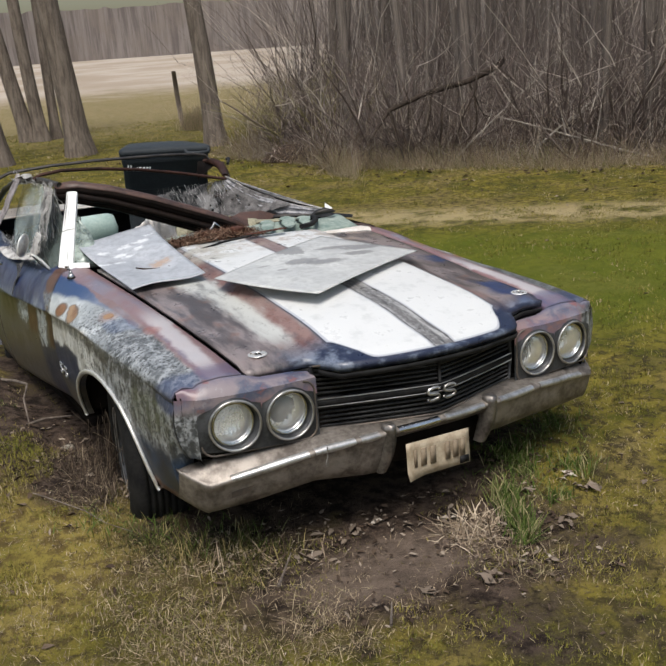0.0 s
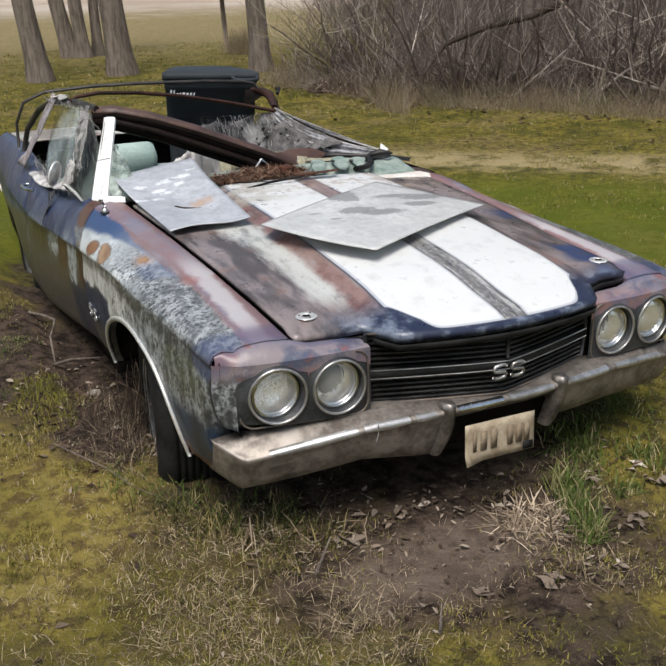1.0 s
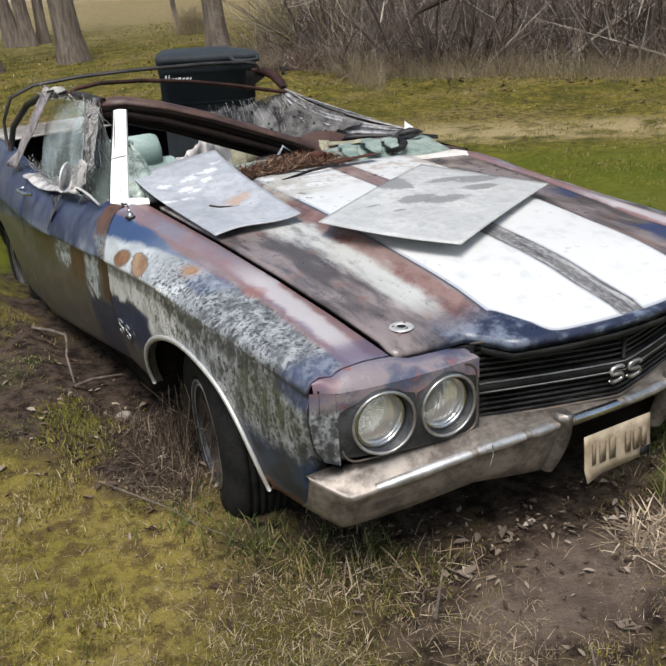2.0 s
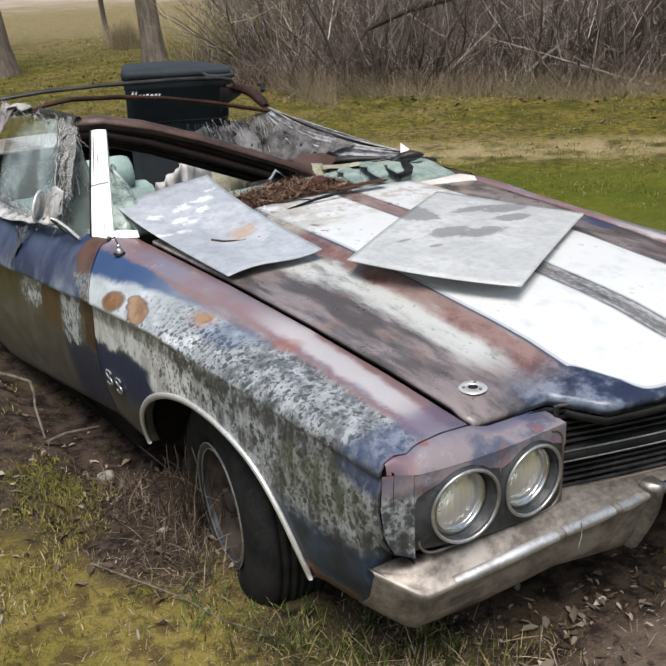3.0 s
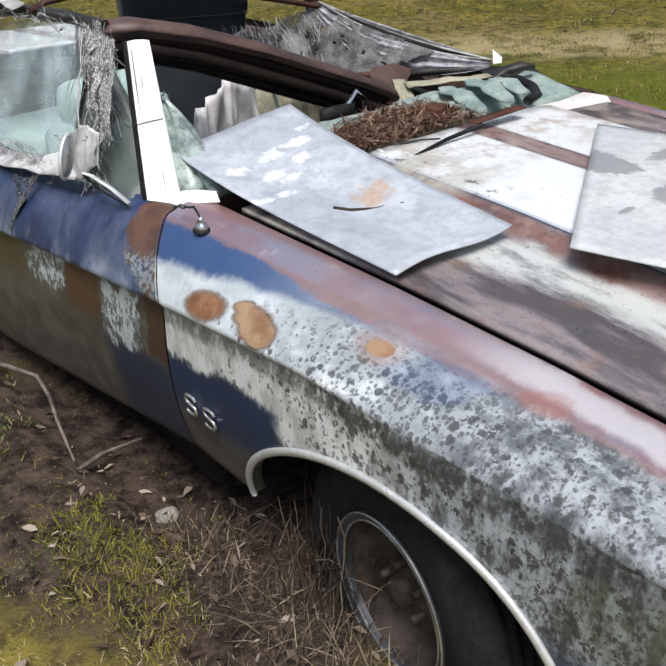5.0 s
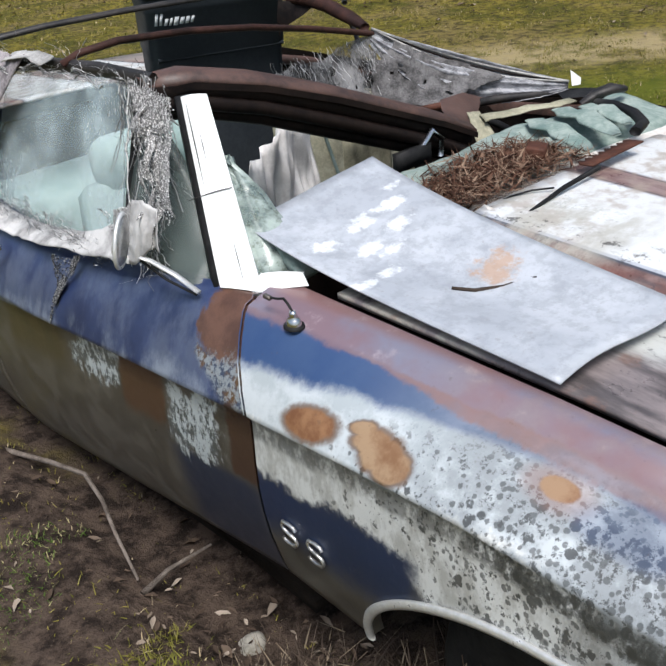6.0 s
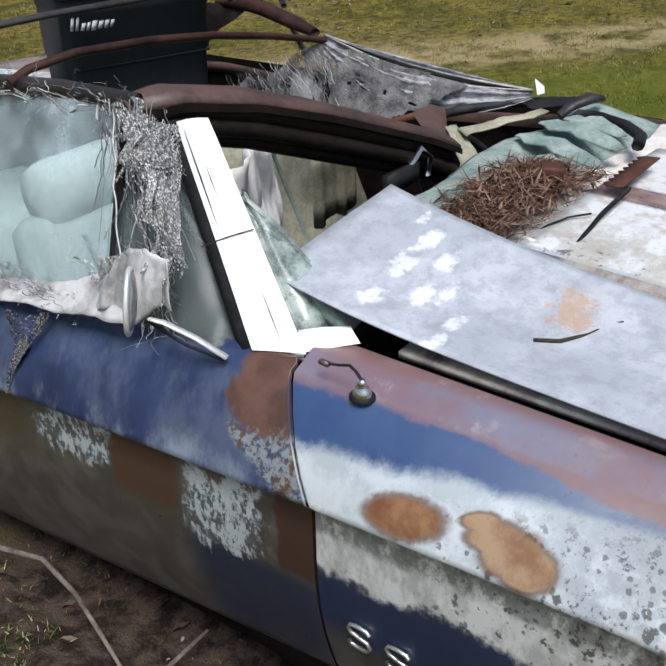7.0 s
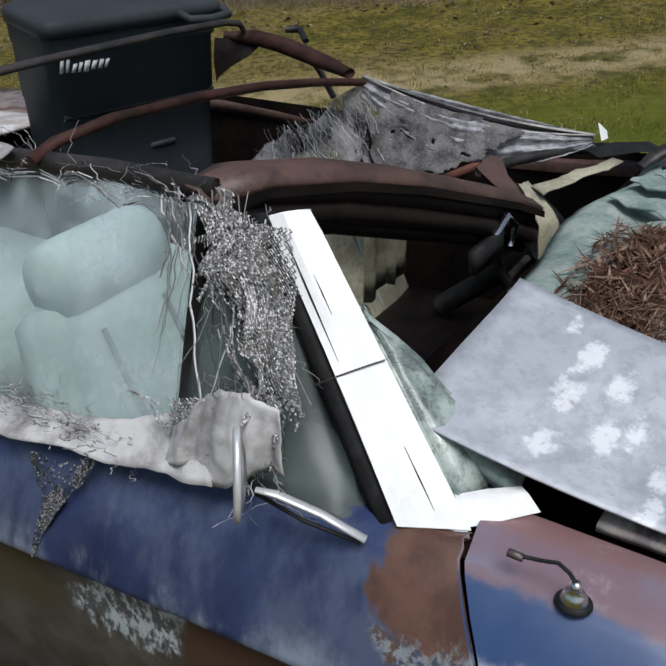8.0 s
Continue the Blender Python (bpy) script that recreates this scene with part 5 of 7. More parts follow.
stretched_cloth()
torn_cloth("torn_top_cloth", ((0.36, 2.47, 0.95), (0.60, 2.12, 0.80), (0.46, 2.16, 0.760), (0.27, 2.36, 0.75)), 34, 26, 0.02, GREYCLOTH, 7, "shredded black-grey top lining", 0.02, 0.12)
torn_cloth("torn_top_cloth", ((0.365, 2.47, 0.955), (-0.17, 2.44, 0.893), (-0.10, 2.36, 0.80), (0.27, 2.38, 0.755)), 44, 22, 0.02, TORNCLOTH, 11, "shredded pale grey top lining", 0.018, 0.05)
part("white_clip", sheet([[(0.735, 1.95, 0.755), (0.775, 1.945, 0.752)], [(0.752, 1.97, 0.80), (0.790, 1.955, 0.768)]]), WHITE_TAPE, car)
thick(car.children[-1], 0.008)
part("far_pillar_stub", sheet([[(0.66, 1.93, 0.735), (0.74, 1.86, 0.735), (0.83, 1.80, 0.722)], [(0.70, 1.98, 0.738), (0.78, 1.93, 0.742), (0.87, 1.86, 0.728)]]), DARK, car)
thick(car.children[-1], 0.015)

# ---------------------------------------------------------------- loose things on and in the car


def make_sheet_metal(name, spots, base=(0.50, 0.52, 0.55), other=(0.62, 0.64, 0.66), edge=0.9, wild=1.5, cover=0.62):
    g = Nodes(name, 0.4, 0.0)
    n1, n2, n3 = g.noise(5, 5, 0.6), g.noise(16, 6, 0.65), g.noise(70, 3, 0.7)
    col = g.mix(g.ss(n1, 0.4, 0.62), base, other)
    col = g.mix(g.mul(g.ss(n2, 0.50, 0.64), 0.35), col, tuple(c * 0.72 for c in base))
    col = g.mix(g.mul(g.ss(g.noise(34, 6, 0.72), 0.46, 0.62), 0.40), col, tuple(c * 0.66 for c in base))
    w = g.add(g.mul(g.add(n2, -0.5), 5.0), g.mul(g.add(g.noise(45, 5, 0.75), -0.5), 4.0))
    for cx, cy, rx, ry, c in spots:
        col = g.mix(g.mul(g.spot(g.x, cx, rx, g.y, cy, ry, g.mul(w, wild), edge), cover), col, c)
    col = g.mix(g.mul(g.ss(n3, 0.63, 0.70), 0.4), col, (0.25, 0.24, 0.23))
    return g.done(col, g.add(g.mul(n2, 0.3), 0.25), g.add(n1, g.mul(n3, 0.2)), 0.004, strength=0.4)


WHITE_S, GREY_S = (0.80, 0.82, 0.83), (0.20, 0.20, 0.205)
METAL_A = make_sheet_metal("grey_painted_sheet", ((-0.545, 1.565, 0.035, 0.016, WHITE_S), (-0.50, 1.50, 0.03, 0.018, WHITE_S), (-0.60, 1.49, 0.034, 0.014, WHITE_S), (-0.42, 1.60, 0.03, 0.014, WHITE_S), (-0.63, 1.41, 0.034, 0.014, WHITE_S), (-0.66, 1.55, 0.03, 0.02, WHITE_S), (-0.490, 1.268, 0.046, 0.040, (0.40, 0.22, 0.095)), (-0.70, 1.40, 0.03, 0.012, WHITE_S), (-0.56, 1.46, 0.03, 0.010, WHITE_S), (-0.475, 1.555, 0.03, 0.014, WHITE_S)), (0.35, 0.37, 0.405), (0.45, 0.47, 0.505))
METAL_B = make_sheet_metal("pale_grey_painted_sheet", ((0.02, 1.02, 0.075, 0.10, GREY_S), (-0.03, 0.785, 0.075, 0.045, GREY_S), (0.05, 0.725, 0.085, 0.04, GREY_S), (0.26, 0.80, 0.075, 0.035, GREY_S), (0.33, 0.90, 0.10, 0.045, GREY_S), (0.22, 0.95, 0.10, 0.03, GREY_S), (-0.16, 0.70, 0.022, 0.010, GREY_S), (-0.20, 0.80, 0.028, 0.010, GREY_S)), (0.46, 0.47, 0.47), (0.56, 0.57, 0.56), 0.25, 0.55, 0.8)


def metal_sheet(corners, nx, ny, shape, material, label):
    a, b, c, d = (Vector(p) for p in corners)
    rows = []
    for j in range(ny):
        v = j / (ny - 1)
        row = []
        for i in range(nx):
            u = i / (nx - 1)
            p = a.lerp(b, u).lerp(d.lerp(c, u), v)
            p = p + shape(u, v)
            row.append(p)
        rows.append(row)
    ob = part("metal_sheet", sheet(rows), material, None)
    thick(ob, 0.003)
    return tagged(ob, label, "metal sheet", "metal sheets on the hood")


def bend_a(u, v):
    return Vector((0.006 * math.sin(5 * v), 0.003 * math.sin(6 * u), -0.030 * math.sin(math.pi * v) + 0.006 * math.sin(6 * u + 4 * v) - 0.012 * math.sin(math.pi * u) * v))


metal_sheet(((-0.712, 0.962, 0.768), (-0.405, 0.935, 0.788), (-0.362, 1.715, 0.886), (-0.732, 1.722, 0.853)), 20, 26, bend_a, METAL_A, "grey painted metal sheet with white flecks lying over the cowl")


def bend_b(u, v):
    k = 0.040 * math.sin(math.pi * u) * (1 - v)
    return Vector((-0.93 * k, -0.37 * k + 0.006 * math.sin(7 * u), 0.008 * math.sin(math.pi * u) * (1 - v) + 0.006 * math.sin(math.pi * v)))


metal_sheet(((-0.430, 0.775, 0.796), (-0.205, 0.322, 0.779), (0.512, 0.710, 0.757), (0.300, 1.215, 0.785)), 26, 26, bend_b, METAL_B, "pale grey painted metal sheet with dark patches lying on the hood")
twig = part("twig", tube([(-0.592, 1.283, 0.779), (-0.569, 1.248, 0.776), (-0.522, 1.221, 0.774), (-0.49, 1.208, 0.776), (-0.462, 1.196, 0.780)], [0.003, 0.004, 0.003, 0.003, 0.0015], 6), CHARRED)
part("fork", tube([(-0.475, 1.202, 0.778), (-0.470, 1.186, 0.784)], [0.002, 0.001], 5), CHARRED, twig)
tagged(twig, "dry dark twig on the grey metal sheet", "twig")


def build_bin():
    """Two-wheeled household bin with a lid, standing in the back of the car."""
    fl, fr = Vector((-0.095, 3.165, 0)), Vector((0.480, 3.06, 0))
    ax = (fr - fl).normalized()
    m = Matrix.Translation(((fl + fr) / 2)) @ Matrix.Rotation(math.atan2(ax.y, ax.x), 4, "Z")
    root = empty("rubbish_bin", m @ Matrix.Translation((0, 0.33, 0.088)) @ Matrix.Rotation(radians(2.5), 4, "Y") @ Matrix.Diagonal((0.98, 1, 1.025, 1)))
    tagged(root, "dark grey wheeled rubbish bin standing in the car's rear", "rubbish bin")

    def ring(hw, y0, y1, z, r=0.04, n=5):
        pts = []
        y1, hb = y0 + (y1 - y0) * 0.60, hw * 0.74
        for cx, cy, a0 in ((hb - r, y1 - r, 0), (-hb + r, y1 - r, 90), (-hw + r, y0 + r, 180), (hw - r, y0 + r, 270)):
            for k in range(n):
                a = radians(a0 + 90 * k / (n - 1))
                pts.append((cx + r * math.cos(a), cy + r * math.sin(a), z))
        return pts

    body = [ring(0.252, -0.25, 0.24, 0.0), ring(0.256, -0.255, 0.26, 0.05), ring(0.268, -0.285, 0.30, 0.55), ring(0.272, -0.292, 0.315, 0.74), ring(0.278, -0.300, 0.318, 0.745), ring(0.282, -0.308, 0.325, 0.90), ring(0.288, -0.316, 0.33, 0.905), ring(0.290, -0.320, 0.335, 0.965)]
    b = part("bin_body", sheet(body, True), BIN, root)
    thick(b, 0.006)
    lid = [ring(0.300, -0.335, 0.345, 0.955), ring(0.303, -0.338, 0.348, 0.985), ring(0.295, -0.325, 0.335, 0.997), ring(0.26, -0.27, 0.29, 1.006), ring(0.15, -0.15, 0.18, 1.010)]
    bl = sheet(lid, True)
    bl.verts.ensure_lookup_table()
    bl.faces.new([bl.verts[-20 + k] for k in range(20)])
    l = part("lid", bl, BIN, root)
    thick(l, 0.005)
    part("grip", tube([(0.12, -0.345, 0.975), (0.13, -0.385, 0.962), (0.20, -0.395, 0.958), (0.27, -0.385, 0.962), (0.28, -0.345, 0.975)], 0.012, 8), BIN, l)
    part("rib", tube([(-0.262, -0.292, 0.745), (0.262, -0.292, 0.745)], 0.008, 6), BIN, b)
    part("rib", tube([(0.0, -0.258, 0.60), (0.02, -0.285, 0.615), (0.10, -0.285, 0.615), (0.12, -0.258, 0.60)], 0.010, 6), BIN, b)
    # illegible pale print: short slanted strokes on a line
    rnd = random.Random(4)
    x = -0.262
    for k in range(8):
        w = 0.009 + 0.008 * rnd.random()
        h = 0.040 if k in (0, 1) else 0.020 + 0.010 * rnd.random()
        bar = bmesh.new()
        z0 = 0.872 + (0.012 if k in (0, 1) else 0.0)
        sheet([[(x, -0.306, z0 - h / 2), (x + w, -0.306, z0 - h / 2)], [(x + 0.008, -0.310, z0 + h / 2), (x + w + 0.008, -0.310, z0 + h / 2)]], False, bar)
        thick(part("print_mark", bar, MARK, b), 0.002, 0.0)
        x += w + 0.0075
    for sx in (-0.19, 0.19):
        w = part("bin_wheel", spun([(0.02, -0.025), (0.10, -0.025), (0.115, -0.01), (0.115, 0.01), (0.10, 0.025), (0.02, 0.025)], 24, axis="x", m=Matrix.Translation((sx, 0.05, 0.105))), RUBBER, root)
    return root


build_bin()

# ---------------------------------------------------------------- ground


def ground_h(x, y):
    """Height of the lawn and of the field that rises behind it."""
    d = math.hypot(x, y)
    h = 0.0
    far = max(0.0, y - 26 + 0.2 * x)
    h += 0.028 * far if far < 110 else 0.028 * 110
    trench = min(max((1.16 - abs(x)) / 0.22, 0), 1) * min(max((y - 1.25) / 0.3, 0), 1) * min(max((4.6 - y) / 0.4, 0), 1)
    h -= 0.11 * trench * trench * (3 - 2 * trench)
    h -= 0.03 * math.exp(-(((x + 0.1) / 1.0) ** 2 + ((y + 0.0) / 0.8) ** 2))
    h += 0.025 * noise.noise(Vector((x * 0.8, y * 0.8, 3))) * min(1, d / 3)
    h += 0.010 * noise.noise(Vector((x * 3.1, y * 3.1, 7)))
    return h


def make_ground():
    g = Nodes("lawn_and_soil", 0.95)
    n1, n2, n3, n4 = g.noise(0.85, 5, 0.65), g.noise(2.6, 6, 0.65), g.noise(14, 6, 0.7), g.noise(80, 4, 0.75)
    grass = g.mix(g.ss(n2, 0.40, 0.60), (0.074, 0.073, 0.011), (0.178, 0.146, 0.026))
    grass = g.mix(g.mul(g.ss(n1, 0.50, 0.60), 0.65), grass, (0.205, 0.155, 0.060))
    grass = g.mix(g.mul(g.ss(n3, 0.46, 0.60), 0.85), grass, (0.034, 0.027, 0.014))
    grass = g.mix(g.mul(g.ss(n4, 0.58, 0.70), 0.5), grass, (0.30, 0.24, 0.125))
    soil = g.mix(g.ss(n3, 0.38, 0.60), (0.020, 0.014, 0.011), (0.086, 0.062, 0.047))
    soil = g.mix(g.mul(g.ss(n4, 0.58, 0.68), 0.6), soil, (0.13, 0.10, 0.075))
    wob = g.add(g.mul(g.add(n2, -0.5), 2.4), g.mul(g.add(n3, -0.5), 1.2))
    bare = g.spot(g.x, -0.22, 0.62, g.y, -0.20, 0.40, wob, 0.5)
    bare = g.m("MAXIMUM", bare, g.spot(g.x, -0.10, 1.02, g.y, 2.2, 2.9, wob, 0.3))
    bare = g.m("MAXIMUM", bare, g.spot(g.x, -1.15, 0.34, g.y, 2.0, 0.95, wob, 0.5))
    bare = g.m("MAXIMUM", bare, g.spot(g.x, -1.02, 0.22, g.y, 1.15, 0.42, wob, 0.5))
    trodden = g.spot(g.x, -0.28, 0.36, g.y, -0.26, 0.17, g.mul(wob, 0.7), 0.5)
    soil = g.mix(g.mul(trodden, 0.85), soil, g.mix(g.ss(n3, 0.36, 0.64), (0.098, 0.074, 0.058), (0.158, 0.121, 0.095)))
    field = g.mix(g.ss(g.noise(0.12, 5, 0.6), 0.4, 0.6), (0.33, 0.27, 0.21), (0.42, 0.36, 0.30))
    field = g.mix(g.mul(g.ss(g.noise(0.5, 5, 0.6, g.scaled(0.6, 1, 1)), 0.45, 0.70), 0.22), field, (0.24, 0.20, 0.12))
    far = g.ss(g.add(g.add(g.y, g.mul(g.x, 0.2)), g.mul(g.add(n1, -0.5), 14.0)), 36, 50)
    strip = g.mul(g.band(g.add(g.add(g.mul(g.x, 0.66), g.mul(g.y, 0.75)), g.mul(g.add(n2, -0.5), 0.5)), 5.30, 6.10, 0.25), g.ss(n2, 0.35, 0.55))
    col = g.mix(g.mul(strip, 0.75), grass, (0.36, 0.29, 0.16))
    lush = g.mul(g.band(g.add(g.mul(g.x, 0.66), g.mul(g.y, 0.75)), 2.0, 4.9, 0.5), 0.7)
    col = g.mix(lush, col, g.mix(n3, (0.055, 0.085, 0.006), (0.12, 0.14, 0.012)))
    dry = g.mul(g.spot(g.x, -1.42, 0.42, g.y, 0.72, 0.75, wob, 0.6), 0.55)
    col = g.mix(dry, col, g.mix(g.ss(n3, 0.42, 0.60), (0.27, 0.215, 0.055), (0.15, 0.105, 0.035)))
    worn = g.mul(g.spot(g.x, -0.72, 0.46, g.y, -0.05, 0.42, wob, 0.6), 0.8)
    col = g.mix(worn, col, g.mix(g.ss(n3, 0.4, 0.6), (0.030, 0.022, 0.011), (0.095, 0.070, 0.036)))
    thatch = g.spot(g.x, -1.75, 0.8, g.y, -0.75, 0.7, wob, 0.6)
    col = g.mix(g.mul(thatch, 0.6), col, g.mix(g.ss(n3, 0.4, 0.6), (0.050, 0.040, 0.014), (0.13, 0.105, 0.035)))
    col = g.mix(bare, col, soil)
    verge = g.ss(g.add(g.add(g.y, g.mul(g.x, 0.2)), g.mul(g.add(n2, -0.5), 12.0)), 15, 31)
    col = g.mix(g.mul(verge, 0.8), col, g.mix(g.ss(n3, 0.4, 0.6), (0.15, 0.125, 0.05), (0.31, 0.245, 0.15)))
    col = g.mix(far, col, field)
    return g.done(col, 0.95, g.add(g.mul(n3, 0.6), g.mul(n4, 0.4)), 0.03, strength=0.9)


GROUND = make_ground()
xs = np.concatenate([np.linspace(-400, -40, 13), np.linspace(-30, -6, 13), np.linspace(-5, 9, 113), np.linspace(10, 40, 25), np.linspace(50, 400, 13)])
ys = np.concatenate([np.linspace(-300, -30, 9), np.linspace(-20, -4, 9), np.linspace(-3.5, 12, 125), np.linspace(12.5, 60, 60), np.linspace(65, 400, 30)])
gv = np.array([(x, y, ground_h(x, y)) for y in ys for x in xs])
ii, jj = np.meshgrid(np.arange(len(xs) - 1), np.arange(len(ys) - 1))
a0 = (jj * len(xs) + ii).ravel()
ground = np_mesh("ground", gv, np.stack([a0, a0 + 1, a0 + 1 + len(xs), a0 + len(xs)], 1), GROUND)
for p in ground.data.polygons:
    p.use_smooth = True
tagged(ground, "patchy early-spring lawn with bare soil, rising to a fallow field", "ground", kind="structure")

# ---------------------------------------------------------------- woods, trees and far ground


def branch(bm, start, direction, length, radius, depth, rnd, sides=5, bend=0.18, kids=4, up=0.12):
    """A tapered, crooked limb with side limbs."""
    pts, rad = [Vector(start)], [radius]
    d = Vector(direction).normalized()
    n = 6 if depth else 4
    for k in range(n):
        d = (d + Vector((rnd.uniform(-1, 1), rnd.uniform(-1, 1), rnd.uniform(-0.6, 1))) * bend + Vector((0, 0, up))).normalized()
        pts.append(pts[-1] + d * length / n)
        rad.append(radius * (1 - 0.85 * (k + 1) / n))
    tube(pts, rad, sides, bm, caps=False)
    if depth:
        for _ in range(kids):
            k = rnd.randint(2, n - 1)
            side = Vector((rnd.uniform(-1, 1), rnd.uniform(-1, 1), rnd.uniform(-0.1, 0.9))).normalized()
            branch(bm, pts[k], (pts[k] - pts[k - 1]).normalized() * 0.5 + side, length * rnd.uniform(0.35, 0.6), rad[k] * 0.6, depth - 1, rnd, max(3, sides - 1), bend, kids, up)


def tree(x, y, radius, height, lean, seed, label):
    rnd = random.Random(seed)
    root = empty("tree", Matrix.Translation((x, y, ground_h(x, y) - 0.05)))
    tagged(root, label, "tree", "bare trees on the lawn")
    trunk = bmesh.new()
    rows = []
    lx, ly = lean
    for k in range(15):
        v = k / 14
        r = radius * (1 - 0.35 * v) * (1 + 0.4 * math.exp(-v * height / 0.25))
        cx, cy = lx * v * height + 0.05 * math.sin(4 * v + seed), ly * v * height
        ring = []
        for i in range(16):
            a = 2 * math.pi * i / 16
            q = r * (1 + 0.10 * math.sin(3 * a + seed) * math.exp(-v * 6) + 0.05 * noise.noise(Vector((math.cos(a) * 2, math.sin(a) * 2, v * 9 + seed))))
            ring.append((cx + q * math.cos(a), cy + q * math.sin(a), v * height))
        rows.append(ring)
    part("trunk", sheet(rows, True, trunk), BARK, root)
    crown = bmesh.new()
    for k in range(9):
        v = rnd.uniform(0.55, 1.0)
        a = rnd.uniform(0, 6.3)
        branch(crown, (lx * v * height, ly * v * height, v * height), (math.cos(a), math.sin(a), 0.7), rnd.uniform(1.6, 3.2), radius * 0.35, 2, rnd, 5)
    part("crown", crown, BARK, root)
    return root


tree(5.10, 14.3, 0.195, 6.5, (-0.05, 0.02), 1, "stout grey-barked tree at the edge of the woods")
tree(2.70, 15.7, 0.25, 7.0, (-0.04, 0.0), 2, "grey-barked tree leaning slightly on the lawn")
tree(2.85, 21.2, 0.20, 7.0, (-0.12, 0.02), 3, "grey tree trunk leaning out of a clump")
tree(3.18, 21.0, 0.17, 7.0, (-0.055, 0.0), 4, "grey tree trunk in a clump")
tree(3.62, 21.3, 0.13, 7.0, (-0.02, 0.0), 5, "slender grey tree trunk in a clump")
tree(1.18, 15.4, 0.20, 7.0, (-0.13, 0.02), 6, "leaning bare tree with a crooked trunk")

EDGE = [(4.7, 15.5), (4.75, 12.2), (5.0, 10.3), (5.4, 8.2), (6.3, 6.9), (7.3, 5.5), (9.3, 3.2), (12.3, 0.8)]


def edge_point(t):
    f = t * (len(EDGE) - 1)
    k = min(int(f), len(EDGE) - 2)
    return Vector((*EDGE[k], 0)).lerp(Vector((*EDGE[k + 1], 0)), f - k)


def twig_cloud(name, count, seed, place, height, radius, material, spread=0.5, sides=3, crook=0.16):
    """Very many thin crooked stems as one mesh: each a tapered three-sided rod of four joints."""
    r = np.random.RandomState(seed)
    base = place(r, count)
    h = height[0] + (height[1] - height[0]) * r.rand(count) ** 1.6
    rad = radius[0] + (radius[1] - radius[0]) * r.rand(count) ** 2
    d = np.stack([r.randn(count) * spread, r.randn(count) * spread, np.ones(count)], 1)
    d /= np.linalg.norm(d, axis=1)[:, None]
    J = 5
    pts = [base]
    for k in range(J - 1):
        d = d + r.randn(count, 3) * crook
        d /= np.linalg.norm(d, axis=1)[:, None]
        pts.append(pts[-1] + d * (h / (J - 1))[:, None])
    verts = np.zeros((count, J, sides, 3))
    for k in range(J):
        rr = rad * (1 - 0.8 * k / (J - 1))
        for s in range(sides):
            a = 2 * math.pi * s / sides
            verts[:, k, s] = pts[k] + np.stack([rr * math.cos(a), rr * math.sin(a), 0 * rr], 1)
    idx = np.arange(count)[:, None, None] * (J * sides) + np.arange(J - 1)[None, :, None] * sides
    s0 = np.arange(sides)[None, None, :]
    s1 = (s0 + 1) % sides
    faces = np.stack(np.broadcast_arrays(idx + s0, idx + s1, idx + sides + s1, idx + sides + s0), -1).reshape(-1, 4)
    return np_mesh(name, verts.reshape(-1, 3), faces, material)


def make_stems(name, c1, c2, c3):
    g = Nodes(name, 0.9)
    i = g.island()
    n = g.noise(1.2, 3, 0.6)
    col = g.mix(i, c1, c2)
    col = g.mix(g.ss(g.add(i, g.mul(n, 0.6)), 0.95, 1.25), col, c3)
    return g.done(col, 0.9)


BRUSH = make_stems("brush_stems", (0.072, 0.055, 0.050), (0.285, 0.232, 0.206), (0.60, 0.53, 0.46))
DRYGRASS = make_stems("dry_grass_stems", (0.26, 0.20, 0.125), (0.50, 0.41, 0.28), (0.17, 0.18, 0.07))
TRUNKS = plain("woodland_bark", (0.080, 0.066, 0.058), (0.245, 0.21, 0.186), 0.9, 3, 0.0, 30, 0.01, (3, 3, 0.5))


def place_edge(depth, lo=0.0, hi=1.0, front=0.0):
    def fn(r, n):
        t = lo + (hi - lo) * r.rand(n)
        k = np.minimum((t * (len(EDGE) - 1)).astype(int), len(EDGE) - 2)
        f = t * (len(EDGE) - 1) - k
        e = np.array(EDGE)
        p = e[k] * (1 - f)[:, None] + e[k + 1] * f[:, None]
        back = front + depth * r.rand(n) ** 1.5
        p = p + np.stack([back * 0.72, back * 0.69], 1) + r.randn(n, 2) * 0.15
        # the wood's flank towards the field runs along one line
        over = np.maximum(p[:, 1] - (1.78 * p[:, 0] + 1.6), 0.0) * (p[:, 1] > 13.0)
        p[:, 1] -= 1.3 * over
        return np.concatenate([p, np.zeros((n, 1)) - 0.03], 1)

    return fn


tagged(twig_cloud("thicket", 12000, 5, place_edge(4.5, front=0.35), (0.4, 2.2), (0.0022, 0.008), BRUSH, 1.1, crook=0.42), "tangled bare brush along the wood's edge", "brush", kind="stuff")
tagged(twig_cloud("thicket", 4200, 6, place_edge(14, front=2.0), (1.5, 5.0), (0.004, 0.018), BRUSH, 0.4, crook=0.24), "dense bare saplings in the wood", "saplings", kind="stuff")
tagged(twig_cloud("tall_dry_grass", 17000, 7, place_edge(1.2, front=-0.45), (0.06, 0.45), (0.0015, 0.004), DRYGRASS, 0.45), "dry tall grass fringing the wood", "dry grass", kind="stuff")


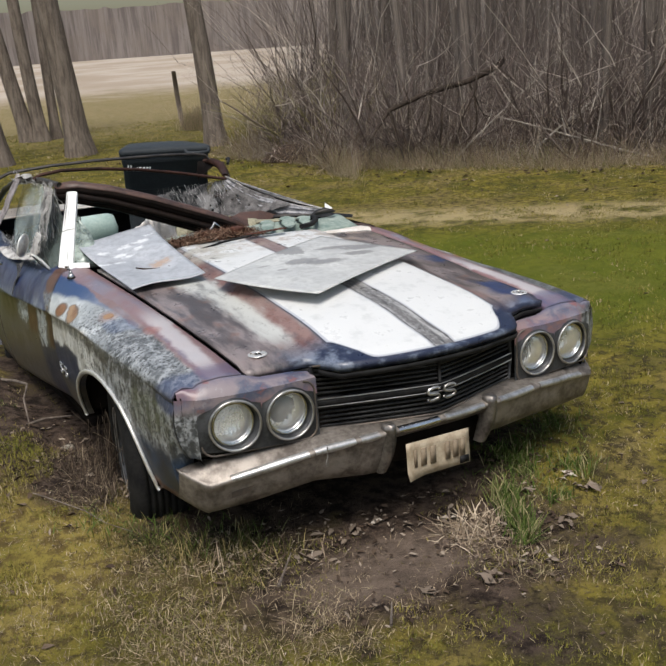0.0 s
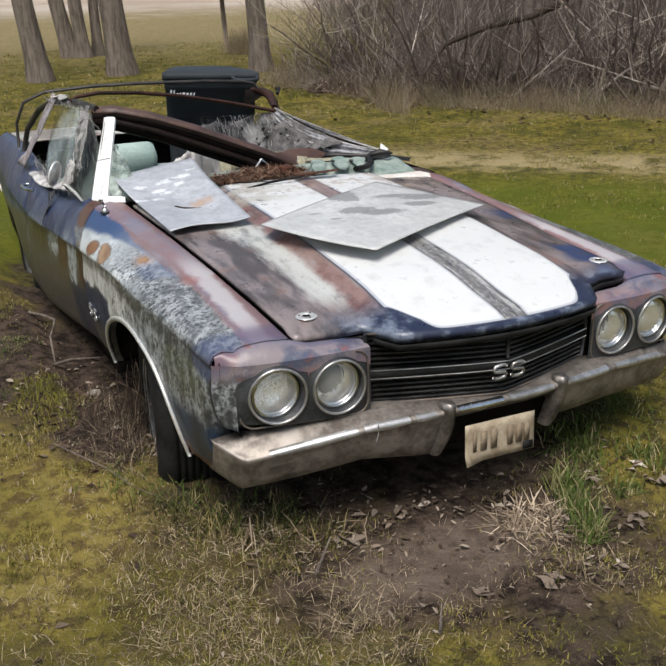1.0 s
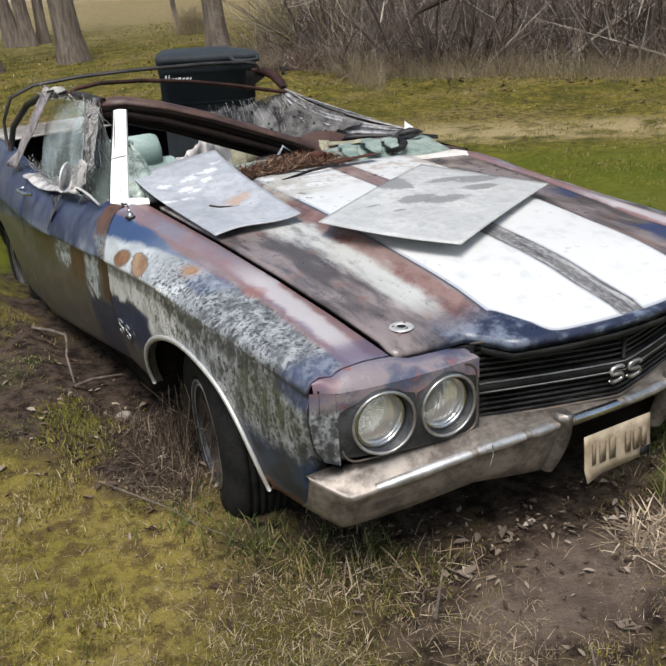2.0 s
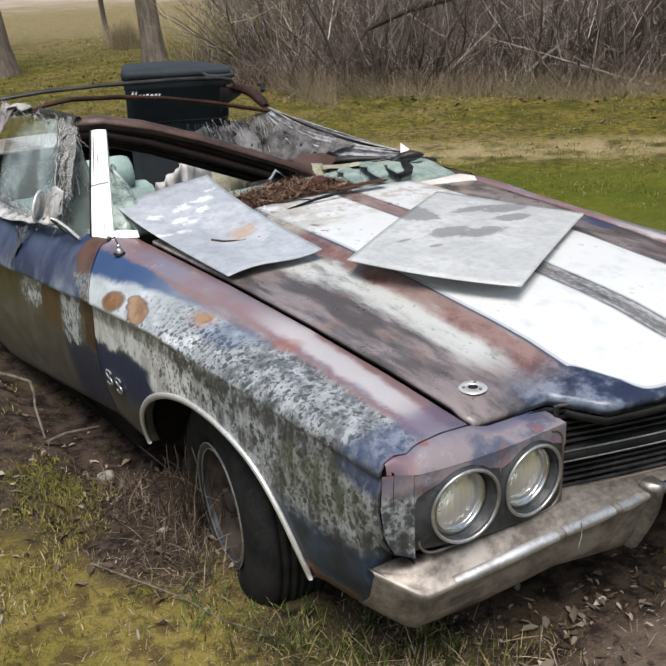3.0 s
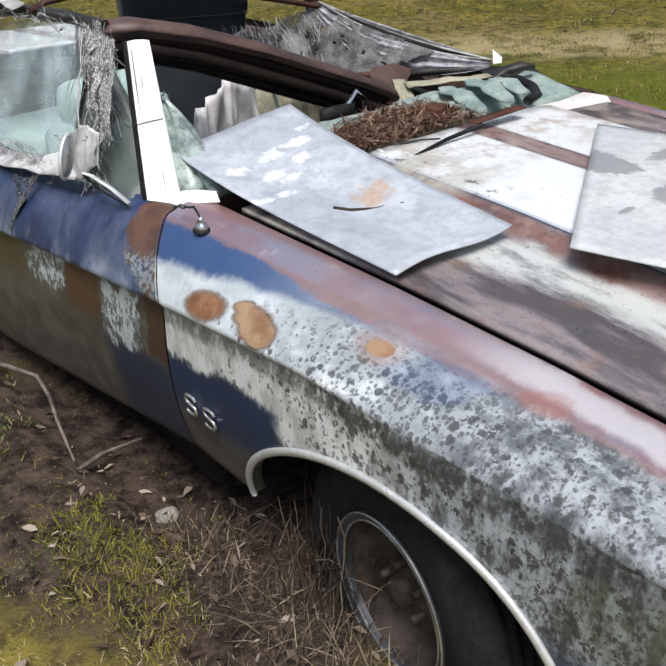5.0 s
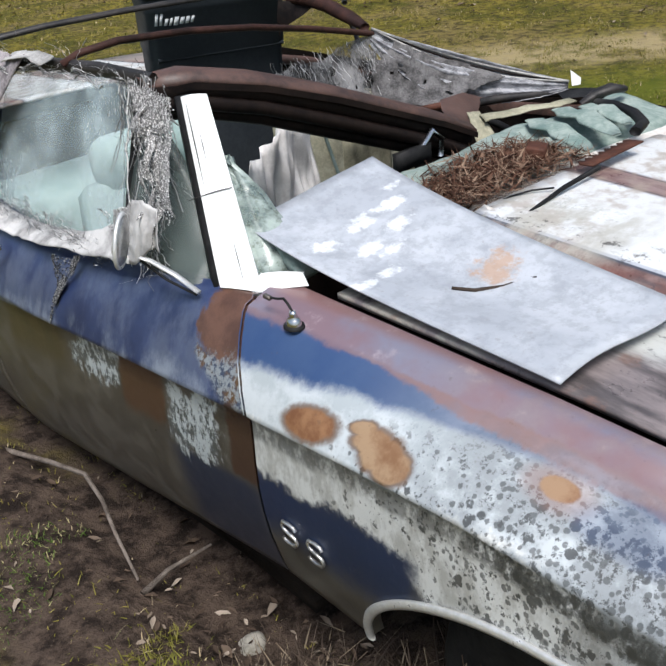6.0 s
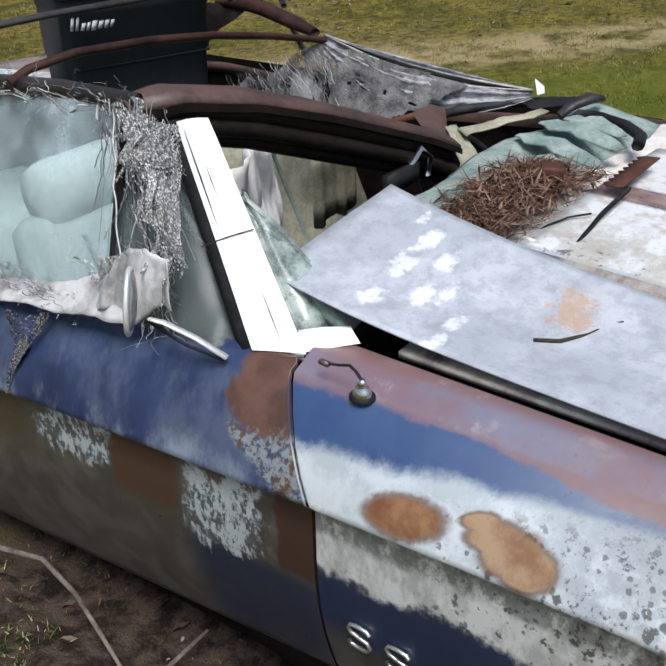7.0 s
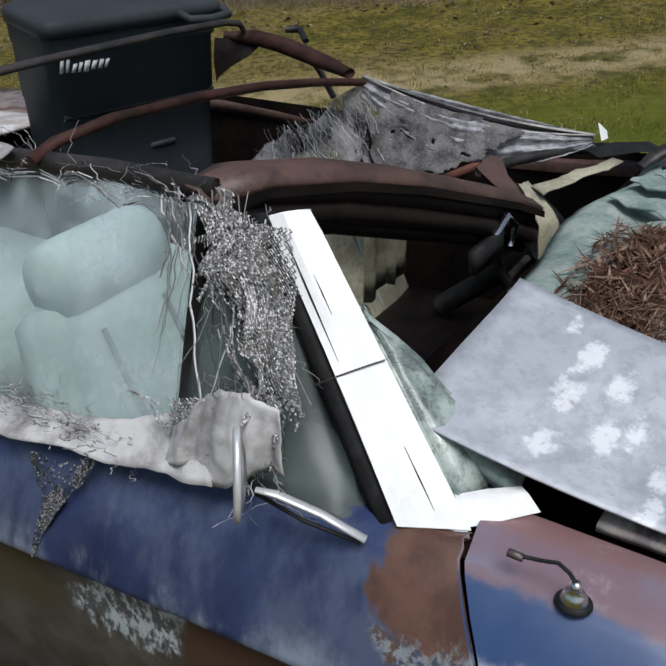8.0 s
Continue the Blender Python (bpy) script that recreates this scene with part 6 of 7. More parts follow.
def wood_trunks():
    rnd = random.Random(12)
    proto = []
    for k in range(5):
        bm = bmesh.new()
        rows = []
        for j in range(9):
            v = j / 8
            ring = []
            for i in range(9):
                a = 2 * math.pi * i / 9
                q = (1 - 0.5 * v) * (1 + 0.6 * math.exp(-v * 14))
                ring.append((q * math.cos(a) + 0.6 * math.sin(3 * v + k), q * math.sin(a) + 0.5 * math.sin(2.3 * v + 2 * k), 9.0 * v))
            rows.append(ring)
        sheet(rows, True, bm)
        me = bpy.data.meshes.new("woodland_tree")
        bm.to_mesh(me)
        bm.free()
        for p in me.polygons:
            p.use_smooth = True
        me.materials.append(TRUNKS)
        proto.append(me)
    for k in range(230):
        e = edge_point(rnd.uniform(0.2, 1.0))
        b = 0.8 + 17 * rnd.random() ** 1.2
        x, y = e.x + b * 0.72 + rnd.uniform(-0.5, 0.5), e.y + b * 0.69 + rnd.uniform(-0.5, 0.5)
        s = rnd.choice((0.02, 0.025, 0.03, 0.04, 0.05, 0.06, 0.085))
        if y > 1.78 * x + 1.6:
            continue
        ob = new("woodland_tree", proto[k % 5])
        ob.matrix_basis = Matrix.Translation((x, y, -0.05)) @ Euler((radians(rnd.uniform(-5, 5)), radians(rnd.uniform(-5, 5)), rnd.uniform(0, 6.3))).to_matrix().to_4x4() @ Matrix.Diagonal((s, s, rnd.uniform(0.8, 1.2), 1))
        tagged(ob, "bare grey-brown tree trunk in the wood", "tree", "woodland trees")


wood_trunks()


def make_far_wood():
    g = Nodes("far_bare_wood", 1.0)
    v1 = g.noise(1.1, 5, 0.7, g.scaled(1.0, 1.0, 0.06))
    v2 = g.noise(0.2, 5, 0.6)
    col = g.mix(g.ss(v1, 0.38, 0.62), (0.138, 0.120, 0.115), (0.235, 0.21, 0.198))
    col = g.mix(g.mul(g.ss(v2, 0.45, 0.6), 0.5), col, (0.20, 0.17, 0.15))
    return g.done(col, 1.0)


FARWOOD = make_far_wood()


def backdrop(points, h0, h1, seed, label):
    rows = [[], []]
    n = 240
    for i in range(n + 1):
        f = i / n * (len(points) - 1)
        k = min(int(f), len(points) - 2)
        p = Vector((*points[k], 0)).lerp(Vector((*points[k + 1], 0)), f - k)
        top = h0 + (h1 - h0) * (0.5 + 0.5 * noise.noise(Vector((i * 0.07, seed, 0)))) + 0.6 * noise.noise(Vector((i * 0.9, seed, 4)))
        z = ground_h(p.x, p.y) - 0.5
        rows[0].append((p.x, p.y, z))
        rows[1].append((p.x, p.y, z + top))
    ob = part("backdrop", sheet(rows), FARWOOD)
    return tagged(ob, label, "far woods", kind="structure")


backdrop([(-160, 120), (-60, 150), (40, 155), (100, 130), (150, 90)], 8.2, 9.6, 3, "far bare woods beyond the field")
backdrop([(20, 35), (24, 26), (28, 17), (34, 6), (40, -8)], 11, 13, 5, "deep bare woods")

# ---------------------------------------------------------------- glass, netting and rags at the side window


def make_dusty_glass():
    g = Nodes("dusty_glass_with_sky_glare", 0.12)
    n1, n2 = g.noise(4, 5, 0.6), g.noise(30, 5, 0.7)
    g.bsdf.inputs["IOR"].default_value = 1.45
    # milky film: dust, with the sky's reflection put into its pale blue
    a = g.add(0.15, g.mul(g.ss(g.add(g.mul(n1, 0.75), g.mul(n2, 0.25)), 0.40, 0.66), 0.27))
    g.put(g.bsdf.inputs["Alpha"], a)
    return g.done(g.mix(n1, (0.50, 0.63, 0.66), (0.68, 0.78, 0.80)), 0.15)


DUSTY = make_dusty_glass()
gv_ = Nodes("grimy_vent_glass", 0.08)
gv_.bsdf.inputs["Specular IOR Level"].default_value = 0.18
gv_.put(gv_.bsdf.inputs["Alpha"], gv_.add(0.58, gv_.mul(gv_.noise(14, 5, 0.7), 0.25)))
VENT = gv_.done(gv_.mix(gv_.noise(9, 5, 0.7), (0.040, 0.052, 0.050), (0.12, 0.142, 0.134)), 0.28)


def side_glass(name, outline, label, material):
    """A slightly curved pane between the belt and the rail: rows from belt to top along y."""
    rows = []
    for k in range(9):
        v = k / 8
        row = []
        for y, zb, zt in outline:
            z = zb + (zt - zb) * v
            row.append((-0.862 + 0.125 * v - 0.018 * math.sin(math.pi * v), y, z))
        rows.append(row)
    ob = part(name, sheet(rows), material, doors[0], label)
    thick(ob, 0.002)
    ob.visible_shadow = False
    return ob


side_glass("side_window", [(2.02, 0.735, 1.075), (2.2, 0.715, 1.085), (2.4, 0.69, 1.08), (2.6, 0.685, 1.065), (2.72, 0.69, 1.05)], "dusty side window glass with sky glare in its colour", DUSTY)
side_glass("vent_window", [(1.71, 0.742, 0.765), (1.775, 0.745, 0.80), (1.84, 0.745, 0.89), (1.93, 0.74, 0.985), (1.985, 0.738, 1.04), (2.0, 0.736, 1.05)], "grimy dark vent window glass", VENT)
aside = (A0 - A1).normalized()
thick(part("vent_seal", sheet([[A0.lerp(A3, v) + aside * w - out * dn for w, dn in ((-0.010, 0.014), (0.004, 0.006), (0.018, 0.010), (0.025, 0.020))] for v in np.linspace(-0.02, 1.03, 9)]), DARK, doors[0], "flat black rubber window seal"), 0.003)
part("window_post", tube([(-0.862, 2.01, 0.735), (-0.80, 2.01, 0.92), (-0.745, 2.01, 1.075)], 0.012, 8), DARK, doors[0])
DEADSTRAW = make_stems("grey_dead_straw", (0.030, 0.022, 0.017), (0.115, 0.085, 0.063), (0.25, 0.20, 0.14))


def make_white_gauze():
    """Thin dirty-white woven cloth, slightly see-through."""
    g = Nodes("white_gauze", 0.9)
    n1, n2 = g.noise(11, 5, 0.65), g.noise(420, 2, 0.5)
    weave = g.m("ABSOLUTE", g.m("SINE", g.mul(g.add(g.z, g.mul(g.y, 0.4)), 1500.0)))
    g.put(g.bsdf.inputs["Alpha"], g.ss(g.add(g.mul(n2, 0.5), g.add(g.mul(weave, 0.22), g.mul(n1, 0.7))), 0.30, 0.64))
    return g.done(g.mix(g.ss(n1, 0.36, 0.64), (0.29, 0.282, 0.28), (0.56, 0.55, 0.54)), 0.9, n1, 0.004)


GAUZEWHITE = make_white_gauze()
DARKNET = make_stems("sooty_net", (0.020, 0.020, 0.022), (0.11, 0.11, 0.115), (0.30, 0.30, 0.30))
THREAD = make_stems("frayed_threads", (0.10, 0.098, 0.096), (0.47, 0.46, 0.455), (0.82, 0.81, 0.80))


def frayed(name, count, seed, start, drift, length, radius, label, joints=7, wild=0.012, curl=0.16):
    """Hanging frayed threads in one mesh."""
    r = np.random.RandomState(seed)
    p = start(r, count)
    L = length[0] + (length[1] - length[0]) * r.rand(count)
    rad = radius * (0.6 + 0.8 * r.rand(count))
    d = np.tile(np.array(drift, float), (count, 1)) + r.randn(count, 3) * 0.10
    pts = [p]
    ph = r.rand(count) * 6.3
    for k in range(joints - 1):
        d = d + r.randn(count, 3) * curl
        q = d / np.linalg.norm(d, axis=1)[:, None]
        step = q * (L / (joints - 1))[:, None]
        step[:, 1] += wild * np.sin(ph + k * 1.7)
        step[:, 0] += wild * 0.6 * np.cos(ph + k * 2.1)
        pts.append(pts[-1] + step)
    J, S = joints, 3
    verts = np.zeros((count, J, S, 3))
    for k in range(J):
        for s in range(S):
            a = 2 * math.pi * s / S
            verts[:, k, s] = pts[k] + np.stack([rad * math.cos(a), rad * math.sin(a), 0.3 * rad * math.sin(a * 2)], 1)
    idx = np.arange(count)[:, None, None] * (J * S) + np.arange(J - 1)[None, :, None] * S
    s0 = np.arange(S)[None, None, :]
    s1 = (s0 + 1) % S
    faces = np.stack(np.broadcast_arrays(idx + s0, idx + s1, idx + S + s1, idx + S + s0), -1).reshape(-1, 4)
    ob = np_mesh(name, verts.reshape(-1, 3), faces, THREAD)
    ob.parent = car
    ob["label"] = label
    return tagged(ob, kind="stuff")


def top_start(y0, y1, x0, x1, z0, z1):
    def fn(r, n):
        t = r.rand(n)
        return np.stack([x0 + (x1 - x0) * r.rand(n), y0 + (y1 - y0) * t, z0 + (z1 - z0) * r.rand(n)], 1)

    return fn


frayed("torn_netting", 60, 21, top_start(1.86, 2.0, -0.81, -0.76, 0.80, 1.06), (-0.20, -0.02, -0.7), (0.03, 0.09), 0.0006, "shredded grey lining hanging in threads", 10, 0.006, 0.22)
frayed("torn_netting", 20, 22, top_start(1.90, 2.06, -0.775, -0.745, 1.08, 1.12), (-0.24, -0.10, -1.0), (0.14, 0.34), 0.0011, "long hanging lining threads", 14, 0.003, 0.07)
frayed("torn_netting", 170, 28, top_start(2.42, 2.47, -0.10, 0.36, 0.86, 0.95), (0.10, -0.35, -0.8), (0.05, 0.13), 0.0007, "frayed threads of the torn top lining", 9, 0.005, 0.15)
frayed("torn_netting", 16, 26, top_start(1.93, 2.10, -0.775, -0.745, 1.08, 1.12), (-0.20, -0.25, -1.0), (0.10, 0.34), 0.0016, "twisted cords of torn lining", 14, 0.004, 0.09)
frayed("torn_netting", 110, 23, top_start(1.98, 2.85, -0.80, -0.70, 1.080, 1.115), (0.0, 0.7, 0.0), (0.03, 0.09), 0.0007, "frayed lining lying along the roof rail", 10, 0.004, 0.16)
frayed("torn_netting", 320, 24, top_start(2.05, 2.75, -0.91, -0.872, 0.71, 0.76), (0.0, 0.6, 0.12), (0.03, 0.07), 0.0007, "frayed lining heaped along the door top", 10, 0.008, 0.30)
frayed("torn_netting", 60, 25, top_start(1.82, 1.96, -0.875, -0.84, 0.78, 0.92), (-0.10, -0.1, -0.8), (0.05, 0.13), 0.0007, "frayed lining over the mirror", 10, 0.006, 0.30)


def lattice(name, corners, nu, nv, r, seed, label, crumple=0.014):
    """A knotted diamond net between four corners, torn in places."""
    rnd = random.Random(seed)
    a, b, c, d = (Vector(p) for p in corners)

    def at(u, v):
        p = a.lerp(b, u).lerp(d.lerp(c, u), v)
        return p + noise.noise_vector(p * 14 + Vector((seed, 0, 0))) * crumple + noise.noise_vector(p * 30) * crumple * 0.10

    bm = bmesh.new()
    for i in range(nu):
        for j in range(nv):
            for di in (-1, 1):
                if rnd.random() < 0.07 + 0.85 * (noise.noise(at(i / nu, j / nv) * 15 + Vector((seed, 2, 0))) > 0.04):
                    continue
                u0, v0, u1, v1 = i / nu, j / nv, (i + di * 0.5) / nu, (j + 0.5) / nv
                u2, v2 = (i) / nu, (j + 1) / nv
                tube([at(u0, v0), at(u1, v1), at(u2, v2)], r, 3, bm, caps=False)
                # a knot where strands meet
                c, q = at(u1, v1), r * 2.1
                top, low = bm.verts.new(c + Vector((0, 0, q))), bm.verts.new(c - Vector((0, 0, q)))
                belt = [bm.verts.new(c + Vector((q * math.cos(k * 2.1), q * math.sin(k * 2.1), 0))) for k in range(3)]
                for k in range(3):
                    bm.faces.new((belt[k], belt[(k + 1) % 3], top))
                    bm.faces.new((belt[(k + 1) % 3], belt[k], low))
    return tagged(part(name, bm, THREAD, car, label), kind="stuff")


lattice("torn_netting", ((-0.765, 1.87, 1.09), (-0.765, 1.99, 1.10), (-0.862, 1.98, 0.80), (-0.868, 1.82, 0.82)), 22, 48, 0.0010, 5, "torn knotted lining net", 0.020)
lattice("torn_netting", ((-0.770, 1.85, 1.085), (-0.772, 2.02, 1.095), (-0.850, 2.00, 0.86), (-0.862, 1.80, 0.86)), 24, 40, 0.0010, 19, "torn knotted lining net", 0.016)
lattice("torn_netting", ((-0.765, 1.91, 1.10), (-0.765, 1.98, 1.11), (-0.875, 1.92, 0.86), (-0.880, 1.84, 0.86)), 14, 42, 0.0009, 15, "bunched strand of lining net", 0.034)
lattice("torn_netting", ((-0.80, 1.85, 1.00), (-0.80, 1.93, 1.00), (-0.885, 1.98, 0.80), (-0.895, 1.83, 0.80)), 20, 36, 0.0009, 16, "bunched strand of lining net", 0.028)
lattice("torn_netting", ((-0.77, 1.93, 1.06), (-0.77, 1.98, 1.06), (-0.88, 1.94, 0.84), (-0.88, 1.88, 0.84)), 10, 40, 0.0010, 27, "bunched strand of lining net", 0.030)
lattice("torn_netting", ((-0.868, 1.84, 0.90), (-0.866, 2.10, 0.83), (-0.885, 2.12, 0.74), (-0.90, 1.86, 0.76)), 36, 18, 0.0008, 9, "torn knotted lining net")

lattice("torn_netting", ((-0.785, 2.02, 1.118), (-0.80, 2.85, 1.062), (-0.785, 2.85, 1.025), (-0.775, 2.02, 1.080)), 90, 7, 0.0008, 31, "lining net along the roof rail", 0.022)
lattice("torn_netting", ((-0.918, 2.13, 0.722), (-0.928, 2.27, 0.690), (-0.995, 2.36, 0.500), (-0.992, 2.25, 0.530)), 30, 44, 0.0011, 41, "scrap of dark net lying over the door", 0.010).data.materials[0] = DARKNET


def drape(name, rows, material, label, seed, ragged=0.012):
    out_rows = []
    for row in rows:
        pts = []
        for k in range(len(row) - 1):
            a, b = Vector(row[k]), Vector(row[k + 1])
            for i in range(8):
                pts.append(a.lerp(b, i / 8))
        pts.append(Vector(row[-1]))
        out_rows.append(pts)
    fine = []
    for ra, rb in zip(out_rows, out_rows[1:]):
        for i in range(4):
            fine.append([p.lerp(q, i / 4) for p, q in zip(ra, rb)])
    fine.append(out_rows[-1])
    fine = [[p + noise.noise_vector(p * 9 + Vector((seed, 0, 0))) * ragged + noise.noise_vector(p * 34) * ragged * 0.35 for p in row] for row in fine]
    ob = part(name, sheet(fine), material, car, label)
    thick(ob, 0.003)
    return ob


drape("rag", [[(-0.905, 1.90, 0.765), (-0.915, 2.0, 0.752), (-0.925, 2.2, 0.722), (-0.935, 2.5, 0.685), (-0.94, 2.8, 0.69)], [(-0.885, 1.91, 0.80), (-0.895, 2.0, 0.772), (-0.91, 2.2, 0.735), (-0.915, 2.5, 0.695), (-0.92, 2.8, 0.70)], [(-0.866, 1.93, 0.87), (-0.864, 2.02, 0.81), (-0.87, 2.2, 0.745), (-0.87, 2.5, 0.70), (-0.875, 2.8, 0.705)]], GAUZEWHITE, "dirty white gauze draped over the door top", 2)
gauze_rows = []
for j in range(15):
    v = j / 14
    row = []
    for i in range(61):
        u = i / 60
        top = Vector((-0.872, 1.985, 0.830)).lerp(Vector((-0.868, 1.812, 0.895)), u) + Vector((0, 0, 0.035 * math.sin(u * math.pi)))
        low = Vector((-0.907, 2.000, 0.752)).lerp(Vector((-0.888, 1.797, 0.806)), u) + Vector((0, 0, 0.016 * math.sin(u * 9.0)))
        fold = 0.006 * math.sin(u * 17 + 2.2 * math.sin(u * 5) + v) * (0.25 + 0.75 * v) + 0.0012 * math.sin(u * 47 + 3 * v)
        row.append(top.lerp(low, v) + Vector((-0.004 * math.sin(v * math.pi) + fold, 0.3 * fold, 0)) + noise.noise_vector(Vector((u * 9, v * 5, 6))) * 0.004)
    gauze_rows.append(row)
thick(part("rag", sheet(gauze_rows), GAUZEWHITE, car, "dirty white gauze hanging in folds at the mirror"), 0.002)
drape("rag", [[(-0.775, 2.50, 1.115), (-0.785, 2.68, 1.10)], [(-0.84, 2.62, 0.98), (-0.845, 2.80, 0.96)], [(-0.91, 2.80, 0.80), (-0.915, 2.95, 0.79)], [(-0.945, 2.92, 0.70), (-0.95, 3.08, 0.70)]], MAUVECLOTH, "long dirty mauve-grey rag hanging from the roof rail", 9)
drape("rag", [[(-0.80, 2.38, 1.100), (-0.79, 2.48, 1.105), (-0.80, 2.6, 1.09)], [(-0.755, 2.38, 1.112), (-0.755, 2.48, 1.115), (-0.76, 2.6, 1.105)]], PALECLOTH, "pale strip of torn top cloth on the roof rail", 13, 0.01)
drape("rag", [[(0.27, 1.985, 0.775), (0.33, 1.99, 0.765)], [(0.24, 1.92, 0.70), (0.30, 1.90, 0.69)], [(0.22, 1.90, 0.60), (0.30, 1.88, 0.60)]], OLIVECLOTH, "olive rag hanging from the header", 17, 0.012)
drape("rag", [[(0.30, 1.97, 0.765), (0.45, 1.93, 0.758), (0.62, 1.88, 0.752)], [(0.29, 1.93, 0.755), (0.45, 1.90, 0.748), (0.62, 1.85, 0.745)]], OLIVECLOTH, "olive strip along the far pillar", 19, 0.01)
fold_rows = []
for j in range(13):
    v = j / 12
    row = []
    for i in range(49):
        u = i / 48
        row.append((-0.03 - 0.33 * u + 0.04 * v * (1 - u), 2.33 - 0.13 * u + 0.04 * v + 0.050 * noise.noise(Vector((u * 7.0, v * 2.2, 3.0))) + 0.020 * noise.noise(Vector((u * 19.0, v * 4.0, 8.0))), 0.812 - 0.03 * u * u - 0.02 * math.sin(u * 9) - 0.42 * v))
    fold_rows.append(row)
thick(part("hanging_plastic", sheet(fold_rows), PLASTIC, car, "milky plastic sheet hanging in folds inside the car"), 0.002)
olive_rows = [[(0.0 + 0.015 * k + 0.03 * v, 2.24 + 0.008 * math.sin(k * 1.9) + 0.03 * v, 0.76 - 0.25 * v - 0.012 * math.sin(k * 0.8) * v) for k in range(14)] for v in (0, 0.25, 0.5, 0.75, 1.0)]
thick(part("hanging_rag", sheet(olive_rows), OLIVECLOTH, car, "olive rag hanging in creases beside the plastic"), 0.003)

# far side of the dash: torn mint padding, jagged trim
for pts, r in ((((0.27, 1.77, 0.792), (0.23, 1.65, 0.800), (0.16, 1.50, 0.788)), 0.034), (((0.375, 1.76, 0.797), (0.345, 1.64, 0.806), (0.285, 1.505, 0.792)), 0.036), (((0.455, 1.73, 0.790), (0.44, 1.64, 0.800), (0.40, 1.545, 0.785)), 0.030), (((0.17, 1.66, 0.786), (0.13, 1.58, 0.792), (0.09, 1.50, 0.786)), 0.024)):
    pad = [Vector(pts[0]).lerp(Vector(pts[1]), k / 4) if k < 4 else Vector(pts[1]).lerp(Vector(pts[2]), (k - 4) / 4) for k in range(9)]
    part("torn_padding", tube([p + Vector((0.006 * math.sin(k * 1.9), 0, 0.003 * math.sin(k * 2.3))) for k, p in enumerate(pad)], [r * w for w in (0.35, 0.8, 1.0, 1.08, 1.0, 1.06, 0.95, 0.8, 0.4)], 12, flat=0.20), DASH, dash, "torn mint-green dash padding")
part("rubber_seal", tube([(0.54, 1.73, 0.780), (0.515, 1.66, 0.790), (0.47, 1.57, 0.792), (0.41, 1.505, 0.790), (0.34, 1.485, 0.788)], 0.016, 8, flat=0.8), DARK, car, "curling black rubber seal")
part("bent_bracket", tube([(0.55, 1.79, 0.765), (0.58, 1.765, 0.790), (0.62, 1.735, 0.802), (0.655, 1.72, 0.795), (0.68, 1.73, 0.79)], [0.014, 0.024, 0.026, 0.018, 0.006], 10, flat=0.6), RAIL, car, "bent dull metal bracket at the far pillar")
part("cowl_wire", tube([(-0.275, 1.462, 0.790), (-0.22, 1.445, 0.800), (-0.17, 1.425, 0.803), (-0.13, 1.395, 0.803)], 0.0022, 6), DARK, car)
part("cowl_hose", tube([(-0.262, 1.475, 0.775), (-0.285, 1.462, 0.792), (-0.296, 1.440, 0.795), (-0.285, 1.424, 0.788)], 0.007, 8), WHITE_PAINT, car, "short white hose end")
blk = part("rusty_block", box(0.02, 1.556, 0.805, 0.062, 0.050, 0.050, m=Matrix.Translation((0.02, 1.556, 0.805)) @ Euler((0.1, 0.05, 0.5)).to_matrix().to_4x4() @ Matrix.Translation((-0.02, -1.556, -0.805))), RUSTY, None)
bevelled(blk, 0.006)
tagged(blk, "small rust-brown block lying in needles on the cowl", "metal block")
wiper = part("wiper_arm", tube([(-0.252, 1.368, 0.792), (-0.126, 1.374, 0.806), (0.01, 1.376, 0.812)], [0.0045, 0.0055, 0.006], 6), DARK, car, "thin black wiper arm")
jag = bmesh.new()
sheet([[(0.000 + 0.013 * k, 1.424 + (0.009 if k % 2 else -0.004), 0.815), (0.000 + 0.013 * k, 1.385, 0.818)] for k in range(17)], False, jag)
thick(part("torn_cowl_edge", jag, RUSTY, hood), 0.004)


def needles():
    """Heap of pine needles and dead leaves on the cowl."""
    r = np.random.RandomState(8)
    n = 3600
    t = r.rand(n)
    c = np.stack([-0.31 + 0.44 * t, np.clip(1.585 + r.randn(n) * 0.055, 1.465, 1.70), 0.780 + 0.028 * r.rand(n) * np.exp(-((t - 0.5) / 0.4) ** 2) + 0.010], 1)
    a = r.rand(n) * 6.3
    L = 0.012 + 0.03 * r.rand(n)
    d = np.stack([np.cos(a), np.sin(a), r.randn(n) * 0.42], 1) * L[:, None]
    w = np.stack([-np.sin(a), np.cos(a), r.randn(n) * 0.4], 1) * (0.0009 + 0.0045 * (r.rand(n) ** 6))[:, None]
    verts = np.stack([c - d - w * 0.4, c - w, c + d, c + w], 1).reshape(-1, 3)
    ob = np_mesh("needle_litter", verts, np.arange(4 * n).reshape(n, 4), LITTER)
    return tagged(ob, "brown pine needles and leaf litter on the cowl", "leaf litter", kind="stuff")


LITTER = make_stems("brown_litter", (0.035, 0.017, 0.011), (0.135, 0.070, 0.046), (0.27, 0.19, 0.135))
needles()

# ---------------------------------------------------------------- ground cover


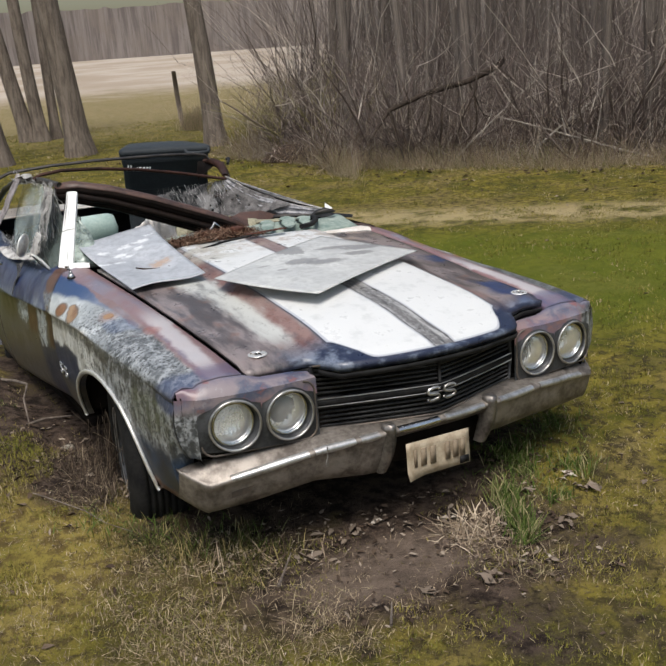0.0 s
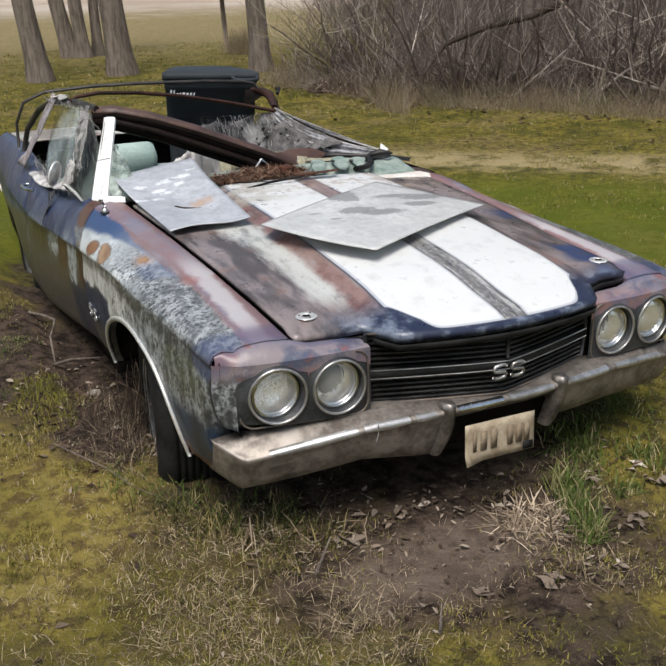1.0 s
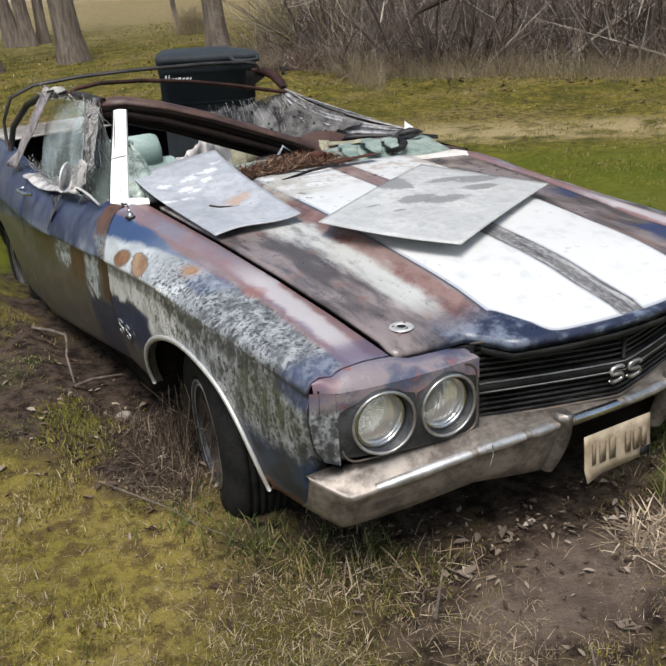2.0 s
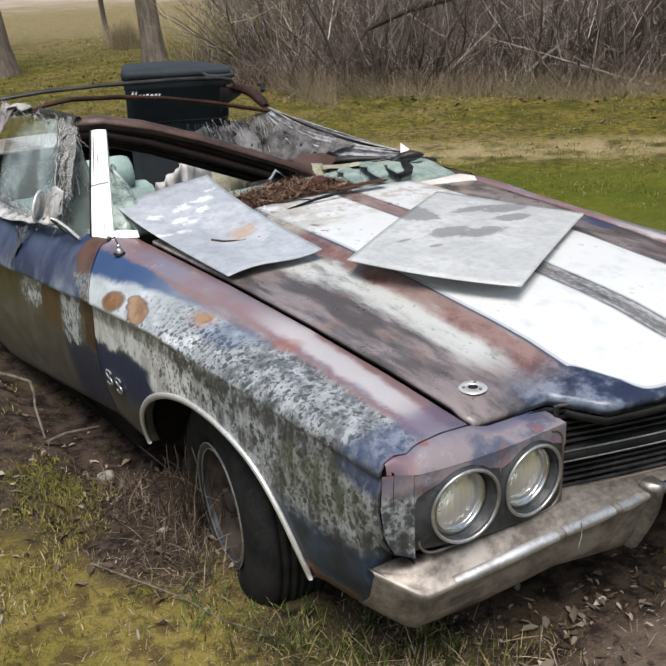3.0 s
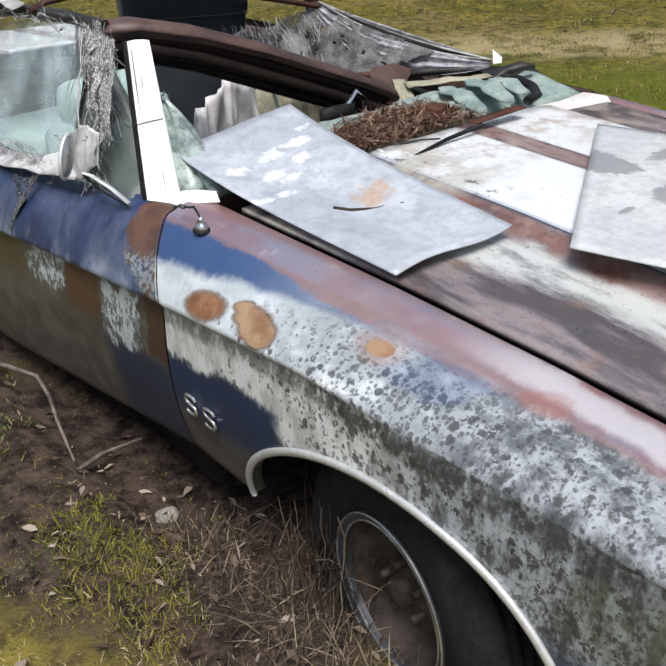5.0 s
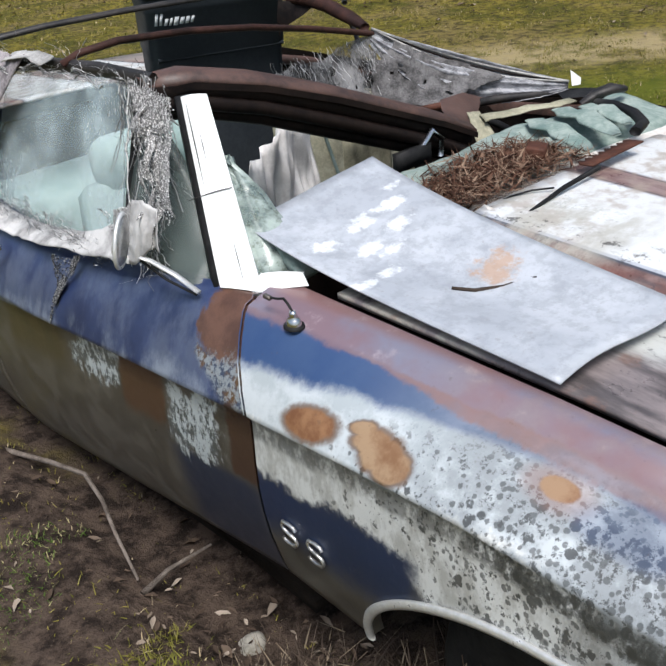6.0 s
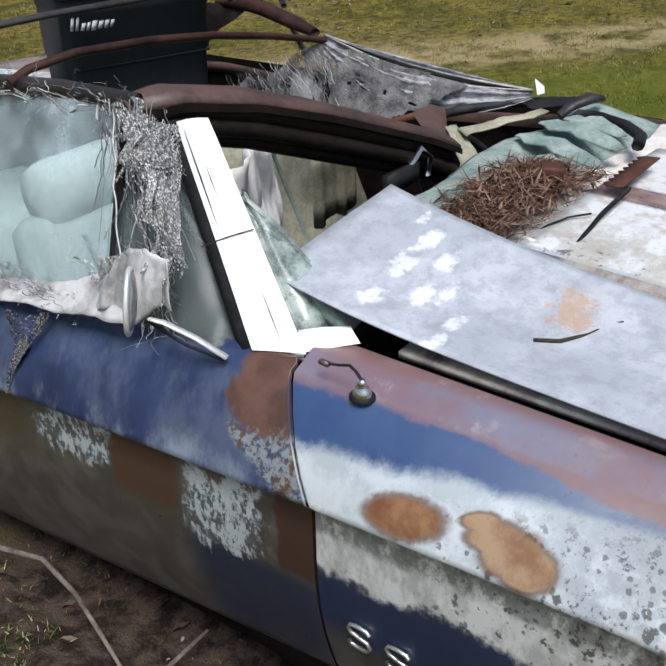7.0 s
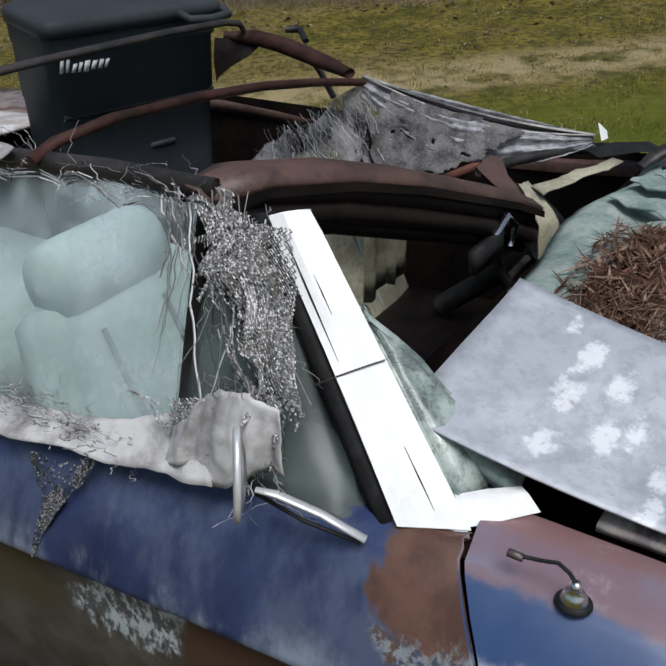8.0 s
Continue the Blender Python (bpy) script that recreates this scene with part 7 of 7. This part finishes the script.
def lawn_mask(x, y, r):
    """How likely grass grows at a place: none under the car, little on bare soil."""
    under = (np.abs(x) < 0.86) & (y > 0.05) & (y < 4.6)
    soil = np.exp(-(((x + 0.22) / 0.52) ** 2 + ((y + 0.20) / 0.34) ** 2) ** 1.5)
    soil = np.maximum(soil, np.exp(-(((x + 1.02) / 0.24) ** 2 + ((y - 1.15) / 0.42) ** 2) ** 1.5))
    soil = np.maximum(soil, np.exp(-(((x + 0.28) / 0.42) ** 2 + ((y + 0.26) / 0.24) ** 2) ** 3))
    soil = np.maximum(soil, np.exp(-(((x + 1.1) / 0.36) ** 2 + ((y - 2.0) / 0.95) ** 2) ** 1.5))
    patch = 0.55 + 0.45 * np.sin(x * 2.3 + 1.3 * np.sin(y * 1.9)) * np.sin(y * 2.7 + np.sin(x * 3.1))
    return np.where(under, 0.0, (1 - 0.95 * soil) * (0.45 + 0.55 * patch))


def lumps(x, y, size, seed):
    """Smooth random field from 0 to 1 with lumps of about the given size."""
    u, v = np.asarray(x) / size, np.asarray(y) / size
    i, j = np.floor(u), np.floor(v)
    f, g = u - i, v - j
    f, g = f * f * (3 - 2 * f), g * g * (3 - 2 * g)

    def h(a, b):
        s = np.sin(a * 127.1 + b * 311.7 + seed * 17.3) * 43758.5453
        return s - np.floor(s)

    return (h(i, j) * (1 - f) + h(i + 1, j) * f) * (1 - g) + (h(i, j + 1) * (1 - f) + h(i + 1, j + 1) * f) * g


def tufty(x, y):
    """Tufts a hand wide with thin places between them."""
    t = 0.55 * lumps(x, y, 0.085, 1) + 0.45 * lumps(x + 0.3 * y, y - 0.3 * x, 0.21, 2)
    return np.clip((t - 0.30) / 0.35, 0.06, 1.0)


def blades(name, count, seed, area, hgt, wid, material, label, lean=0.7, keep=lawn_mask, power=1.0):
    r = np.random.RandomState(seed)
    x = area[0] + (area[1] - area[0]) * r.rand(count)
    y = area[2] + (area[3] - area[2]) * r.rand(count)
    k = r.rand(count) < keep(x, y, r) * (tufty(x, y) if name == "lawn" else 1.0)
    x, y = x[k], y[k]
    n = len(x)
    z = np.array([ground_h(a, b) for a, b in zip(x, y)]) - 0.004
    h = hgt[0] + (hgt[1] - hgt[0]) * r.rand(n) ** 2
    if name == "lawn":
        h *= 0.55 + 0.9 * tufty(x, y)
    a = r.rand(n) * 6.3
    tilt = np.abs(r.randn(n)) * lean
    d = np.stack([np.cos(a) * tilt, np.sin(a) * tilt, np.ones(n)], 1)
    d /= np.linalg.norm(d, axis=1)[:, None]
    b = a + 1.57 + r.randn(n) * 0.6
    w = np.stack([np.cos(b), np.sin(b), 0 * b], 1) * (wid * (0.5 + r.rand(n)))[:, None]
    p = np.stack([x, y, z], 1)
    mid = p + d * (h * 0.55)[:, None]
    d2 = d.copy()
    d2[:, 2] *= 0.55
    tip = mid + d2 * (h * 0.5)[:, None]
    verts = np.stack([p - w, p + w, mid + w * 0.8, mid - w * 0.8, tip], 1).reshape(-1, 3)
    i = np.arange(n)[:, None] * 5
    faces = np.concatenate([i + np.array([[0, 1, 2]]), i + np.array([[0, 2, 3]]), i + np.array([[3, 2, 4]])])
    ob = np_mesh(name, verts, faces, material)
    return tagged(ob, label, "grass", kind="stuff")


def make_grass():
    g = Nodes("grass_blades", 0.75)
    i = g.island()
    n1, n2 = g.noise(1.5, 5, 0.65), g.noise(3.5, 4, 0.6)
    green = g.mix(i, (0.073, 0.079, 0.014), (0.178, 0.165, 0.032))
    olive = g.mix(i, (0.14, 0.122, 0.024), (0.29, 0.24, 0.062))
    straw = g.mix(i, (0.26, 0.20, 0.11), (0.48, 0.40, 0.26))
    col = g.mix(g.ss(g.add(n2, g.mul(n1, 0.5)), 0.62, 0.88), green, olive)
    n3 = g.noise(7.0, 4, 0.65)
    col = g.mix(g.mul(g.ss(n3, 0.50, 0.66), 0.6), col, g.mix(i, (0.036, 0.046, 0.010), (0.085, 0.090, 0.022)))
    rnd = g.m("FRACT", g.mul(i, 17.31))
    col = g.mix(g.ss(g.add(rnd, g.mul(g.add(g.add(g.mul(n1, 0.6), g.mul(n3, -0.4)), -0.1), 2.6)), 0.84, 0.96), col, straw)
    return g.done(col, 0.75)


GRASS = make_grass()
blades("lawn", 400000, 31, (-2.4, 1.6, -1.5, 3.0), (0.007, 0.026), 0.0014, GRASS, "short patchy lawn grass with dead straw", 1.5)
blades("lawn", 330000, 32, (1.0, 8.0, -1.0, 9.0), (0.010, 0.034), 0.0019, GRASS, "lawn grass beyond the car", 0.9)
blades("lawn", 60000, 33, (-2.0, 8.0, 8.0, 24.0), (0.02, 0.055), 0.006, GRASS, "rough grass under the trees", 0.8)


def tuft_mask(cs):
    def fn(x, y, r):
        m = 0 * x
        for cx, cy, s in cs:
            m = np.maximum(m, np.exp(-(((x - cx) ** 2 + (y - cy) ** 2) / s**2)))
        return m

    return fn


FRINGE = make_stems("fringe_straw", (0.16, 0.12, 0.085), (0.40, 0.315, 0.225), (0.58, 0.49, 0.37))
DARKGRASS = make_stems("rank_grass", (0.030, 0.034, 0.010), (0.105, 0.098, 0.030), (0.27, 0.215, 0.10))
MAT = make_stems("tan_thatch", (0.10, 0.073, 0.046), (0.30, 0.235, 0.155), (0.48, 0.39, 0.27))
FRESH = make_stems("fresh_grass", (0.050, 0.085, 0.016), (0.13, 0.17, 0.045), (0.30, 0.26, 0.14))
blades("grass_tuft", 26000, 41, (-1.4, 1.2, -0.6, 1.0), (0.02, 0.085), 0.0016, FRESH, "longer grass tufts round the bumper and wheel", 1.1, tuft_mask([(-0.80, 0.28, 0.12), (-0.90, 0.42, 0.10), (0.42, -0.02, 0.12), (0.60, 0.12, 0.14), (0.34, -0.16, 0.07), (-0.66, 0.16, 0.10), (-0.98, 0.52, 0.10), (-1.05, 0.62, 0.08), (0.85, 0.25, 0.14)]))
blades("straw_heap", 9000, 44, (-1.3, -0.7, 0.6, 1.7), (0.04, 0.14), 0.0015, DEADSTRAW, "grey-brown dead stalks heaped at the wheel", 4.0, tuft_mask([(-0.98, 0.98, 0.12), (-0.95, 1.18, 0.12), (-1.0, 0.78, 0.10), (-0.97, 1.40, 0.10)]))
blades("straw_heap", 34000, 42, (-1.5, 0.9, -1.0, 1.6), (0.03, 0.10), 0.0008, DRYGRASS, "flattened dry straw and stalks", 5.0, tuft_mask([(-0.80, 0.18, 0.14), (-0.95, -0.20, 0.22), (-0.72, -0.38, 0.18), (-0.92, 0.10, 0.16), (0.04, -0.52, 0.10)]))
tagged(frayed("wheel_weeds", 70, 43, top_start(0.88, 1.08, -0.98, -0.84, -0.02, 0.02), (0.22, 0.0, 1.0), (0.12, 0.34), 0.0014, "x", wild=0.006), "dead wiry weeds growing in the wheel opening", "weeds", kind="stuff").parent = None
bpy.data.objects["wheel_weeds"].data.materials[0] = DEADSTRAW

blades("straw_heap", 30000, 45, (-2.4, -0.95, -1.5, 1.6), (0.012, 0.05), 0.0012, DRYGRASS, "patchy dry straw in the lawn", 2.6, lambda x, y, r: 0.8 * np.exp(-(((x + 1.5) / 0.5) ** 2 + ((y - 0.5) / 0.8) ** 2)) * (np.sin(x * 9 + 2 * np.sin(y * 5)) * np.sin(y * 7 + x * 3) > -0.1))

blades("straw_heap", 90000, 48, (-1.7, 0.5, -1.1, 0.6), (0.02, 0.07), 0.0008, MAT, "dense mat of fine tan thatch on the soil", 6.0, lambda x, y, r: 0.9 * np.clip(np.exp(-(((x + 1.0) / 0.42) ** 2 + ((y + 0.12) / 0.34) ** 2)) + 0.8 * np.exp(-(((x + 0.62) / 0.35) ** 2 + ((y + 0.45) / 0.16) ** 2)) + 0.5 * np.exp(-(((x - 0.05) / 0.14) ** 2 + ((y + 0.30) / 0.2) ** 2)), 0, 1) * (lumps(x, y, 0.12, 13) > 0.38))
PATCHES = lambda x, y, r: 0.9 * lawn_mask(x, y, r) * (np.sin(x * 5.3 + 1.7 * np.sin(y * 4.1)) * np.sin(y * 4.7 + 1.3 * np.sin(x * 3.3)) > 0.15)
blades("straw_heap", 30000, 46, (-2.3, 1.5, -1.5, 1.8), (0.02, 0.06), 0.0008, DRYGRASS, "flattened straw scattered on the lawn", 7.0, PATCHES)
blades("straw_heap", 60000, 47, (-2.3, 1.5, -1.5, 1.8), (0.02, 0.06), 0.0010, DEADSTRAW, "brown dead stalks scattered on the lawn", 7.0, lambda x, y, r: 0.7 * lawn_mask(x, y, r))

blades("grass_tuft", 9000, 61, (-0.05, 0.45, -0.5, 0.0), (0.05, 0.15), 0.0019, FRESH, "long fresh grass tuft at the edge of the soil", 0.7, lambda x, y, r: 0.8 * np.exp(-(((x - 0.145 - 0.50 * (y + 0.40)) / 0.040) ** 2)) * ((y > -0.44) & (y < -0.10)))
blades("grass_tuft", 5000, 62, (0.35, 0.85, -0.3, 0.25), (0.03, 0.10), 0.0018, FRESH, "fresh grass tufts beside the bumper", 0.9, tuft_mask([(0.52, 0.08, 0.08), (0.64, -0.12, 0.07), (0.41, -0.27, 0.05), (0.48, 0.0, 0.06)]))
blades("grass_tuft", 6500, 64, (-1.2, -0.45, -0.15, 0.5), (0.03, 0.11), 0.0017, DARKGRASS, "dark rank grass under the bumper's corner", 1.2, tuft_mask([(-0.70, 0.10, 0.10), (-0.85, 0.22, 0.09), (-0.60, 0.02, 0.07), (-0.95, 0.36, 0.08), (-0.74, -0.04, 0.06)]))
blades("straw_heap", 700, 65, (-1.0, -0.4, -0.2, 0.3), (0.06, 0.17), 0.0019, FRINGE, "loose pale stalks in the rank grass", 6.0, tuft_mask([(-0.62, -0.02, 0.08), (-0.80, 0.10, 0.09), (-0.52, -0.06, 0.05)]))
blades("straw_heap", 2600, 66, (-1.25, -0.8, 0.85, 1.3), (0.05, 0.15), 0.0016, DEADSTRAW, "brown dead stalks piled against the wheel", 3.5, tuft_mask([(-0.97, 1.02, 0.08), (-1.02, 1.14, 0.07), (-0.93, 0.93, 0.05)]))
blades("straw_heap", 1500, 63, (-0.12, 0.22, -0.36, -0.12), (0.06, 0.16), 0.0022, FRINGE, "bundle of bleached straw on the soil", 7.0, tuft_mask([(0.03, -0.25, 0.07), (0.12, -0.225, 0.05), (-0.04, -0.255, 0.04)]))


def leaf_litter(count, seed, spots, size, label, material=None):
    """Curled dead leaves on the ground, one mesh."""
    r = np.random.RandomState(seed)
    cx, cy, sx, sy = np.array(spots)[r.randint(len(spots), size=count)].T
    x, y = cx + r.randn(count) * sx, cy + r.randn(count) * sy
    z = np.array([ground_h(a, b) for a, b in zip(x, y)]) + 0.004 + 0.012 * r.rand(count)
    a = r.rand(count) * 6.3
    L = size[0] + (size[1] - size[0]) * r.rand(count) ** 2
    W_ = L * (0.18 + 0.32 * r.rand(count))
    c, s = np.cos(a), np.sin(a)
    out = []
    # six-point outline, folded along the midrib
    for px, py, lift in ((-1, 0, 0.1), (-0.35, 0.9, 0.55), (0.4, 0.75, 0.6), (1, 0, 0.35), (0.35, -0.8, 0.5), (-0.4, -0.85, 0.6), (0, 0, -0.05)):
        u, v = px * L * (0.85 + 0.3 * r.rand(count)), py * W_ * (0.7 + 0.6 * r.rand(count))
        out.append(np.stack([x + u * c - v * s, y + u * s + v * c, z + lift * L * (0.1 + 1.0 * r.rand(count))], 1))
    verts = np.stack(out, 1).reshape(-1, 3)
    i = np.arange(count)[:, None] * 7
    faces = np.concatenate([i + np.array([[6, k, (k + 1) % 6]]) for k in range(6)])
    ob = np_mesh("dead_leaves", verts, faces, material or LEAF)
    return tagged(ob, label, "dead leaves", kind="stuff")


LEAF = make_stems("dead_leaf", (0.040, 0.027, 0.020), (0.135, 0.098, 0.070), (0.30, 0.25, 0.20))
leaf_litter(700, 51, [(-0.45, 0.0, 0.20, 0.09), (-0.20, 0.02, 0.22, 0.08), (-0.60, 0.14, 0.12, 0.08), (0.10, -0.30, 0.16, 0.16), (0.45, -0.05, 0.2, 0.15), (-0.5, -0.42, 0.3, 0.15), (0.02, -0.52, 0.2, 0.12)], (0.006, 0.020), "curled dead leaves on the bare soil")
PALELEAF = make_stems("bleached_leaf", (0.11, 0.085, 0.065), (0.25, 0.205, 0.165), (0.46, 0.41, 0.35))
leaf_litter(46, 55, [(-0.228, 0.004, 0.05, 0.015), (-0.33, -0.003, 0.035, 0.02), (-0.11, -0.08, 0.015, 0.015), (0.008, -0.127, 0.04, 0.03), (-0.45, 0.03, 0.03, 0.02), (-0.55, -0.05, 0.04, 0.03), (-0.58, -0.40, 0.06, 0.04), (-0.31, -0.465, 0.01, 0.01), (0.07, -0.54, 0.04, 0.02)], (0.014, 0.032), "pale crumpled leaves round the bare soil", PALELEAF)
leaf_litter(34, 56, [(0.38, -0.175, 0.02, 0.02), (0.567, -0.287, 0.03, 0.02), (0.32, -0.40, 0.03, 0.02), (0.55, -0.176, 0.02, 0.02), (-0.10, -0.528, 0.02, 0.02), (0.9, 0.1, 0.3, 0.25)], (0.016, 0.040), "pale dead leaves lying in the lawn", PALELEAF)
leaf_litter(300, 52, [(-1.05, 1.25, 0.10, 0.20), (-1.0, 1.5, 0.10, 0.25), (-1.2, 1.9, 0.25, 0.4), (-1.2, 1.0, 0.2, 0.3)], (0.008, 0.025), "curled dead leaves beside the car")
leaf_litter(300, 53, [(0.0, 0.0, 1.8, 1.5), (3.0, 3.5, 2.5, 2.5), (-1.3, 0.8, 0.5, 0.8)], (0.008, 0.022), "scattered dead leaf bits on the lawn")
leaf_litter(900, 54, [(6.0, 7.5, 1.2, 1.2), (5.4, 10, 0.6, 1.2), (7.5, 5.6, 1.0, 1.0), (4.5, 12.5, 1.0, 1.5)], (0.02, 0.05), "leaf litter along the wood's edge")


def stick(pts, r0, label, name="stick"):
    n = len(pts)
    ob = part(name, tube(pts, [r0 * (1 - 0.6 * k / (n - 1)) for k in range(n)], 7), BARK)
    return tagged(ob, label, "stick")


stick([(-1.07, 2.72, -0.05), (-1.02, 2.48, 0.0), (-0.985, 2.32, 0.02), (-1.02, 2.14, 0.05), (-1.06, 2.0, 0.055), (-1.068, 1.91, -0.04)], 0.009, "thin bent grey stick beside the car")
stick([(-1.09, 1.85, -0.03), (-1.0, 1.875, -0.03), (-0.86, 1.90, -0.06)], 0.009, "short grey stick poking under the car")
stick([(-1.23, 0.98, 0.015), (-1.17, 0.82, 0.03), (-1.10, 0.66, 0.035), (-1.06, 0.53, 0.03), (-0.99, 0.42, 0.02)], 0.0028, "long thin dry stalk on the grass")
stick([(-0.52, -0.56, 0.01), (-0.47, -0.49, 0.03)], 0.005, "short pale stalk on the soil")
stick([(-0.70, -0.18, 0.005), (-0.60, -0.08, 0.04)], 0.005, "pale broken stalk in the grass")
stick([(1.64, 1.72, 0.0), (1.655, 1.725, 0.12), (1.69, 1.73, 0.24), (1.70, 1.735, 0.33)], 0.005, "single pale weed stem on the lawn", "weed_stem")

SOILHEAP = plain("rotting_leaf_soil", (0.028, 0.020, 0.015), (0.115, 0.080, 0.058), 0.95, 14, 0.0, 60, 0.02)
stone_rows = [[(-0.97 + r * math.cos(a) * 1.1 + 0.006 * math.sin(3 * a), 1.585 + r * math.sin(a), ground_h(-0.97, 1.585) + z + 0.004 * math.sin(2 * a)) for a in np.linspace(0, 2 * math.pi, 20, endpoint=False)] for r, z in ((0.034, -0.01), (0.037, 0.008), (0.033, 0.020), (0.020, 0.026), (0.004, 0.027))]
tagged(part("flat_stone", sheet(stone_rows, True), plain("pale_stone", (0.16, 0.15, 0.12), (0.32, 0.30, 0.26), 0.9, 20, 0.0, 80, 0.003)), "small pale flat stone on the soil by the car", "stone")
PALEWOOD = plain("bleached_dead_wood", (0.20, 0.175, 0.15), (0.42, 0.38, 0.33), 0.9, 6, 0.0, 40, 0.004)
# fallen limb and old post at the wood's edge
limb = bmesh.new()
rl = random.Random(77)
main = [(4.9, 8.05, 0.45), (5.15, 7.95, 0.80), (5.70, 7.80, 0.99), (6.30, 7.65, 1.10), (6.72, 7.52, 1.27), (6.82, 7.5, 1.37)]
tube(main, [0.018, 0.03, 0.034, 0.04, 0.05, 0.04], 8, limb)
for k in (1, 2, 3):
    branch(limb, main[k], (rl.uniform(-1, 0.2), -0.3, -0.5), 0.8, 0.018, 1, rl, 5, 0.2, 3, -0.05)
tagged(part("fallen_limb", limb, CHARRED), "dark fallen limb caught in the brush", "fallen limb")
post = part("old_post", tube([(6.78, 20.6, 0.0), (6.73, 20.6, 0.7), (6.70, 20.6, 1.45)], [0.075, 0.07, 0.06], 8), BARK)
tagged(post, "old leaning wooden post at the field's edge", "post")


def shrub(x, y, size, seed, spread, twigs=None, label="bare arching shrub at the wood's edge"):
    """A bare arching shrub: many limbs from one foot."""
    rnd = random.Random(seed)
    root = tagged(empty("shrub", Matrix.Translation((x, y, ground_h(x, y)))), label, "shrub", "bare shrubs")
    for k in range(rnd.randint(6, 10)):
        a = rnd.uniform(0, 6.3)
        bm = bmesh.new()
        branch(bm, (rnd.uniform(-0.15, 0.15), rnd.uniform(-0.15, 0.15), -0.03), (math.cos(a) * spread, math.sin(a) * spread, 1.0), size * rnd.uniform(0.7, 1.3), 0.014 * size, 2, rnd, 4, 0.26, 5, -0.03)
        part("stem", bm, twigs or BRUSH, root)
    return root


rs = random.Random(91)
for k in range(70):
    p = edge_point(rs.uniform(0.20, 0.95))
    b = rs.uniform(0.2, 3.2)
    shrub(p.x + 0.72 * b, p.y + 0.69 * b, rs.uniform(0.6, 2.0), 100 + k, rs.uniform(0.4, 1.6))

# a shrub in bud, and a heap of dead canes over a dark mound beside it
BUDDING = make_stems("budding_twigs", (0.16, 0.145, 0.065), (0.36, 0.33, 0.16), (0.50, 0.44, 0.30))
for bx, by, size in ((5.35, 10.6, 1.5), (5.6, 10.2, 1.3), (5.15, 11.0, 1.3)):
    shrub(bx, by, size, int(bx * 100), 0.7, BUDDING, "yellow-green budding shrub at the wood's edge")
mound = bmesh.new()
rows = []
for j in range(10):
    v = j / 9
    ring = []
    for i in range(26):
        a = 2 * math.pi * i / 26
        r = 0.46 * math.cos(v * math.pi / 2) ** 0.7 + 0.01
        p = Vector((r * math.cos(a) * 1.25, r * math.sin(a), 0.27 * math.sin(v * math.pi / 2) - 0.04))
        ring.append(p + noise.noise_vector(p * 9) * 0.06)
    rows.append(ring)
mound_ob = part("brush_mound", sheet(rows, True, mound), SOILHEAP)
mound_ob.matrix_basis = Matrix.Translation((4.92, 10.45, ground_h(4.92, 10.45)))
tagged(mound_ob, "dark mound of soil and rotting leaves under the brush", "mound")
tagged(twig_cloud("dead_canes", 500, 67, lambda r, n: np.stack([4.92 + r.randn(n) * 0.35, 10.4 + r.randn(n) * 0.3, 0.05 + 0.15 * r.rand(n)], 1), (0.2, 0.7), (0.003, 0.008), BRUSH, 2.5), "dead canes heaped over the mound", "brush", kind="stuff")

# dry weeds round the foot of the old post
tagged(twig_cloud("dry_weeds", 900, 64, lambda r, n: np.stack([6.62 + r.randn(n) * 0.16, 19.2 + r.randn(n) * 0.2, np.full(n, ground_h(6.62, 19.2) - 0.03)], 1), (0.25, 0.75), (0.004, 0.010), DRYGRASS, 0.35), "dry straw-coloured weeds round the old post", "dry weeds", kind="stuff")

# moss and thin grass on the soil beside the car
blades("moss_grass", 16000, 65, (-1.75, -1.0, 1.5, 3.0), (0.008, 0.03), 0.0014, FRESH, "thin green grass on the soil beside the car", 1.2, lambda x, y, r: 0.9 * (lumps(x, y, 0.22, 7) > 0.62) * np.clip((-1.02 - x) / 0.2, 0, 1))

blades("moss_grass", 30000, 66, (-2.0, -0.95, 0.2, 1.7), (0.012, 0.05), 0.0015, GRASS, "yellow-green grass tufts by the front wheel", 1.2, lambda x, y, r: 0.9 * (lumps(x, y, 0.20, 9) > 0.52) * np.clip((-0.98 - x) / 0.15, 0, 1))

# pale broken limbs leaning through the brush
for k in range(9):
    p = edge_point(rs.uniform(0.25, 0.9))
    b = rs.uniform(0.1, 1.2)
    bm = bmesh.new()
    a = rs.uniform(-0.5, 0.5)
    branch(bm, (p.x + 0.72 * b, p.y + 0.69 * b, 0.02), (0.75 * math.copysign(1, a), -0.65 * math.copysign(1, a), rs.uniform(0.25, 0.9)), rs.uniform(1.2, 2.4), rs.uniform(0.016, 0.03), 1, rs, 6, 0.10, 4, -0.02)
    tagged(part("fallen_limb", bm, PALEWOOD), "pale broken limb leaning in the brush", "fallen limb", "broken limbs")

# low tangle of dead canes and straw at the wood's foot
TANGLE = make_stems("dead_canes", (0.075, 0.052, 0.042), (0.29, 0.215, 0.170), (0.56, 0.48, 0.38))
tagged(twig_cloud("thicket", 7000, 61, place_edge(2.2, front=-0.1), (0.3, 1.4), (0.0028, 0.009), TANGLE, 3.0, crook=0.45), "low tangle of dead canes at the wood's foot", "brush", kind="stuff")
tagged(twig_cloud("tall_dry_grass", 9000, 62, place_edge(1.0, front=-0.5), (0.08, 0.30), (0.0015, 0.004), FRINGE, 1.5), "grey-brown flattened straw along the wood", "dry grass", kind="stuff")
